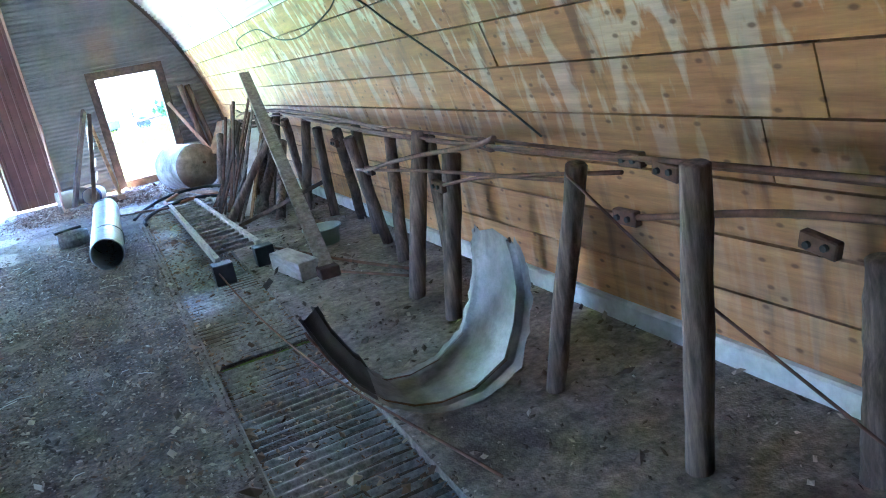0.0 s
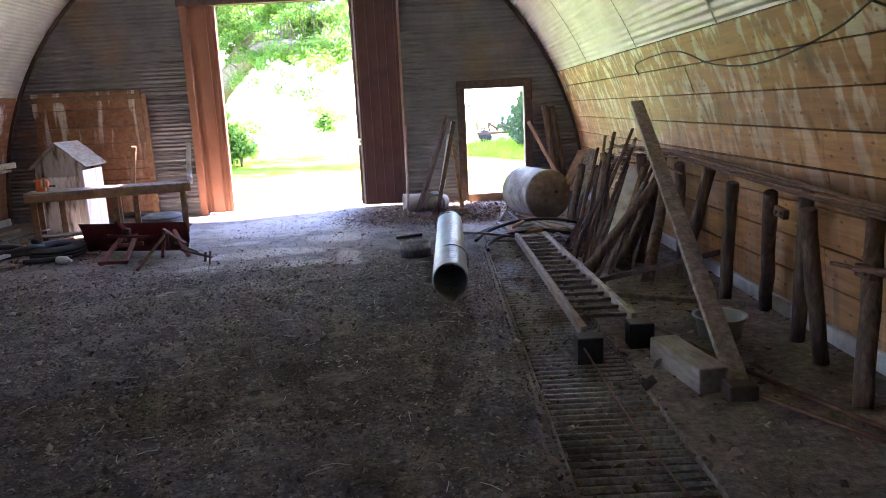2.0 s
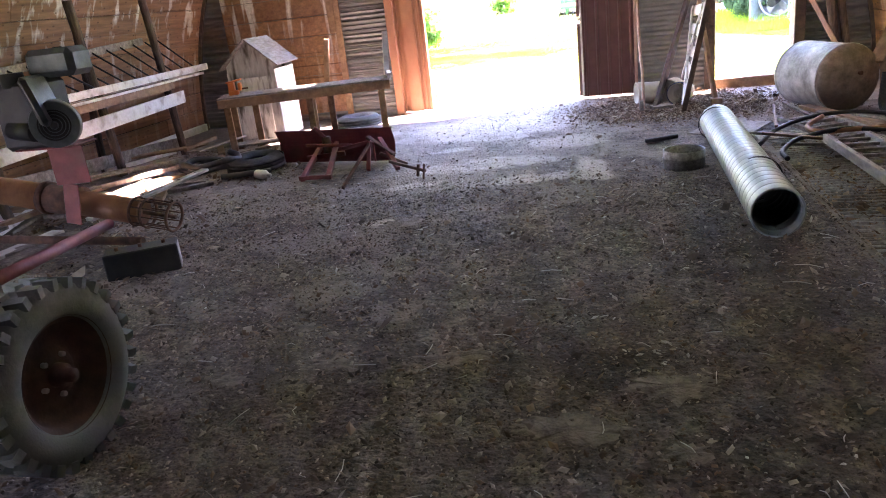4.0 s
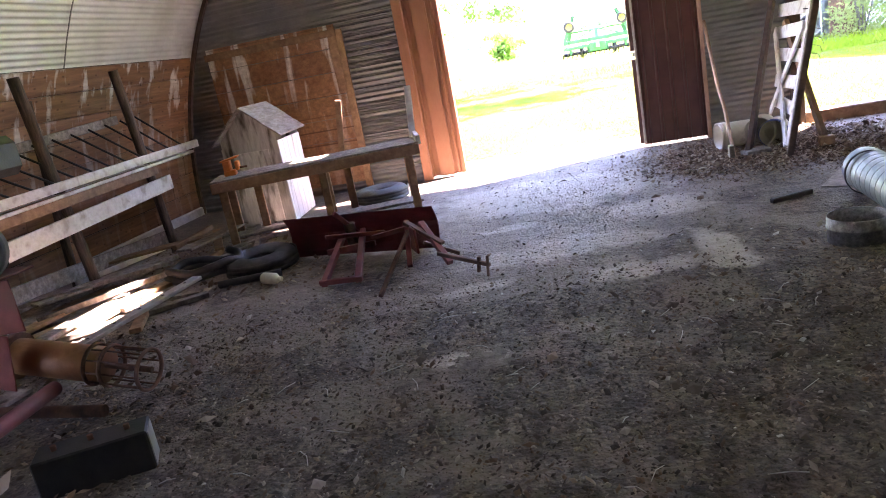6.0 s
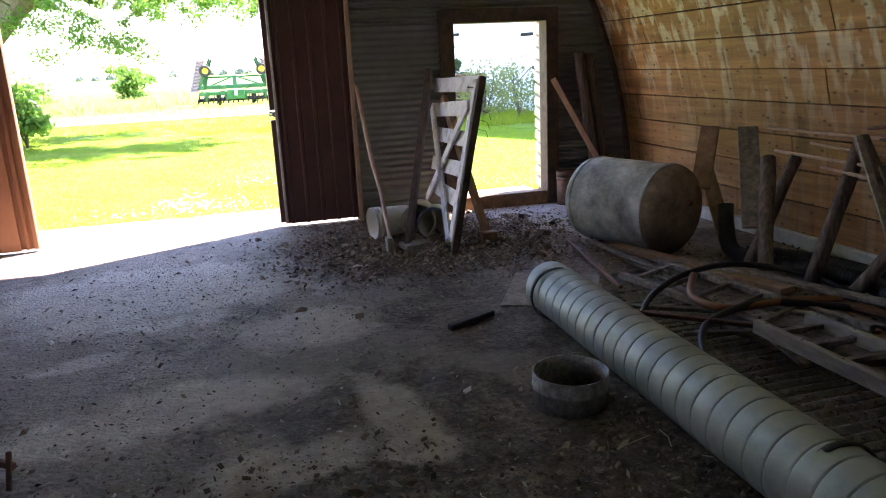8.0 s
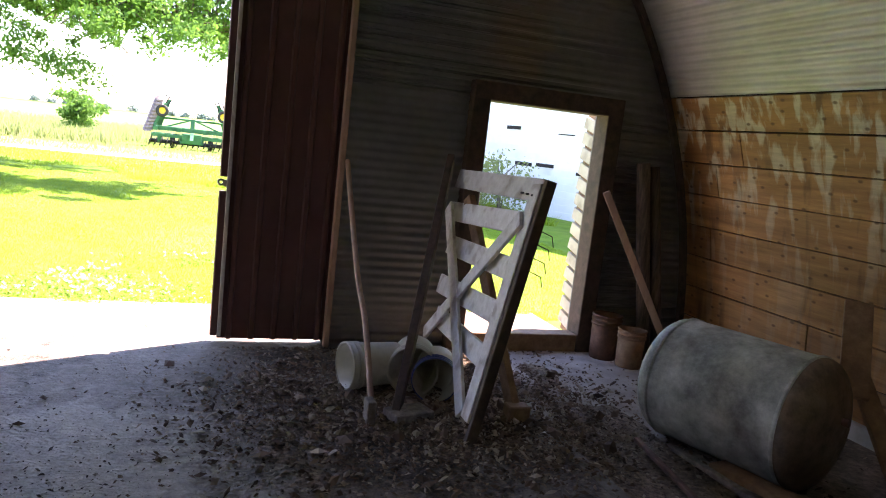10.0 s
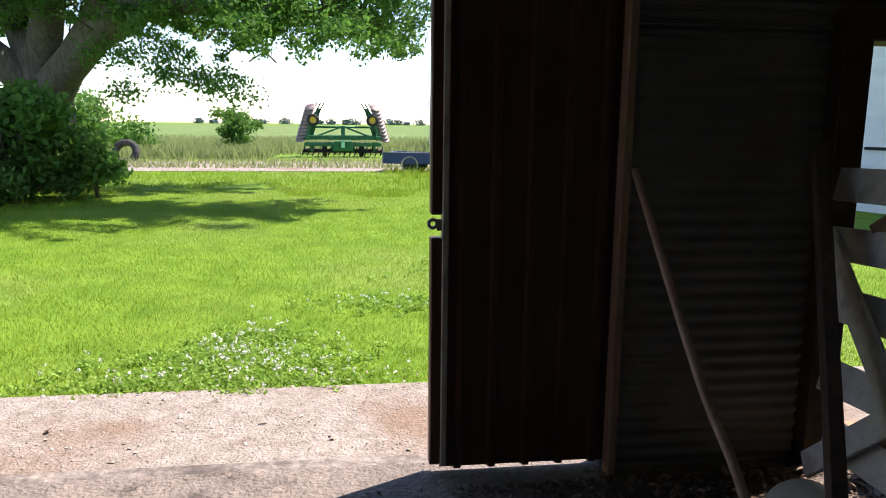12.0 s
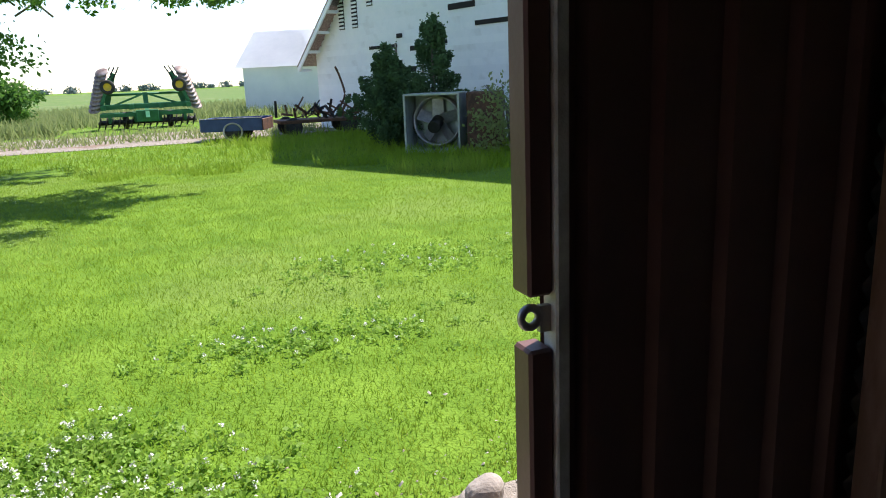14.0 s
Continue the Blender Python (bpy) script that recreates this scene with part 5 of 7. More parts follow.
for k, (x, y, z, rx) in enumerate(((1.78, 3.36, 1.06, .1), (1.74, 2.16, 1.08, 0), (1.72, 1.95, 1.06, .2), (1.68, 2.15, 0.87, 0), (1.60, 3.66, 0.85, .1), (1.62, 4.85, 0.83, 0), (1.80, 1.42, 0.86, .2), (1.72, 5.9, 0.95, .1))):
    br = thing("steel_bracket", (x, y, z), "flat rusty clamp bracket on the rods", "bracket", "clamp brackets")
    part("plate", box(bmesh_new(), (0, 0, 0), (0.035, 0.13, 0.06), Matrix.Rotation(rx, 3, "X"), 0.005), M_RUST, br)
    part("bolt", tube(bmesh_new(), (-0.03, -0.03, 0.0), (0.03, -0.03, 0.0), 0.012, None, 8), M_BLACK, br)
    part("bolt", tube(bmesh_new(), (-0.03, 0.03, 0.0), (0.03, 0.03, 0.0), 0.012, None, 8), M_BLACK, br)

# black cables on the wall
def cable(pts, r=0.006):
    return single("black_cable", sweep(bmesh_new(), curve_pts(pts, 8), r, 6), M_WIRE, "thin black cable strung along the curved wall", "cable", "wall cables")


def wall_pt(y, z, d=0.02):
    return (CX + math.sqrt((RAD - d) ** 2 - z * z), y, z)


cable([wall_pt(3.4, 1.02), wall_pt(3.9, 1.35, .04), wall_pt(4.6, 1.75, .05), wall_pt(5.3, 2.1, .05), (0.9, 6.0, 2.55)], 0.007)
cable([wall_pt(9.6, 1.90), wall_pt(9.5, 2.02), wall_pt(8.2, 2.05, .03), wall_pt(7.1, 1.88, .16), wall_pt(6.2, 1.84, .20), wall_pt(5.5, 1.96, .10), wall_pt(4.9, 2.12, .03), wall_pt(3.4, 2.13), wall_pt(0.5, 2.16)])

# torn curved sheet
sh = thing("curved_metal_sheet", (1.05, 3.1, 0.0), "torn curved galvanised band resting on the floor", "metal sheet")
prof = [(0.53, .60, 2.98, .16), (0.60, .42, 3.04, .34), (0.70, .23, 3.08, .42), (0.82, .10, 3.08, .46), (.95, .035, 3.06, .50), (1.08, .012, 3.05, .54), (1.25, .035, 3.03, .60), (1.42, .13, 3.02, .64), (1.51, .27, 3.04, .62), (1.57, .42, 3.06, .60), (1.59, .55, 3.08, .56), (1.60, .66, 3.10, .46)]
fine = []
for i in range(len(prof) - 1):
    for k in range(5):
        t = k / 5
        fine.append([a + (b - a) * t for a, b in zip(prof[i], prof[i + 1])])
fine.append(list(prof[-1]))
bm = bmesh_new()
prev = None
random.seed(4)
cols = [0, .04, .10, .12, .14, .16, .18, .5, .80, .82, .84, .86, .88, .90, .94, 1.0]
lift = {.12: .020, .14: -.006, .16: .020, .82: .020, .84: -.006, .86: .020}
for i, (x, z, y, w) in enumerate(fine):
    cur = []
    for c in cols:
        jag = random.uniform(-.012, .012) if c in (0, 1.0) else 0
        if i == len(fine) - 1:
            z2 = z + random.uniform(-.035, .03)
        else:
            z2 = z
        cur.append(bm.verts.new((x - lift.get(c, 0) + .12 * (1 - c) * min(1, max(0, (20 - i) / 9)), y - w / 2 + w * (1 - c) + jag, z2 + lift.get(c, 0) * 0.7 + 0.004)))
    spots = [v.co.copy() for v in cur]
    if i == 13:
        for j in range(len(cols) - 1):
            bm.faces.new((prev[j], prev[j + 1], cur[j + 1], cur[j])).smooth = True
        # same sheet, coloured black for the shade on its turned-up underside
        part("flap", bm, M_BLACK, sh, "bent flap, the shade of its underside put into the dark colour", True)
        bm = bmesh_new()
        prev = None
        cur = [bm.verts.new(q) for q in spots]
    if prev:
        for j in range(len(cols) - 1):
            bm.faces.new((prev[j], prev[j + 1], cur[j + 1], cur[j])).smooth = True
    prev = cur
part("band", bm, M_SHEET, sh, "", True)
for c in (.14, .84):
    part("bead", sweep(bmesh_new(), [(x - .004, y - w / 2 + w * (1 - c), z + .012) for x, z, y, w in fine[4:]], 0.007, 6), M_RUST, sh, "pressed bead", True)

# galvanised tub behind the plank
tub = thing("metal_tub", (1.58, 6.45, 0.0), "shallow round metal tub on the concrete", "tub")
part("body", revolve(bmesh_new(), [(0.0, 0.01), (0.14, 0.01), (0.16, 0.15), (0.185, 0.16), (0.185, 0.168), (0.155, 0.16), (0.135, 0.02), (0, 0.02)], None, 28), M_ZINC, tub)

# thin bars on the floor
thin_rod([(1.16, 6.75, 0.03), (1.5, 5.72, 0.02), (1.82, 4.86, 0.02)], 0.013, "straight dark steel bar lying on the concrete")
thin_rod([(1.30, 5.55, 0.02), (1.38, 5.40, 0.02), (1.72, 4.78, 0.02)], 0.011, "straight dark steel bar lying on the concrete")
thin_rod([(0.55, 6.15, 0.12), (0.62, 5.0, 0.03), (0.75, 3.6, 0.01), (1.0, 2.2, 0.01)], 0.007, "thin bent wire trailing over the gutter covers")

# heap of sticks, laths and bars between plank and tank
random.seed(21)
for k in range(11):
    y = random.uniform(8.2, 9.4)
    x = random.uniform(1.10, 1.35)
    b_ = Vector((x, y, 0.02))
    t_ = Vector((random.uniform(1.55, 1.95), y + random.uniform(0.35, 1.2), random.uniform(0.85, 1.35)))
    m_ = random.choice((M_DARK_WOOD, M_DARK_WOOD, M_RUST, M_BROWN_WOOD, M_RUST))
    lab = "dark lath leaning in the scrap heap" if m_ is M_DARK_WOOD else ("brown lath leaning in the scrap heap" if m_ is M_BROWN_WOOD else "rusty angle bar leaning in the scrap heap")
    single("leaning_bar", beam(bmesh_new(), b_, t_, random.uniform(.022, .04), random.uniform(.015, .03)), m_, lab, "bar", "leaning scrap bars", base=b_)
rh = random.Random(64)
for k in range(6):
    y = rh.uniform(8.4, 9.6)
    round_post((rh.uniform(0.98, 1.55), y, 0.02), (rh.uniform(1.70, 1.98), y + rh.uniform(-.1, 1.3), rh.uniform(.66, 1.10)), rh.uniform(.04, .062), "dark weathered post leaning in the scrap heap")
for k in range(12):
    y = rh.uniform(8.3, 9.9)
    b_, t_ = Vector((rh.uniform(.95, 1.35), y, .02)), Vector((rh.uniform(1.6, 1.95), y + rh.uniform(.3, 1.3), rh.uniform(.7, 1.25)))
    m_ = rh.choice((M_DARK_WOOD, M_RUST, M_GREY_WOOD))
    single("leaning_bar", beam(bmesh_new(), b_, t_, rh.uniform(.025, .055), rh.uniform(.015, .03)), m_, "dark lath or bar leaning in the scrap heap", "bar", "leaning scrap bars", base=b_)
for k in range(10):
    y, z = rh.uniform(8.0, 9.6), rh.uniform(.95, 1.12)
    thin_rod([(rh.uniform(1.75, 1.95), y, z), (rh.uniform(1.75, 1.95), y + .7, z + rh.uniform(-.04, .04)), (rh.uniform(1.7, 1.95), y + 1.3, z + rh.uniform(-.1, .05))], rh.uniform(.008, .014))
single("white_board", beam(bmesh_new(), (1.30, 8.7, 0.02), (1.78, 9.35, 0.95), 0.14, 0.025), M_WHITE_WOOD, "pale board leaning in the scrap heap", "board", base=(1.3, 8.7, 0))
single("long_bar", beam(bmesh_new(), (1.02, 8.0, 0.05), (1.9, 7.3, 0.42), 0.06, 0.04), M_DARK_WOOD, "dark bar lying across the scrap heap", "bar", base=(1.02, 8.0, 0))
single("long_bar", beam(bmesh_new(), (1.0, 7.6, 0.05), (1.95, 6.9, 0.10), 0.05, 0.04), M_GREY_WOOD, "grey bar lying on the floor by the tub", "bar", base=(1.0, 7.6, 0))
for k in range(16):
    y = random.uniform(9.6, 12.0)
    x = random.uniform(0.25, 1.5)
    a = random.gauss(1.9, 0.6)
    ln = random.uniform(0.5, 1.5)
    d = Vector((math.cos(a), math.sin(a), 0)) * ln / 2
    c = Vector((x, y, 0.03 + 0.02 * (k % 5)))
    m_ = random.choice((M_GREY_WOOD, M_BROWN_WOOD, M_RUST, M_GREY_WOOD))
    single("scrap_lath", beam(bmesh_new(), c - d, c + d, random.uniform(.03, .10), .025), m_, "loose scrap lath or bar lying on the floor heap", "scrap lath", "floor scrap", base=(x, y, 0))
single("red_plank", beam(bmesh_new(), (0.88, 12.22, 0.05), (1.20, 10.60, 0.10), 0.13, 0.04), M_BROWN_WOOD, "reddish plank with a bolted plate lying by the tank", "plank", base=(1.0, 11.4, 0))
single("floor_sheet", box(bmesh_new(), (-0.02, 11.45, 0.015), (0.62, 0.75, 0.008), Matrix.Rotation(-0.5, 3, "Z")), M_GREY_WOOD, "thin grey board lying flat by the pipe", "board", base=(-0.02, 11.45, 0))
single("black_stick", beam(bmesh_new(), (-0.91, 10.97, 0.025), (-0.58, 11.12, 0.03), 0.05, 0.04, 0, 0.008), M_BLACK, "short charred stick on the floor", "stick", base=(-0.75, 11.05, 0))
# frame of bars (an old ladder-like rack)
lr = thing("bar_rack", (0.6, 10.9, 0.0), "flat rack of pale wooden bars lying in the scrap", "rack")
boards(lr, [((0.45, 11.35, 0.09), (0.75, 9.75, 0.09), 0.05, 0.04), ((0.85, 11.5, 0.10), (1.15, 9.9, 0.10), 0.05, 0.04)], M_GREY_WOOD, "rail")
for k in range(6):
    p, q = Vector((0.45, 11.35, 0.09)).lerp(Vector((0.75, 9.75, 0.09)), .08 + .16 * k), Vector((0.85, 11.5, 0.10)).lerp(Vector((1.15, 9.9, 0.10)), .08 + .16 * k)
    boards(lr, [(p, q, 0.035, 0.03)], M_GREY_WOOD, "rung")


def hose_line(pts, r, mtl, label):
    return single("hose", sweep(bmesh_new(), curve_pts(pts, 10), r, 10), mtl, label, "hose", "hoses", base=pts[0])


hose_line([(0.10, 10.45, .03), (0.3, 10.75, .10), (0.68, 10.95, .17), (1.15, 11.05, .16), (1.5, 10.8, .12), (1.6, 10.5, .06)], 0.02, M_BLACK, "black rubber hose curving over the scrap")
hose_line([(0.21, 9.82, .03), (0.22, 10.05, .05), (0.42, 10.3, .10), (0.81, 10.38, .14), (1.15, 10.25, .12), (1.6, 10.1, .05)], 0.022, M_BLACK, "black rubber hose curving over the scrap")
hose_line([(0.75, 10.95, .16), (0.55, 10.65, .13), (0.62, 10.42, .12), (0.95, 10.35, .14), (1.3, 10.3, .12)], 0.024, M_ORANGE_RUST, "faded tan hose bent in a loop")


def ridged_hose(ctrl, r, label):
    """Fat corrugated drain hose: a swept tube whose radius swells at each ridge."""
    c = curve_pts(ctrl, 36)
    return single("drain_hose", sweep(bmesh_new(), c, [r * (1.0 if k % 3 else 0.86) for k in range(len(c))], 12), M_BLACK, label, "hose", "hoses", base=ctrl[0])


ridged_hose([(1.56, 11.74, .42), (1.53, 11.68, .25), (1.50, 11.55, .10), (1.55, 11.30, .075), (1.72, 11.0, .075), (1.82, 10.65, .075), (1.72, 10.3, .075)], 0.062, "fat black corrugated drain hose snaking beside the tank to the wall")
ridged_hose([(1.62, 11.55, .07), (1.85, 11.30, .07), (1.98, 10.9, .07), (1.95, 10.45, .075), (1.70, 10.15, .075)], 0.055, "fat black corrugated drain hose lying along the wall")
single("feed_trough", beam(bmesh_new(), (1.52, 12.02, 0.50), (1.82, 12.35, 0.95), 0.15, 0.03), M_BROWN_WOOD, "brown board leaning behind the tank", "board", "boards behind the tank", base=(1.52, 12.02, 0.50))
single("feed_board", beam(bmesh_new(), (1.55, 11.40, 0.30), (1.84, 11.90, 0.98), 0.15, 0.03), M_GREY_WOOD, "grey board leaning behind the tank", "board", "boards behind the tank", base=(1.55, 11.40, 0.30))
single("prop_board", beam(bmesh_new(), (1.50, 11.55, 0.04), (1.66, 12.15, 0.62), 0.12, 0.03), M_BROWN_WOOD, "brown board propping the leaning boards", "board", "boards behind the tank", base=(1.5, 11.55, 0.04))
round_post((1.45, 11.30, 0.05), (1.84, 11.35, 0.80), 0.045)
round_post((1.50, 10.75, 0.04), (1.86, 10.80, 0.98), 0.050)
round_post((1.62, 10.55, 0), (1.90, 10.10, 0.86), 0.046)
for a, b, r in (((1.78, 11.5, .84), (1.80, 9.9, .84), .012), ((1.74, 11.0, .78), (1.74, 9.8, .76), .013), ((1.86, 11.7, .99), (1.86, 9.7, 1.02), .012), ((1.82, 11.2, .92), (1.80, 9.9, .90), .010)):
    thin_rod([a, Vector(a).lerp(Vector(b), .5) + Vector((0, 0, -.012)), b], r, "pale rusty rod lying across the leaning posts", M_BARE_LATH)

# ---- outside: trees, barn, machinery, fields ----
def leaf_cloud(name, centres, count, size, material, seed, flat=0.75):
    """Many small leaf quads scattered in clumps round the given centres (x, y, z, radius)."""
    rng = np.random.default_rng(seed)
    per = max(1, count // len(centres))
    vs, fs = [], []
    for cx, cy, cz, r in centres:
        p = np.array((cx, cy, cz)) + np.clip(rng.normal(size=(per, 3)), -2.2, 2.2) * 0.52 * r * np.array((1, 1, flat))
        a = rng.normal(size=(per, 3))
        a /= np.linalg.norm(a, axis=1)[:, None]
        b = np.cross(a, rng.normal(size=(per, 3)))
        b /= np.linalg.norm(b, axis=1)[:, None]
        s = size * rng.uniform(0.6, 1.3, (per, 1))
        q = np.stack([p - a * s, p + b * s * 0.55, p + a * s, p - b * s * 0.55], 1).reshape(-1, 3)
        o = sum(len(v) for v in vs)
        vs.append(q)
        fs.append(np.arange(per * 4).reshape(-1, 4) + o)
    v, f = np.concatenate(vs), np.concatenate(fs)
    me = bpy.data.meshes.new(name)
    me.from_pydata(v.tolist(), [], f.tolist())
    me.materials.append(material)
    return me


def mesh_part(name, me, parent, label=""):
    ob = new(name, me)
    ob.parent = parent
    return tagged(ob, label)


# big shade tree
TX, TY = -9.0, 29.5
tree = thing("shade_tree", (TX, TY, -0.08), "large old shade tree with a thick trunk and spreading limbs", "tree")
part("trunk", sweep(bmesh_new(), curve_pts([(0, 0, -0.1), (0.05, 0, 1.0), (0.0, 0.1, 2.2), (0.1, 0.1, 3.2)], 5), [0.80 - 0.012 * k for k in range(16)], 16), M_BARK, tree)
limbs = [[(0.1, 0, 2.2), (2.6, -2.0, 3.9), (4.5, -2.5, 3.95), (6.3, -2.5, 3.75), (7.8, -2.8, 3.7)], [(0.2, 0, 2.0), (1.6, -1.2, 3.6), (3.0, -2.2, 5.2), (5.5, -3.6, 6.0)], [(0.1, 0, 2.8), (0.9, -1.2, 4.6), (1.8, -3.0, 6.2), (3.2, -4.8, 7.0)], [(0, 0, 2.9), (-0.8, 0.4, 5.0), (-1.4, 0.6, 8.0)],
         [(0, 0, 2.8), (0.5, 0.8, 5.5), (1.8, 1.6, 8.5)], [(0, 0, 2.3), (-1.5, -1.0, 3.8), (-4.0, -2.0, 5.0)], [(0.1, 0, 2.6), (2.0, 1.0, 4.2), (4.6, 2.2, 5.6), (7.2, 3.0, 6.5)]]
rng_ = random.Random(5)
crown = []
for lb in limbs:
    pts = curve_pts(lb, 6)
    n = len(pts)
    part("limb", sweep(bmesh_new(), pts, [0.42 * (1 - 0.88 * k / (n - 1)) for k in range(n)], 10), M_BARK, tree)
    for k in range(n // 3, n):
        p = pts[k]
        for _ in range(4):
            out = Vector((rng_.uniform(-1, 1), rng_.uniform(-1, 1), 0)).normalized()
            q = p + out * rng_.uniform(.1, .7) + Vector((0, 0, rng_.uniform(-.3, 1.5)))
            run, sag = rng_.uniform(.25, .42), rng_.uniform(.02, .10)
            for j in range(5):
                crown.append((q.x + out.x * run * j, q.y + out.y * run * j, q.z - sag * j * j * .5, .34 - .045 * j))
            part("twig", sweep(bmesh_new(), [p, q, q + out * run * 2 - Vector((0, 0, sag * 2)), q + out * run * 4.2 - Vector((0, 0, sag * 8))], [.03, .02, .013, .006], 4), M_BARK, tree)
for _ in range(40):
    a = rng_.uniform(0, 6.28)
    r = rng_.uniform(1.5, 7.0)
    crown.append((r * math.cos(a) + 0.8, r * math.sin(a) - 0.5, rng_.uniform(5.5, 10.5), rng_.uniform(0.7, 1.3)))
# drooping sprays
for x, y, z in ((-5.1, 26, 2.5), (-4.4, 26, 2.2), (-5.8, 26.2, 2.9), (-2.5, 26, 3.3), (-1.5, 26, 3.4), (-.8, 26, 3.6), (-1.0, 27, 3.4), (-2.0, 27, 4.1), (-4.6, 27, 2.4), (-3.4, 24.5, 3.0), (-2.4, 24.5, 3.0),
                (-1.6, 24.5, 3.1), (-3.2, 26.4, 3.8), (-4.2, 26.5, 3.6), (-5.2, 26.6, 3.7), (-6.4, 26.8, 3.6), (-6.0, 26.6, 2.3), (-2.9, 25.2, 3.8), (-6.9, 27.4, 2.8), (-3.6, 27.2, 4.6)):
    for _ in range(4):
        crown.append((x - TX + rng_.uniform(-.6, .6), y - TY + rng_.uniform(-.5, .5), z + rng_.uniform(-.2, .35), rng_.uniform(.22, .42)))
mesh_part("crown", leaf_cloud("crown", crown, 230000, 0.046, M_LEAF, 3), tree)
for k in range(60):
    c = crown[k * 7 % len(crown)]
    if k < 40:
        q = Vector((c[0], c[1], c[2]))
        part("twig", sweep(bmesh_new(), [q * 0.93, q, q + Vector((rng_.uniform(-.6, .6), rng_.uniform(-.6, .6), -0.2))], 0.02, 5), M_BARK, tree)


def shrub(x, y, r, h, label, material=None, n=2600, size=0.07, seed=1, name="shrub"):
    s = thing(name, (x, y, -0.08), label, "shrub")
    rr = random.Random(seed)
    for _ in range(4):
        part("stem", sweep(bmesh_new(), [(0, 0, 0), (rr.uniform(-.3, .3) * r, rr.uniform(-.3, .3) * r, h * .5), (rr.uniform(-.6, .6) * r, rr.uniform(-.6, .6) * r, h * .85)], [0.03, 0.02, 0.01], 6), M_BARK, s)
    cl = [(rr.uniform(-.75, .75) * r, rr.uniform(-.75, .75) * r, h * rr.uniform(.12, .85), rr.uniform(.25, .45) * r) for _ in range(22)]
    mesh_part("foliage", leaf_cloud("foliage", cl, n, size, material or M_LEAF, seed), s)
    return s


shrub(-8.7, 27.3, 1.3, 2.5, "dense leafy vine-covered bush at the tree's foot", None, 9000, 0.09, 7, "bush")
shrub(-10.2, 26.6, 1.4, 2.4, "dense leafy bush at the tree's foot", None, 8000, 0.09, 8, "bush")
shrub(-7.4, 28.0, 0.8, 1.7, "lower leafy bush at the tree's foot", None, 3500, 0.08, 9, "bush")
shrub(-8.0, 54.0, 1.3, 2.6, "rounded green bush in the open field", None, 3500, 0.10, 10, "bush")
shrub(-14.0, 50.0, 2.2, 3.4, "pale green bush at the field's edge", None, 3500, 0.13, 12, "bush")
for k, (x, y) in enumerate(((4.1, 27.0), (4.9, 26.2))):
    shrub(x + .6, y, 0.9, 1.7, "sparse straggly shrub by the barn wall", M_WEED, 1500, 0.05, 30 + k)
# cedar by the barn
for k, (x, y, h, r) in enumerate(((4.35, 30.4, 2.9, 1.45), (3.35, 30.9, 2.2, 1.35))):
    cd = thing("cedar", (x, y, -0.08), "dark green pointed cedar growing against the barn", "tree")
    part("trunk", tube(bmesh_new(), (0, 0, 0), (0, 0, h * .9), .09, .02, 8), M_BARK, cd)
    rr = random.Random(40 + k)
    cl = []
    for _ in range(46):
        t = rr.random() ** 1.5
        a = rr.uniform(0, 6.28)
        reach = r * (1.02 - t) ** 0.8 * rr.uniform(.65, 1.15)
        for q in (.35, .6, .8, 1.0):
            cl.append((q * reach * math.cos(a), q * reach * math.sin(a), 0.1 + h * (t * .92) + .28 * q * q, .24 * (1.25 - q)))
    mesh_part("foliage", leaf_cloud("foliage", cl, 30000, 0.04, M_CEDAR, 44 + k, 1.5), cd)

# white barn: gable wall from A to B
A_, B_ = Vector((3.7, 40.0, -0.08)), Vector((8.6, 24.2, -0.08))
u = (B_ - A_).normalized()
nrm = Vector((-u.y, u.x, 0))
if nrm.x < 0:
    nrm = -nrm
Lb = (B_ - A_).length
barn = thing("white_barn", A_, "old white barn with peeling clapboards, a tall gable and louvred slots", "barn")
EAVE, RIDGE, PEAK, EAVE2 = 2.6, 9.5, Lb / 2, 6.0
Lb = 25.0


def roof_z(s):
    return EAVE + (RIDGE - EAVE) * s / PEAK if s < PEAK else RIDGE - (RIDGE - EAVE2) * (s - PEAK) / (Lb - PEAK)


BM = Matrix.Translation(A_) @ Matrix((( u.x, nrm.x, 0, 0), (u.y, nrm.y, 0, 0), (0, 0, 1, 0), (0, 0, 0, 1)))
course = 0.19
k = 0
z = 0.0
while z < RIDGE - 0.1:
    zm = z + course / 2
    s0 = 0.0 if zm < EAVE else (zm - EAVE) / (RIDGE - EAVE) * PEAK
    s1 = Lb if zm < EAVE2 else Lb - (zm - EAVE2) / (RIDGE - EAVE2) * (Lb - PEAK)
    bm = box(bmesh_new(), ((s0 + s1) / 2, -0.03, zm), (s1 - s0, 0.03, course * 1.04), Matrix.Rotation(0.06, 3, "X"))
    bm.transform(BM)
    part("clapboard", bm, M_BARN, barn, "", True)
    z += course
bm = bmesh_new()
v = [bm.verts.new(BM @ Vector(p)) for p in ((0, 0.02, 0), (Lb, 0.02, 0), (Lb, 0.02, EAVE2), (PEAK, 0.02, RIDGE), (0, 0.02, EAVE))]
bm.faces.new(v)
v = [bm.verts.new(BM @ Vector(p)) for p in ((0, 16, 0), (Lb, 16, 0), (Lb, 16, EAVE2), (PEAK, 16, RIDGE), (0, 16, EAVE))]
bm.faces.new(v)
for s in (0, Lb):
    v = [bm.verts.new(BM @ Vector(p)) for p in ((s, 0.02, 0), (s, 16, 0), (s, 16, roof_z(s)), (s, 0.02, roof_z(s)))]
    bm.faces.new(v)
part("wall", bm, M_BARN, barn, "", True)
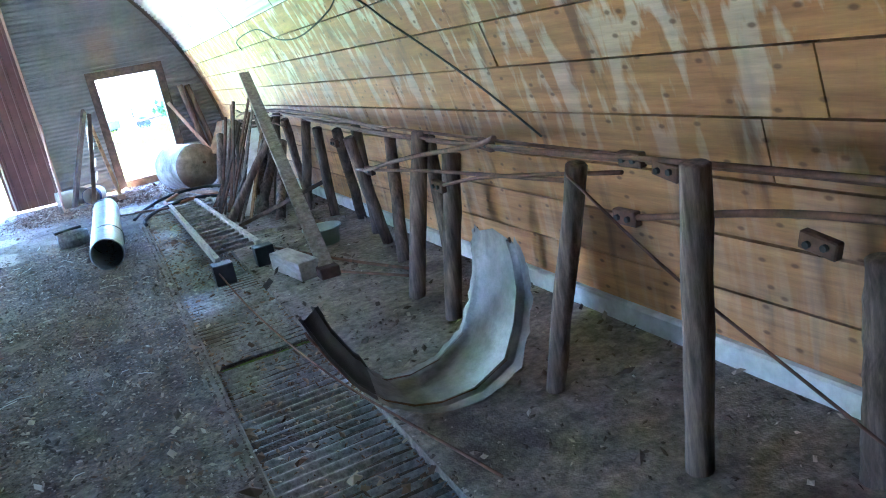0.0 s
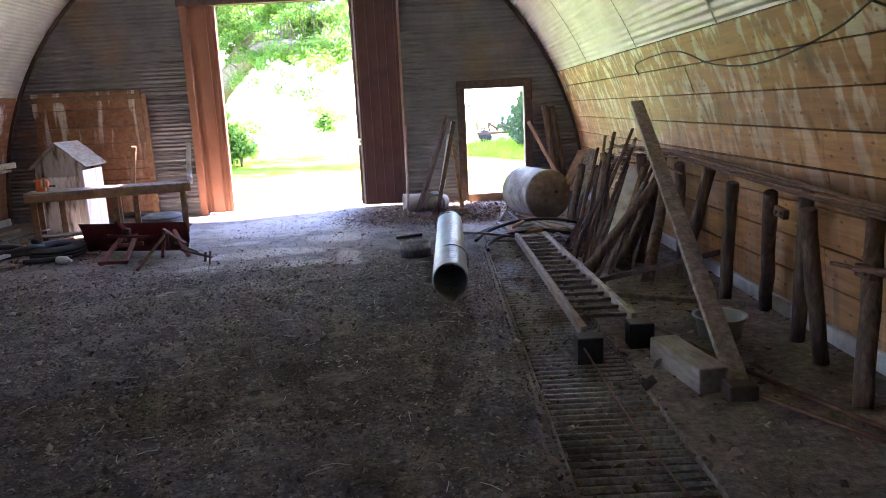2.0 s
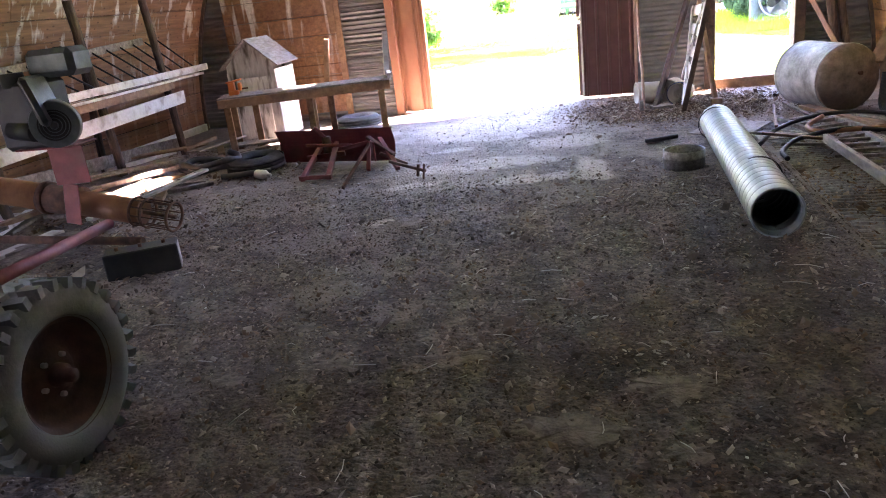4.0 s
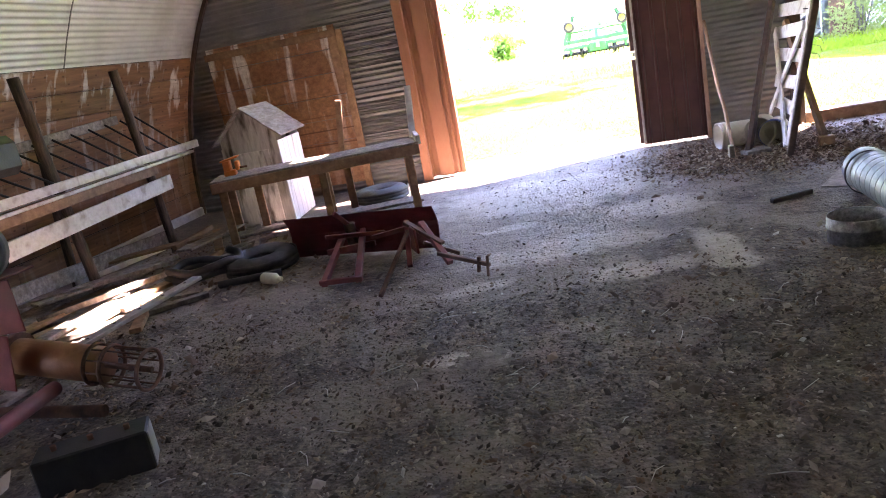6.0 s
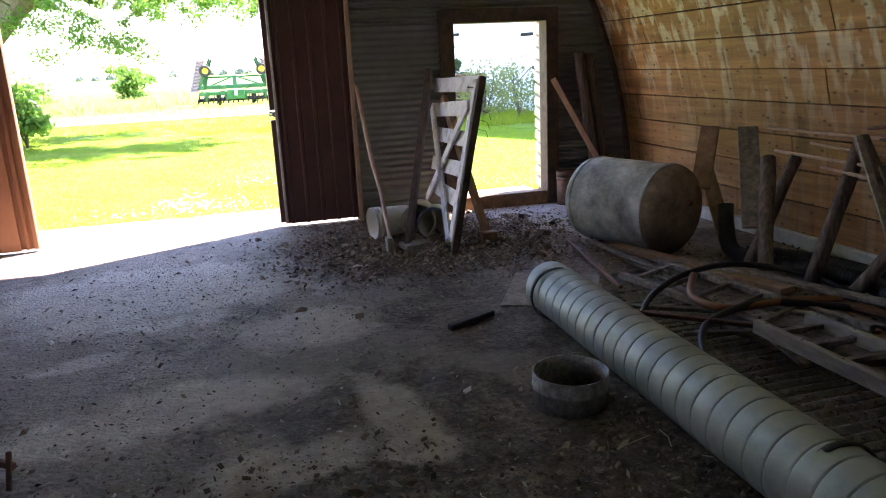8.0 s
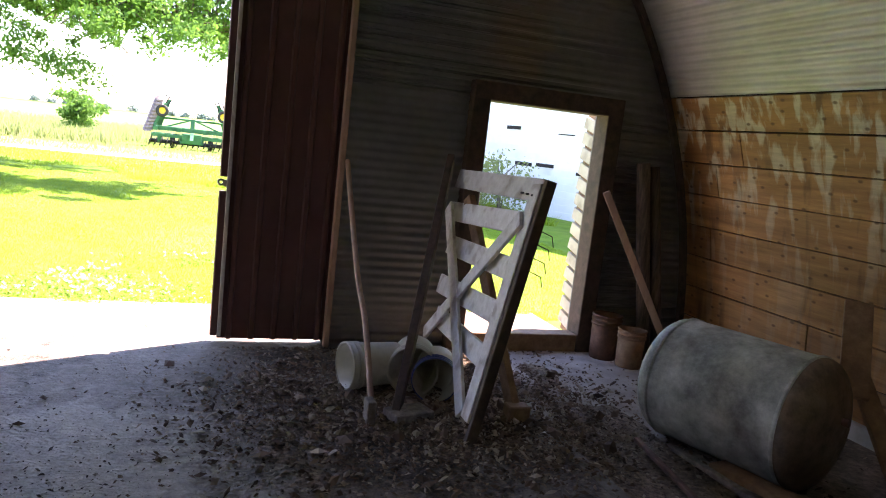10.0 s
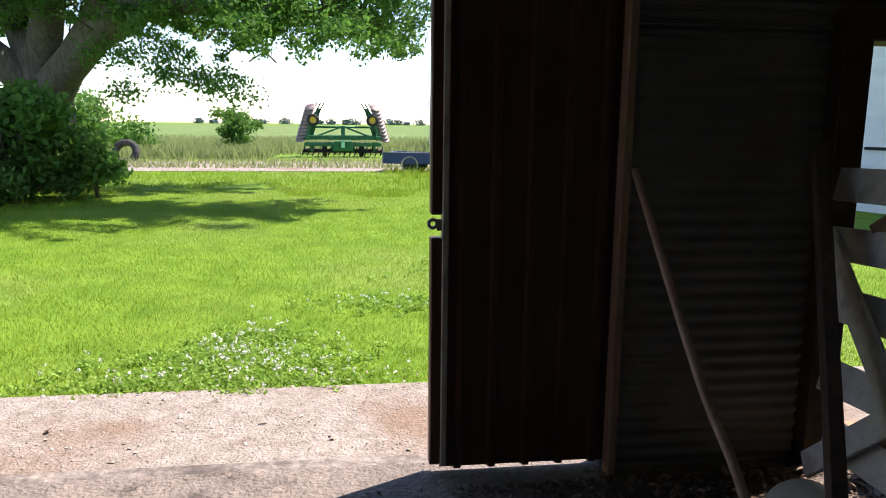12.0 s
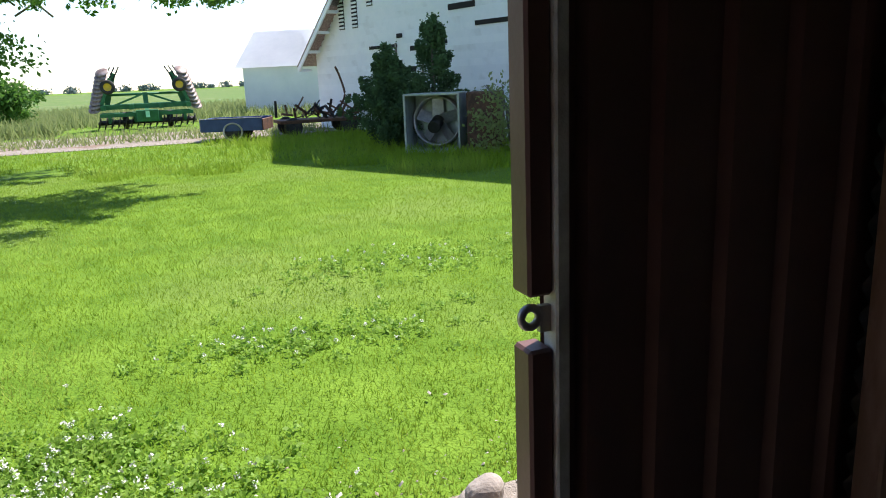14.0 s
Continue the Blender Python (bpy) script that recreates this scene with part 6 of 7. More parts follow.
for sgn in (0, 1):
    s0, s1 = (-0.45, PEAK) if sgn == 0 else (Lb + 0.45, PEAK)
    z0 = EAVE - 0.40 if sgn == 0 else EAVE2 - 0.13
    bm = bmesh_new()
    v = [bm.verts.new(BM @ Vector(p)) for p in ((s0, -0.6, z0), (s1, -0.6, RIDGE + .05), (s1, 16.5, RIDGE + .05), (s0, 16.5, z0))]
    bm.faces.new(v)
    bmesh.ops.solidify(bm, geom=bm.faces[:], thickness=0.10)
    part("roof", bm, M_GREY_WOOD, barn, "grey shingled roof", True)
    bm = beam(bmesh_new(), BM @ Vector((s0, -0.55, z0 - .12)), BM @ Vector((s1, -0.55, RIDGE - .08)), 0.05, 0.16)
    part("rake_board", bm, M_BARN, barn, "", True)
    for kk in range(12):
        t = kk / 12
        bm = box(bmesh_new(), (s0 + (s1 - s0) * t, -0.28, z0 + (RIDGE - z0) * t - 0.14), (0.10, 0.5, 0.10))
        bm.transform(BM)
        part("lookout", bm, M_BARN, barn, "", True)
for s, z0, h in ((1.9, 3.3, 1.4), (2.7, 3.3, 1.6), (3.6, 3.9, 1.8)):
    sl = box(bmesh_new(), (s, -0.06, z0 + h / 2), (0.30, 0.04, h))
    sl.transform(BM)
    lou = part("louvre", sl, M_DARK, barn, "dark louvred slot", True)
    for j in range(int(h / 0.12)):
        bm = box(bmesh_new(), (s, -0.09, z0 + 0.06 + 0.12 * j), (0.30, 0.05, 0.05), Matrix.Rotation(0.6, 3, "X"))
        bm.transform(BM)
        part("slat", bm, M_BARN, lou, "", True)
for s, z, w, h in ((4.2, 2.62, 1.5, .10), (5.1, 2.9, .28, .13), (5.9, 2.5, .55, .14), (6.9, 2.6, .9, .10), (8.0, 3.5, 1.1, .16), (9.2, 3.0, 1.3, .12), (11.8, 1.38, .7, .10), (12.7, 1.40, .7, .10), (14.6, 1.28, 1.3, .09), (16.0, 1.27, .5, .06), (17.2, 1.30, .5, .05), (15.1, 1.62, .7, .03), (15.0, 1.85, .9, .02), (13.4, 2.3, .6, .03), (11.2, 2.4, .6, .10), (5.6, 1.9, .5, .16)):
    bm = box(bmesh_new(), (s, -0.058, z), (w, 0.03, h))
    bm.transform(BM)
    part("missing_board_gap", bm, M_DARK, barn, "dark gap of a missing clapboard", True)
for s in (4.9, 6.2):
    bm = box(bmesh_new(), (s, -0.07, 1.35), (0.07, 0.03, 2.7))
    bm.transform(BM)
    part("door_edge", bm, M_GREY_WOOD, barn, "", True)

bw = box(bmesh_new(), (16.4, -0.07, 1.85), (0.50, 0.05, 0.58), None, 0.005)
bw.transform(BM)
win = part("window", bw, M_BARN, barn, "small white window, half open", True)
for s, z, w, h, m in ((16.30, 1.85, .18, .46, M_DARK), (16.51, 1.96, .15, .20, M_STEEL), (16.51, 1.73, .15, .20, M_STEEL)):
    bm = box(bmesh_new(), (s, -0.092, z), (w, 0.012, h))
    bm.transform(BM)
    part("pane", bm, m, win, "", True)

# small white shed beyond
shed = thing("white_shed", (4.3, 56.0, -0.08), "low white shed with a bright sheet metal roof", "shed")
SM = Matrix.Translation((3.0, 55.5, -0.08)) @ Matrix.Rotation(radians(-32), 4, "Z")
bm = bmesh_new()
Ws, Ds = 9.0, 5.5
pts = lambda x: [(x, 0, 0), (x, Ds, 0), (x, Ds, 2.7), (x, Ds / 2, 4.5), (x, 0, 2.7)]
for x in (0, Ws):
    bm.faces.new([bm.verts.new(SM @ Vector(p)) for p in pts(x)])
for y in (0, Ds):
    bm.faces.new([bm.verts.new(SM @ Vector(p)) for p in ((0, y, 0), (Ws, y, 0), (Ws, y, 2.7), (0, y, 2.7))])
part("wall", bm, M_SHED, shed, "", True)
for s in (0, 1):
    bm = bmesh_new()
    ye = -0.3 if s == 0 else Ds + 0.3
    bm.faces.new([bm.verts.new(SM @ Vector(p)) for p in ((-.35, ye, 2.52), (Ws + .35, ye, 2.52), (Ws + .35, Ds / 2, 4.58), (-.35, Ds / 2, 4.58))])
    bmesh.ops.solidify(bm, geom=bm.faces[:], thickness=0.06)
    part("roof", bm, M_SHED, shed, "bright sheet metal roof", True)

# folded disc harrow
hr = thing("disc_harrow", (-2.15, 48.0, -0.08), "green folding disc harrow with raised wings", "disc harrow")
for y in (-.5, .6):
    part("frame_beam", box(bmesh_new(), (0, y, 0.95), (3.5, 0.18, 0.20), None, .01), M_GREEN, hr)
for x in (-1.7, -.6, .6, 1.7):
    part("frame_beam", box(bmesh_new(), (x, 0, 0.93), (0.20, 1.6, 0.20), None, .01), M_GREEN, hr)
part("hitch", beam(bmesh_new(), (0, -0.5, .8), (0, -2.2, .45), .16, .16), M_GREEN, hr)
part("mast", beam(bmesh_new(), (0, -.4, .9), (0, -.3, 1.5), .2, .16), M_GREEN, hr)
for x in (-.5, .5):
    part("brace", beam(bmesh_new(), (x * 2.6, -.4, 1.0), (x * .2, -.4, 1.45), .08, .08), M_GREEN, hr)
part("cross_rod", tube(bmesh_new(), (-1.4, -.2, 1.45), (1.4, -.2, 1.45), .05, None, 8), M_GREEN, hr)
M_DISC = mat("worn_disc_steel", (0.12, 0.055, 0.035), (0.42, 0.36, 0.33), 2.5, 0.55, 0.3, 0.2)
disc = revolve(bmesh_new(), [(0.0, .05), (.12, .045), (.24, .015), (.28, -.01), (.275, -.016), (.23, .008), (0, .038)], None, 20)
dme = mesh_of("disc", disc, M_DISC)
for s in (-1, 1):
    foot, head = Vector((s * 1.60, 0, .85)), Vector((s * 1.15, 0, 2.35))
    wing = part("wing_frame", beam(bmesh_new(), foot, head, .24, .20), M_GREEN, hr, "raised green wing")
    for y in (-.5, .5):
        part("wing_bar", beam(bmesh_new(), foot + Vector((s * .15, y, .2)), head + Vector((s * .15, y, -.2)), .14, .12), M_GREEN, wing)
    for kk in range(10):
        t = kk / 9
        p = foot.lerp(head, t) + Vector((s * .42, -0.35, .05))
        d = new("disc", dme)
        d.parent = wing
        d.matrix_basis = Matrix.Translation(p) @ Matrix.Rotation(s * 0.30, 4, "Y") @ Matrix.Rotation(0.62, 4, "X")
    part("tyre", revolve(bmesh_new(), [(.16, -.09), (.27, -.10), (.30, -.05), (.30, .05), (.27, .10), (.16, .09)], Matrix.Translation(foot.lerp(head, .62) + Vector((s * .1, -.55, 0))) @ Matrix.Rotation(math.pi / 2, 4, "X"), 24, True), M_RUBBER, wing, "black transport tyre")
    part("rim", revolve(bmesh_new(), [(.17, .06), (.10, .03), (0, .03)], Matrix.Translation(foot.lerp(head, .62) + Vector((s * .1, -.55, 0))) @ Matrix.Rotation(math.pi / 2, 4, "X"), 20), M_YELLOW, wing, "yellow rim")
    for kk in range(3):
        part("tine", beam(bmesh_new(), head + Vector((s * (.05 + .17 * kk), -.1, -.3)), head + Vector((s * (-.25 + .17 * kk), -.1, .25)), .05, .05), M_BLACK, wing)
for y in (-.75, .75):
    part("gang_beam", box(bmesh_new(), (0, y, .62), (3.7, .16, .16), None, .01), M_GREEN, hr)
    part("gang_shaft", tube(bmesh_new(), (-1.95, y, .30), (1.95, y, .30), .07, None, 10), M_BLACK, hr)
    for x in (-1.5, -.5, .5, 1.5):
        part("hanger", beam(bmesh_new(), (x, y, .62), (x, y, .28), .12, .14), M_GREEN, hr)
part("depth_frame", box(bmesh_new(), (0, -.95, .55), (.9, .3, .5), None, .03), M_GREEN, hr)
dme2 = dme.copy()
dme2.materials.clear()
dme2.materials.append(M_BLACK)
for kk in range(16):
    d = new("disc", dme2)
    d.parent = hr
    d.matrix_basis = Matrix.Translation((-1.9 + .25 * kk, -.75, .30)) @ Matrix.Rotation(math.pi / 2 + .3, 4, "Y")
for x in (-.9, .9):
    part("wheel", revolve(bmesh_new(), [(.0, -.1), (.30, -.12), (.36, -.06), (.36, .06), (.30, .12), (0, .1)], Matrix.Translation((x, .1, .36)) @ Matrix.Rotation(math.pi / 2, 4, "Y"), 24), M_RUBBER, hr, "black transport wheel")

# pickup-bed trailer
tr = thing("pickup_bed_trailer", Matrix.Translation((0.35, 37.0, -0.08)) @ Matrix.Rotation(radians(-22), 4, "Z") @ Matrix.Diagonal((0.85, 0.85, 0.78, 1)), "dark blue pickup-bed trailer parked on the grass", "trailer")
part("side_panel", box(bmesh_new(), (0, -.8, .62), (2.2, .06, .48), None, .02), M_BLUE, tr)
part("side_panel", box(bmesh_new(), (0, .8, .62), (2.2, .06, .48), None, .02), M_BLUE, tr)
part("front_panel", box(bmesh_new(), (-1.1, 0, .62), (.06, 1.6, .48), None, .02), M_BLUE, tr)
part("tailgate", box(bmesh_new(), (1.1, 0, .60), (.06, 1.6, .44), None, .02), M_RUST, tr, "dark rusty tailgate")
part("bed_floor", box(bmesh_new(), (0, 0, .42), (2.2, 1.6, .05)), M_BLACK, tr)
part("rail_cap", box(bmesh_new(), (0, -.8, .875), (2.25, .10, .03), None, .01), M_STEEL, tr)
part("wheel_arch", revolve(bmesh_new(), [(.30, 0), (.36, 0), (.36, .03), (.30, .03)], Matrix.Translation((.05, -.83, .36)) @ Matrix.Rotation(math.pi / 2, 4, "X"), 24, True), M_STEEL, tr, "pale wheel arch trim")
for y in (-.72, .72):
    part("wheel", revolve(bmesh_new(), [(0, -.08), (.26, -.1), (.31, -.05), (.31, .05), (.26, .1), (0, .08)], Matrix.Translation((.05, y, .31)) @ Matrix.Rotation(math.pi / 2, 4, "X"), 24), M_RUBBER, tr)
# heap of scrap machinery
sc_ = thing("scrap_machinery", (2.9, 37.2, -0.08), "tangle of rusty scrap machinery on a flat trailer", "scrap heap")
rr = random.Random(77)
part("deck", box(bmesh_new(), (0, 0, .45), (2.6, 1.4, .10), None, .01), M_RUST, sc_)
for _ in range(34):
    p = Vector((rr.uniform(-1.3, 1.3), rr.uniform(-.5, .5), rr.uniform(.5, .75)))
    q = p + Vector((rr.uniform(-.6, .6), rr.uniform(-.3, .3), rr.uniform(-.05, .55)))
    part("bar", beam(bmesh_new(), p, q, rr.uniform(.04, .09), rr.uniform(.03, .07)), rr.choice((M_RUST, M_BLACK, M_RUST)), sc_)
for x in (-.9, .9):
    for y in (-.6, .6):
        part("wheel", revolve(bmesh_new(), [(0, -.08), (.24, -.09), (.29, -.04), (.29, .04), (.24, .09), (0, .08)], Matrix.Translation((x, y, .29)) @ Matrix.Rotation(math.pi / 2, 4, "X"), 20), M_RUBBER, sc_)
part("curved_arm", sweep(bmesh_new(), curve_pts([(.7, -.3, .8), (.9, -.3, 1.2), (.8, -.3, 1.7), (.65, -.3, 2.1)], 6), .035, 8), M_RUST, sc_)
# crop-drying fan
fan = thing("drying_fan", Matrix.Translation((3.8, 28.9, -0.08)) @ Matrix.Rotation(radians(-38), 4, "Z"), "grey square crop-drying fan housing with a big round fan", "fan")
for c, s in (((-.62, 0, .65), (.05, .8, 1.3)), ((.62, 0, .65), (.05, .8, 1.3)), ((0, 0, 1.28), (1.2, .8, .05)), ((0, 0, .04), (1.2, .8, .08)), ((0, .38, .65), (1.2, .04, 1.25))):
    part("housing_panel", box(bmesh_new(), c, s, None, .008), M_ZINC, fan)
part("fan_ring", revolve(bmesh_new(), [(.52, 0), (.56, 0), (.56, .3), (.52, .3)], Matrix.Translation((0, .3, .68)) @ Matrix.Rotation(math.pi / 2, 4, "X"), 28, True), M_STEEL, fan)
for kk in range(5):
    m = Matrix.Translation((0, .15, .68)) @ Matrix.Rotation(kk * 2 * math.pi / 5, 4, "Y") @ Matrix.Translation((0, 0, .28)) @ Matrix.Rotation(.5, 4, "Z")
    bm = bmesh_new()
    bmesh.ops.create_cube(bm, size=1, matrix=m @ Matrix.Diagonal((.26, .02, .42, 1)))
    part("fan_vane", bm, M_STEEL, fan)
part("motor", tube(bmesh_new(), (0, -.25, .55), (0, .15, .68), .14, None, 14), M_BLACK, fan)
single("rusty_burner_box", box(bmesh_new(), (4.75, 28.3, 0.57), (.75, .7, 1.3), Matrix.Rotation(-.6, 3, "Z"), .03), M_RUST, "rusty brown metal box beside the drying fan", "metal box", base=(4.75, 28.3, -.08))

# field strips, concrete pad, weeds
structure("road_pad", box(bmesh_new(), (-7.0, 40.0, -0.077), (24, 6.5, 0.02)), M_GRAVEL, "weedy old concrete pad", "pavement")
bm = box(bmesh_new(), (-20, 250, -0.079), (700, 390, 0.02))
structure("ground_field", bm, M_FIELD, "open rough field running to the horizon", "field")
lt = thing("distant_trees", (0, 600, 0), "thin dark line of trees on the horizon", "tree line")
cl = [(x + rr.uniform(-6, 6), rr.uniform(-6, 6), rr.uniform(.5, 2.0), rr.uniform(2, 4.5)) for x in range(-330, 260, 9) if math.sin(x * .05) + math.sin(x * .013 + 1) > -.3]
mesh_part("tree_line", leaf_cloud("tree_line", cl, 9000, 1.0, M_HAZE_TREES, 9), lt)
tagged(lt, kind="stuff")
ft = thing("old_tyre", Matrix.Translation((-11.0, 43.0, 0.3)) @ Matrix.Rotation(1.3, 4, "X"), "old tyre half buried in pale brush", "tyre")
part("carcass", revolve(bmesh_new(), [(.30, -.15), (.5, -.16), (.55, 0), (.5, .16), (.30, .15)], None, 28, True), M_RUBBER, ft)


def blades(name, n, x0, x1, y0, y1, h, w, material, seed, keep=None, z=-0.08):
    rng = np.random.default_rng(seed)
    x, y = rng.uniform(x0, x1, n), y0 + (y1 - y0) * rng.random(n) ** 1.5
    if keep is not None:
        k = keep(x, y)
        x, y = x[k], y[k]
    n = len(x)
    a = rng.uniform(0, 2 * math.pi, n)
    hh = h * rng.uniform(.5, 1.3, n)
    lean = rng.normal(0, .45, (n, 2)) * hh[:, None]
    dx, dy = np.cos(a) * w / 2, np.sin(a) * w / 2
    zz = np.full(n, z)
    v = np.stack([np.stack([x - dx, y - dy, zz], 1), np.stack([x + dx, y + dy, zz], 1), np.stack([x + lean[:, 0], y + lean[:, 1], zz + hh], 1)], 1).reshape(-1, 3)
    me = bpy.data.meshes.new(name)
    me.from_pydata(v.tolist(), [], np.arange(3 * n).reshape(-1, 3).tolist())
    me.materials.append(material)
    return new(name, me)


edge = lambda x, y: y > 15.85 + .12 * np.sin(x * 2.3) + .07 * np.sin(x * 7.1)
tagged(blades("lawn_grass", 260000, -11, 4.5, 15.7, 30, .034, .007, M_BLADE, 1, edge), "short mown grass blades of the lawn", "grass", kind="stuff")
tagged(blades("rough_grass", 30000, -16, 4, 28, 36.5, .09, .02, M_BLADE, 2, lambda x, y: y > 29.5 + 1.6 * np.sin(x * .9) + .8 * np.sin(x * 2.7 + 1)), "longer rough grass beyond the lawn", "grass", kind="stuff")
tagged(blades("field_weeds", 26000, -30, 8, 45.0, 78, .55, .09, M_WEED, 3, lambda x, y: (y > 50) | (x < -5.5)), "tall pale weeds at the field's edge", "weeds", kind="stuff")
tagged(blades("pad_weeds", 3500, -20, 4, 38.5, 44.5, .28, .05, M_WEED, 4), "scattered weeds on the old pad", "weeds", kind="stuff")
tagged(blades("barn_weeds", 12000, -0.8, 6.5, 25.0, 37, .26, .022, M_BLADE, 6, lambda x, y: x + .42 * (y - 27) > 2.2 + .7 * np.sin(x * 1.9 + y) + .5 * np.sin(y * 3.1)), "tall weeds along the barn", "weeds", kind="stuff")
# clover patch
rngc = np.random.default_rng(8)
cl, fl = [], []
for cx, cy, sx, sy, n in ((-2.85, 16.35, .75, .55, 520), (-2.75, 16.95, .35, .35, 160), (-1.3, 18.0, 1.2, .45, 130), (-0.4, 19.6, 1.3, .6, 130), (-3.5, 16.0, .5, .2, 60), (-2.6, 15.95, .7, .14, 90)):
    for _ in range(n):
        x, y = rngc.normal(cx, sx * .5), rngc.normal(cy, sy * .5)
        if y > 15.75:
            cl.append((x, y, -.045, .05))
            if rngc.random() < .24:
                fl.append((x, y, .005 + rngc.uniform(0, .03), .014))
ob = new("clover_patch", leaf_cloud("clover_patch", cl, len(cl) * 16, .017, M_CLOVER, 12, .5))
tagged(ob, "low clover leaves growing in the lawn", "clover", kind="stuff")
ob = new("clover_flowers", leaf_cloud("clover_flowers", fl, len(fl) * 12, .0075, M_FLOWER, 13, .9))
tagged(ob, "small white clover flowers", "clover flowers", kind="stuff")

# ---- wall boards, loose litter ----
def wall_boards(side, name, material, label):
    wall = thing(name, (CX + side * RAD, 4.0, 0.1), label, "wall")
    tagged(wall, kind="structure")
    rows = 8
    a_low = math.asin(0.09 / RAD)
    rr = random.Random(50 + side)
    for r in range(rows):
        a0 = a_low + (WOOD_TOP - a_low) * r / rows
        a1 = a_low + (WOOD_TOP - a_low) * (r + 1) / rows
        am = (a0 + a1) / 2
        h = RAD * (a1 - a0)
        y = Y0 - rr.uniform(0.2, 3.0)
        while y < Y1 - 0.02:
            ln = rr.choice((2.44, 3.05, 3.66, 4.27))
            ya, yb = max(y, Y0), min(y + ln, Y1 - 0.015)
            y += ln
            if yb - ya < 0.1:
                continue
            spans = [(ya, yb)]
            if side < 0:
                spans = [q for q in ((ya, min(yb, SIDE_Y0)), (max(ya, SIDE_Y1), yb)) if q[1] - q[0] > 0.05]
            for sa, sb in spans:
                d = rr.uniform(-.003, .003)
                c = (CX + side * (RAD + 0.014 + d) * math.cos(am), (sa + sb) / 2, (RAD + 0.014 + d) * math.sin(am))
                rot = Matrix.Rotation(-side * (am), 3, "Y")
                bm = box(bmesh_new(), c, (0.028, sb - sa - rr.uniform(.004, .012), h - rr.uniform(.007, .015)), rot)
                part("board", bm, material, wall, "", True)
    return wall


wall_boards(1, "wall_right", M_BOARD, "curved wall of wide pine boards streaked with pale limewash")
wall_boards(-1, "wall_left", M_BOARD_L, "curved wall of reddish pine boards streaked with white drips")
# added black sheet that puts shade into the gaps between boards
bm = bmesh_new()
for s in (1, -1):
    for i in range(24):
        a0, a1 = WOOD_TOP * i / 24 * 1.0, WOOD_TOP * (i + 1) / 24
        for (p, q) in ((a0, a1),):
            pa, pb = (CX + s * (RAD + .075) * math.cos(p), (RAD + .075) * math.sin(p)), (CX + s * (RAD + .075) * math.cos(q), (RAD + .075) * math.sin(q))
            spans = ((Y0, Y1),) if s > 0 else ((Y0, SIDE_Y0), (SIDE_Y1, Y1))
            for ya, yb in spans:
                v = [bm.verts.new(t) for t in ((pa[0], ya, pa[1]), (pa[0], yb, pa[1]), (pb[0], yb, pb[1]), (pb[0], ya, pb[1]))]
                bm.faces.new(v)
structure("wall_backing", bm, M_DARK, "near-black sheet added behind the wall boards to darken their gaps", "wall")
# ribs where the arch meets the end wall
bm = bmesh_new()
for i in range(60):
    a0, a1 = math.pi * i / 60, math.pi * (i + 1) / 60
    r = RAD - 0.02
    beam(bm, (CX + r * math.cos(a0), Y1 - .05, r * math.sin(a0)), (CX + r * math.cos(a1), Y1 - .05, r * math.sin(a1)), 0.05, 0.05, 0, 0)
structure("trim_arch_rib", bm, M_DARK_WOOD, "dark wooden arch rib along the end wall", "trim")


def soft_noise(x, y, cell, seed):
    """Smooth value noise on a plan, 0 to 1."""
    g = np.random.default_rng(seed).random((256, 256))
    u_, w_ = x / cell + 500, y / cell + 500
    i, j = np.floor(u_).astype(int), np.floor(w_).astype(int)
    a, b = u_ - i, w_ - j
    a, b = a * a * (3 - 2 * a), b * b * (3 - 2 * b)
    at = lambda p, q: g[p % 256, q % 256]
    return (at(i, j) * (1 - a) + at(i + 1, j) * a) * (1 - b) + (at(i, j + 1) * (1 - a) + at(i + 1, j + 1) * a) * b


def crust_height(x, y):
    """Lumpy trodden dirt over the slab, thinner where it is swept towards the doorway."""
    f = .45 * soft_noise(x, y, .32, 1) + .30 * soft_noise(x, y, .11, 2) + .25 * soft_noise(x, y, .05, 3)
    rut = sum(np.exp(-((x - c - .12 * np.sin(y * .5)) / .17) ** 2) for c in (-1.75, -3.3, -.55))
    tread = .0025 * np.sin(2 * math.pi * (y + .35 * np.abs(x % .2 - .1)) / .09) * np.clip(rut, 0, 1)
    edge = np.clip((.17 - x) / .03, 0, 1) * np.clip((x + 5.4) / .5, 0, 1) * np.clip((13.6 - y) / 2.5, .12, 1)
    return -.003 + edge * (.030 * np.clip(f - .22, 0, 1) - .006 * rut + tread)


gx, gy = np.meshgrid(np.linspace(-5.4, .165, 250), np.linspace(1.0, 13.6, 540), indexing="ij")
idx = np.arange(gx.size).reshape(gx.shape)
quads = np.stack([idx[:-1, :-1], idx[1:, :-1], idx[1:, 1:], idx[:-1, 1:]], -1).reshape(-1, 4)
me = bpy.data.meshes.new("floor_crust")
me.from_pydata(np.stack([gx, gy, crust_height(gx, gy)], -1).reshape(-1, 3).tolist(), [], quads.tolist())
me.polygons.foreach_set("use_smooth", [True] * len(me.polygons))
me.materials.append(M_DIRT)
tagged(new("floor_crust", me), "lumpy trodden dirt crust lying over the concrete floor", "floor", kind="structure")


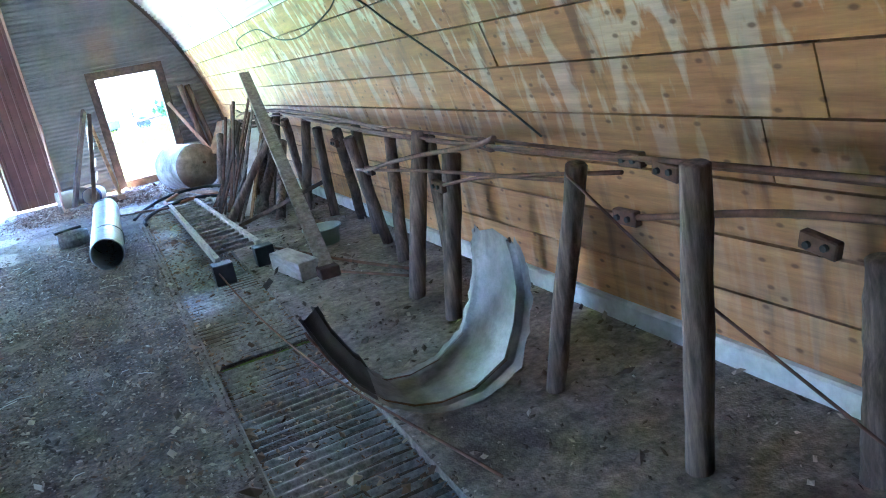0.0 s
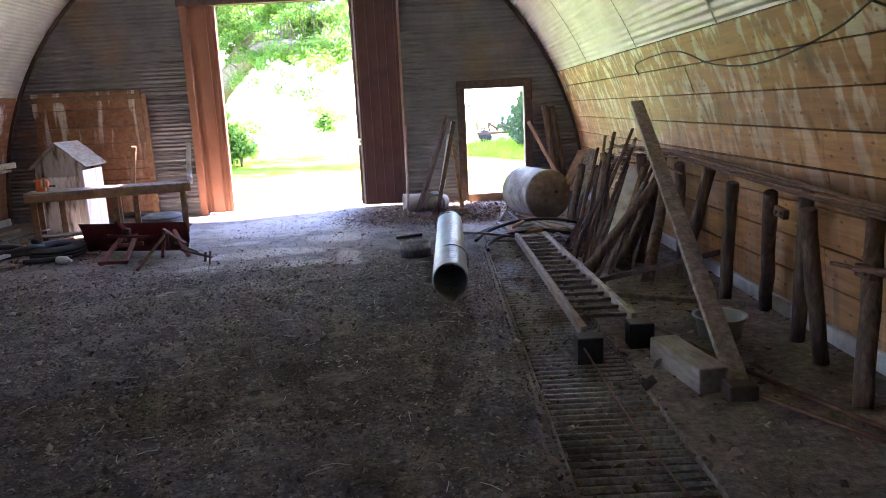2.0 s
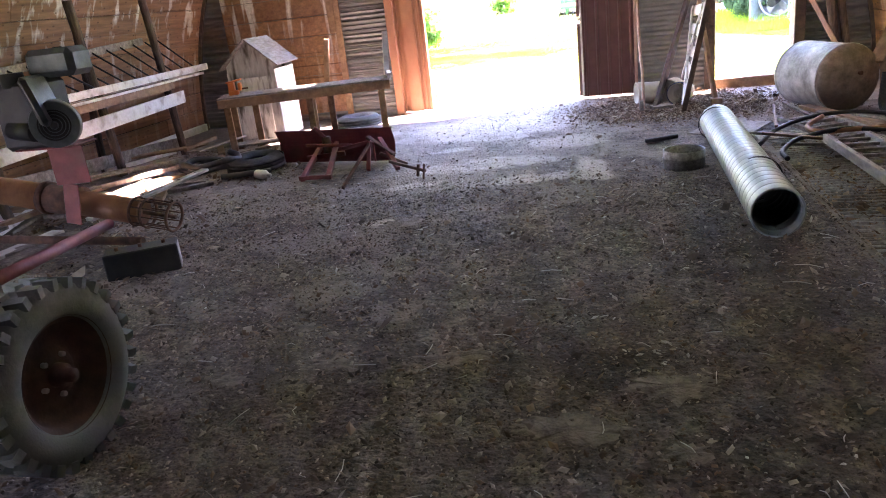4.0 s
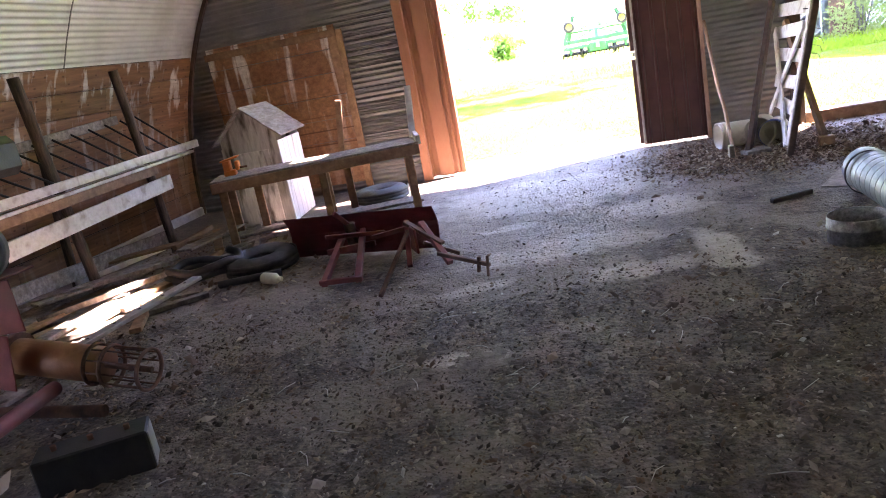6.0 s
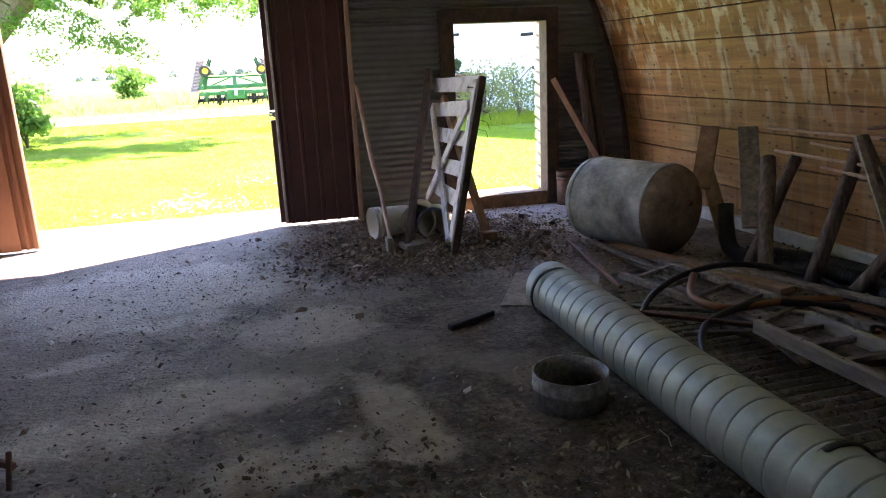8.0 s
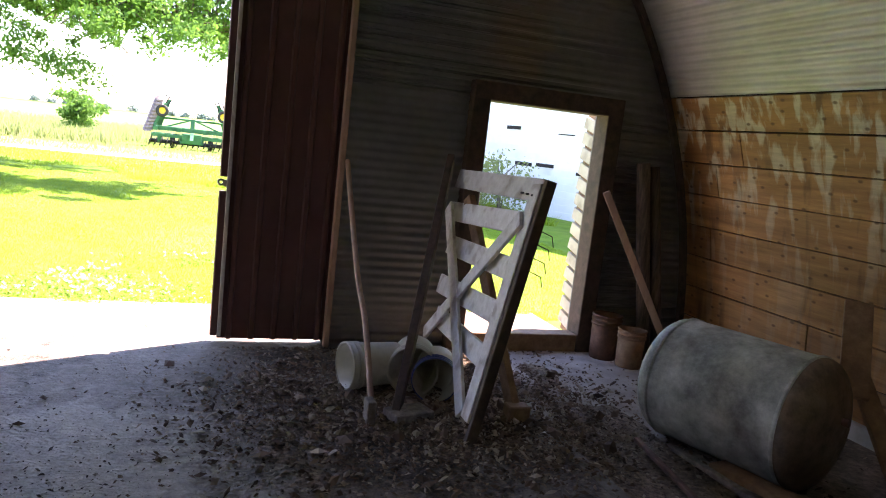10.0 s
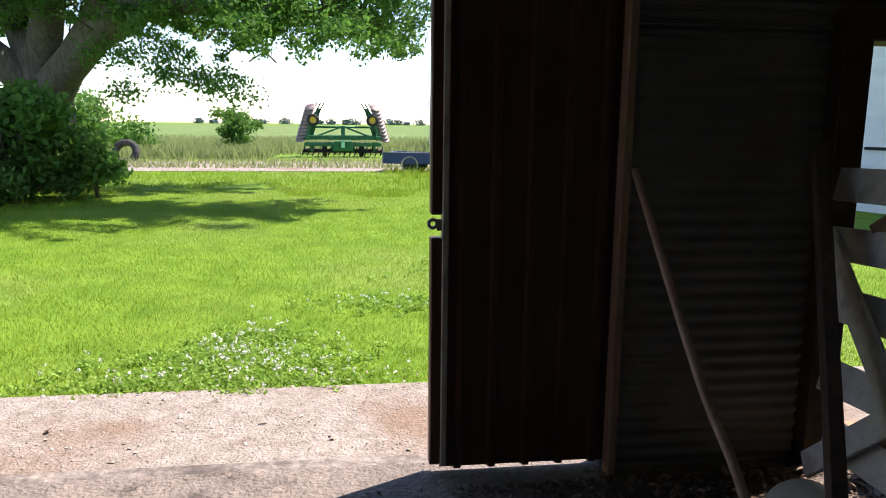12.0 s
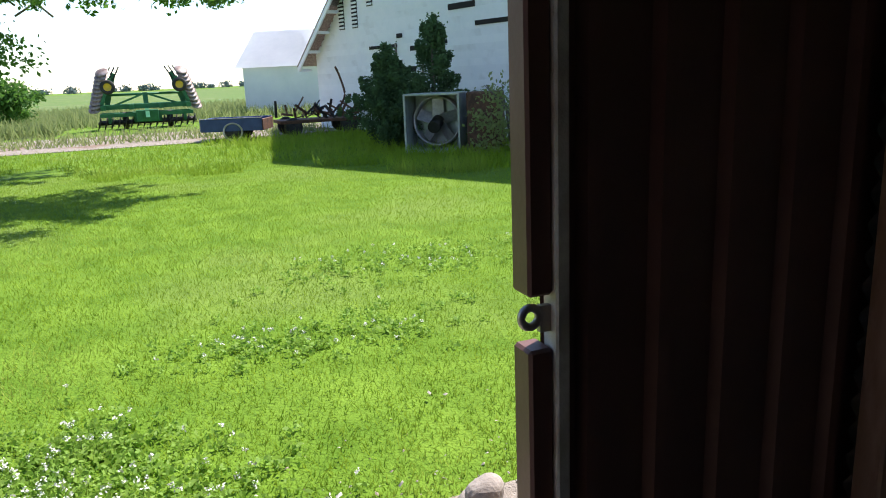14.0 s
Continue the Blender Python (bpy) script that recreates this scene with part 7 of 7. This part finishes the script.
def litter(name, n, area, size, material, seed, label, category, thick=0.004, ground=0.0, heap=False):
    """Loose chips, leaves and clods: small tilted flakes with thickness, in clumps."""
    rng = np.random.default_rng(seed)
    x0, x1, y0, y1 = area
    k = max(4, n // 14)
    if heap:
        cx, cy = np.clip(rng.normal((x0 + x1) / 2, (x1 - x0) / 4, k), x0, x1), np.clip(rng.normal((y0 + y1) / 2, (y1 - y0) / 4, k), y0, y1)
    else:
        cx, cy = rng.uniform(x0, x1, k), rng.uniform(y0, y1, k)
    pick = (k * rng.random(n) ** 1.15).astype(int)
    spread = rng.uniform(.08, .5, k)[pick]
    x, y = cx[pick] + rng.normal(0, 1, n) * spread, cy[pick] + rng.normal(0, 1, n) * spread
    if not heap:
        x, y = np.clip(x, x0, x1), y
    y = np.minimum(y, 14.36) if y1 < 14.7 else y
    s = size * rng.lognormal(0, .5, n)
    a = rng.uniform(0, 6.28, n)
    asp = rng.uniform(.3, .9, n)
    t1, t2 = rng.normal(0, .35, n), rng.normal(0, .35, n)
    ux, uy = np.cos(a) * s, np.sin(a) * s
    vx, vy = -np.sin(a) * s * asp, np.cos(a) * s * asp
    z = ground + .002 + (np.maximum(crust_height(x, y), 0) if ground == 0 else 0) + np.abs(t1) * s * .6 + np.abs(t2) * s * asp * .6
    P = lambda p, q, dz: np.stack([x + p * ux + q * vx, y + p * uy + q * vy, z + p * t1 * s + q * t2 * s * asp + dz], 1)
    v = np.stack([P(-1, -.4, 0), P(.2, -1, 0), P(1, .3, 0), P(-.3, 1, 0), P(0, 0, 1) * 0 + np.stack([x, y, z + s * .30 + thick * .5], 1)], 1).reshape(-1, 3)
    b = np.arange(n)[:, None] * 5
    f = np.concatenate([b + np.array(t) for t in ((0, 1, 4), (1, 2, 4), (2, 3, 4), (3, 0, 4))])
    me = bpy.data.meshes.new(name)
    me.from_pydata(v.tolist(), [], f.tolist())
    me.materials.append(material)
    return tagged(new(name, me), label, category, kind="stuff")


def island_mat(name, cols, rough=0.95):
    m = bpy.data.materials.new(name)
    m.use_nodes = True
    n, l = m.node_tree.nodes, m.node_tree.links
    g = n.new("ShaderNodeNewGeometry")
    r = n.new("ShaderNodeValToRGB")
    r.color_ramp.interpolation = "CONSTANT"
    while len(r.color_ramp.elements) < len(cols):
        r.color_ramp.elements.new(0.5)
    for i, c in enumerate(cols):
        r.color_ramp.elements[i].position = i / len(cols)
        r.color_ramp.elements[i].color = (*c, 1)
    l.new(g.outputs["Random Per Island"], r.inputs["Fac"])
    l.new(r.outputs["Color"], n["Principled BSDF"].inputs["Base Color"])
    n["Principled BSDF"].inputs["Roughness"].default_value = rough
    return m


M_CLOD = island_mat("dirt_clods", ((.055, .041, .031), (.13, .10, .078), (.22, .175, .138), (.085, .065, .050), (.34, .285, .23), (.11, .086, .066)))
M_CHIP = island_mat("leaf_chips", ((.11, .068, .042), (.18, .12, .075), (.26, .19, .13), (.085, .056, .038), (.38, .31, .23), (.15, .10, .066)))
M_PALE = island_mat("pale_chips", ((.42, .38, .32), (.55, .51, .45), (.34, .28, .22)))
litter("floor_clods", 30000, (-6.0, .16, 1.0, 9.6), .0085, M_CLOD, 31, "dry dirt clods and crumbs strewn over the floor", "dirt")
litter("floor_crumbs", 42000, (-4.8, .20, 1.0, 9.5), .0062, M_CLOD, 35, "fine dirt crumbs strewn over the floor", "dirt")
litter("floor_chips", 13000, (-4.6, .16, 1.0, 10.2), .0088, M_CHIP, 32, "dry leaf and bark chips on the floor", "litter")
litter("pale_flakes", 900, (-5.0, 2.0, 1.0, 13.5), .011, M_PALE, 33, "small pale paper and bark flakes on the floor", "litter")
litter("gutter_leaves", 4800, (.24, .82, 1.8, 12.5), .011, M_CHIP, 34, "dry leaves and clods lying on the gutter covers", "leaf litter", 0.004, -0.04)
litter("slab_crumbs", 2600, (.85, 2.2, 1.0, 12.5), .011, M_CLOD, 36, "crumbs of dirt on the concrete strip", "dirt")
litter("door_debris", 15000, (-1.6, 0.8, 12.3, 14.3), .011, M_CHIP, 37, "bark and leaf debris heaped by the small doorway", "leaf litter", 0.008, 0.006, True)
litter("doorway_crumbs", 3500, (-4.0, -.4, 9.5, 14.0), .006, M_CLOD, 41, "fine dirt crumbs on the swept concrete", "dirt", 0.004, 0.0, True)
M_MOULD = mat("leaf_mould", (0.085, 0.058, 0.038), (0.24, 0.175, 0.12), 22.0, 0.95, 0, 1.0, 60, dist=0.015)
grit(M_MOULD, 0.45, 1.7, 35)
# low mat of trodden litter between the two doorways
rng = np.random.default_rng(77)
NX, NY = 90, 60
gx, gy = np.meshgrid(np.linspace(-2.1, 1.5, NX), np.linspace(11.7, 14.38, NY), indexing="ij")
lump = np.zeros_like(gx)
for cx, cy, r, a in zip(rng.uniform(-1.7, 1.0, 260), rng.uniform(12.2, 14.1, 260), rng.uniform(.04, .20, 260), rng.uniform(-.8, 1.0, 260)):
    lump += a * np.exp(-((gx - cx) ** 2 + (gy - cy) ** 2) / r ** 2)
inside = 1 - ((gx + .35) / 0.95) ** 2 - ((gy - 13.3) / .75) ** 2
hz = np.clip(.007 * inside + .011 * lump - .004, -.01, .011)
idx = np.arange(NX * NY).reshape(NX, NY)
quads = np.stack([idx[:-1, :-1], idx[1:, :-1], idx[1:, 1:], idx[:-1, 1:]], -1).reshape(-1, 4)
me = bpy.data.meshes.new("debris_mat")
me.from_pydata(np.stack([gx, gy, hz], -1).reshape(-1, 3).tolist(), [], quads.tolist())
me.materials.append(M_MOULD)
tagged(new("debris_mat", me), "trodden mat of bark and leaf mould by the small doorway", "leaf litter", kind="stuff")
litter("left_debris", 3000, (-7.2, -4.6, 7.5, 12.5), .014, M_CHIP, 38, "chips and scraps on the floor under the rack", "litter")
litter("gravel_stones", 3200, (-7.5, 1.5, 14.78, 15.95), .006, M_PALE, 39, "loose pale gravel stones outside the doorway", "gravel", 0.004, -0.04)
for x, y, z, r in ((-1.27, 15.72, .0, .10), (-1.38, 15.56, .0, .085), (-1.30, 15.62, .10, .075)):
    bm = bmesh_new()
    bmesh.ops.create_icosphere(bm, subdivisions=3, radius=r)
    for v in bm.verts:
        v.co *= 1 + .35 * noise.noise(v.co * 9 + Vector((x * 7, y, z)))
        v.co.z *= .75
    bm.transform(Matrix.Translation((x, y, z)))
    single("field_stone", bm, M_PALE_SLAB, "pale rounded field stone lying beside the sliding door", "stone", "stones by the door", base=(x, y, z - .07))
rs = random.Random(3)
for k in range(220):
    x, y = rs.uniform(-4.2, 0.1), rs.uniform(1.6, 9.5)
    a, ln = rs.uniform(0, 3.14), rs.uniform(.04, .15)
    d = Vector((math.cos(a), math.sin(a), 0)) * ln / 2
    c = Vector((x, y, .010 + float(crust_height(np.array(x), np.array(y)))))
    single("straw", sweep(bmesh_new(), [c - d, c + Vector((rs.uniform(-.012, .012), rs.uniform(-.012, .012), .006)), c + d], .0022, 4), M_PALE if k % 3 else M_GREY_WOOD, "thin dry straw lying on the dirt", "straw", "straws", base=(x, y, 0))
for x, y, w, h, a in ((-2.06, 6.25, .30, .11, .2), (-1.42, 5.68, .52, .15, -.5), (-1.02, 6.01, .44, .15, -.6), (-2.55, 6.19, .34, .09, .1), (-3.05, 6.02, .22, .07, .5), (-2.85, 8.5, .42, .16, .1), (-3.2, 8.25, .22, .12, .2), (-1.0, 5.55, .18, .09, .2), (-1.9, 6.3, .2, .07, .4), (-2.9, 6.6, .14, .08, .1), (-1.3, 7.4, .18, .06, .9), (-3.6, 7.2, .16, .07, .3), (-.7, 4.1, .2, .08, .1), (-.5, 3.3, .16, .07, .7), (-1.1, 3.6, .12, .06, .2)):
    bm = bmesh_new()
    m = 28
    vs = [bm.verts.new((x + w / 2 * math.cos(a + t) * rs.uniform(.5, 1.1), y + h * math.sin(a + t) * rs.uniform(.5, 1.1), .008 + rs.uniform(0, .010))) for t in [2 * math.pi * q / m for q in range(m)]]
    c = bm.verts.new((x, y, .019))
    for q in range(m):
        bm.faces.new((vs[q], vs[(q + 1) % m], c))
    single("crust_flake", bm, M_CRUST_FLAKE, "thin pale flake of crusted mud on the floor", "mud flake", "mud flakes", base=(x, y, 0))
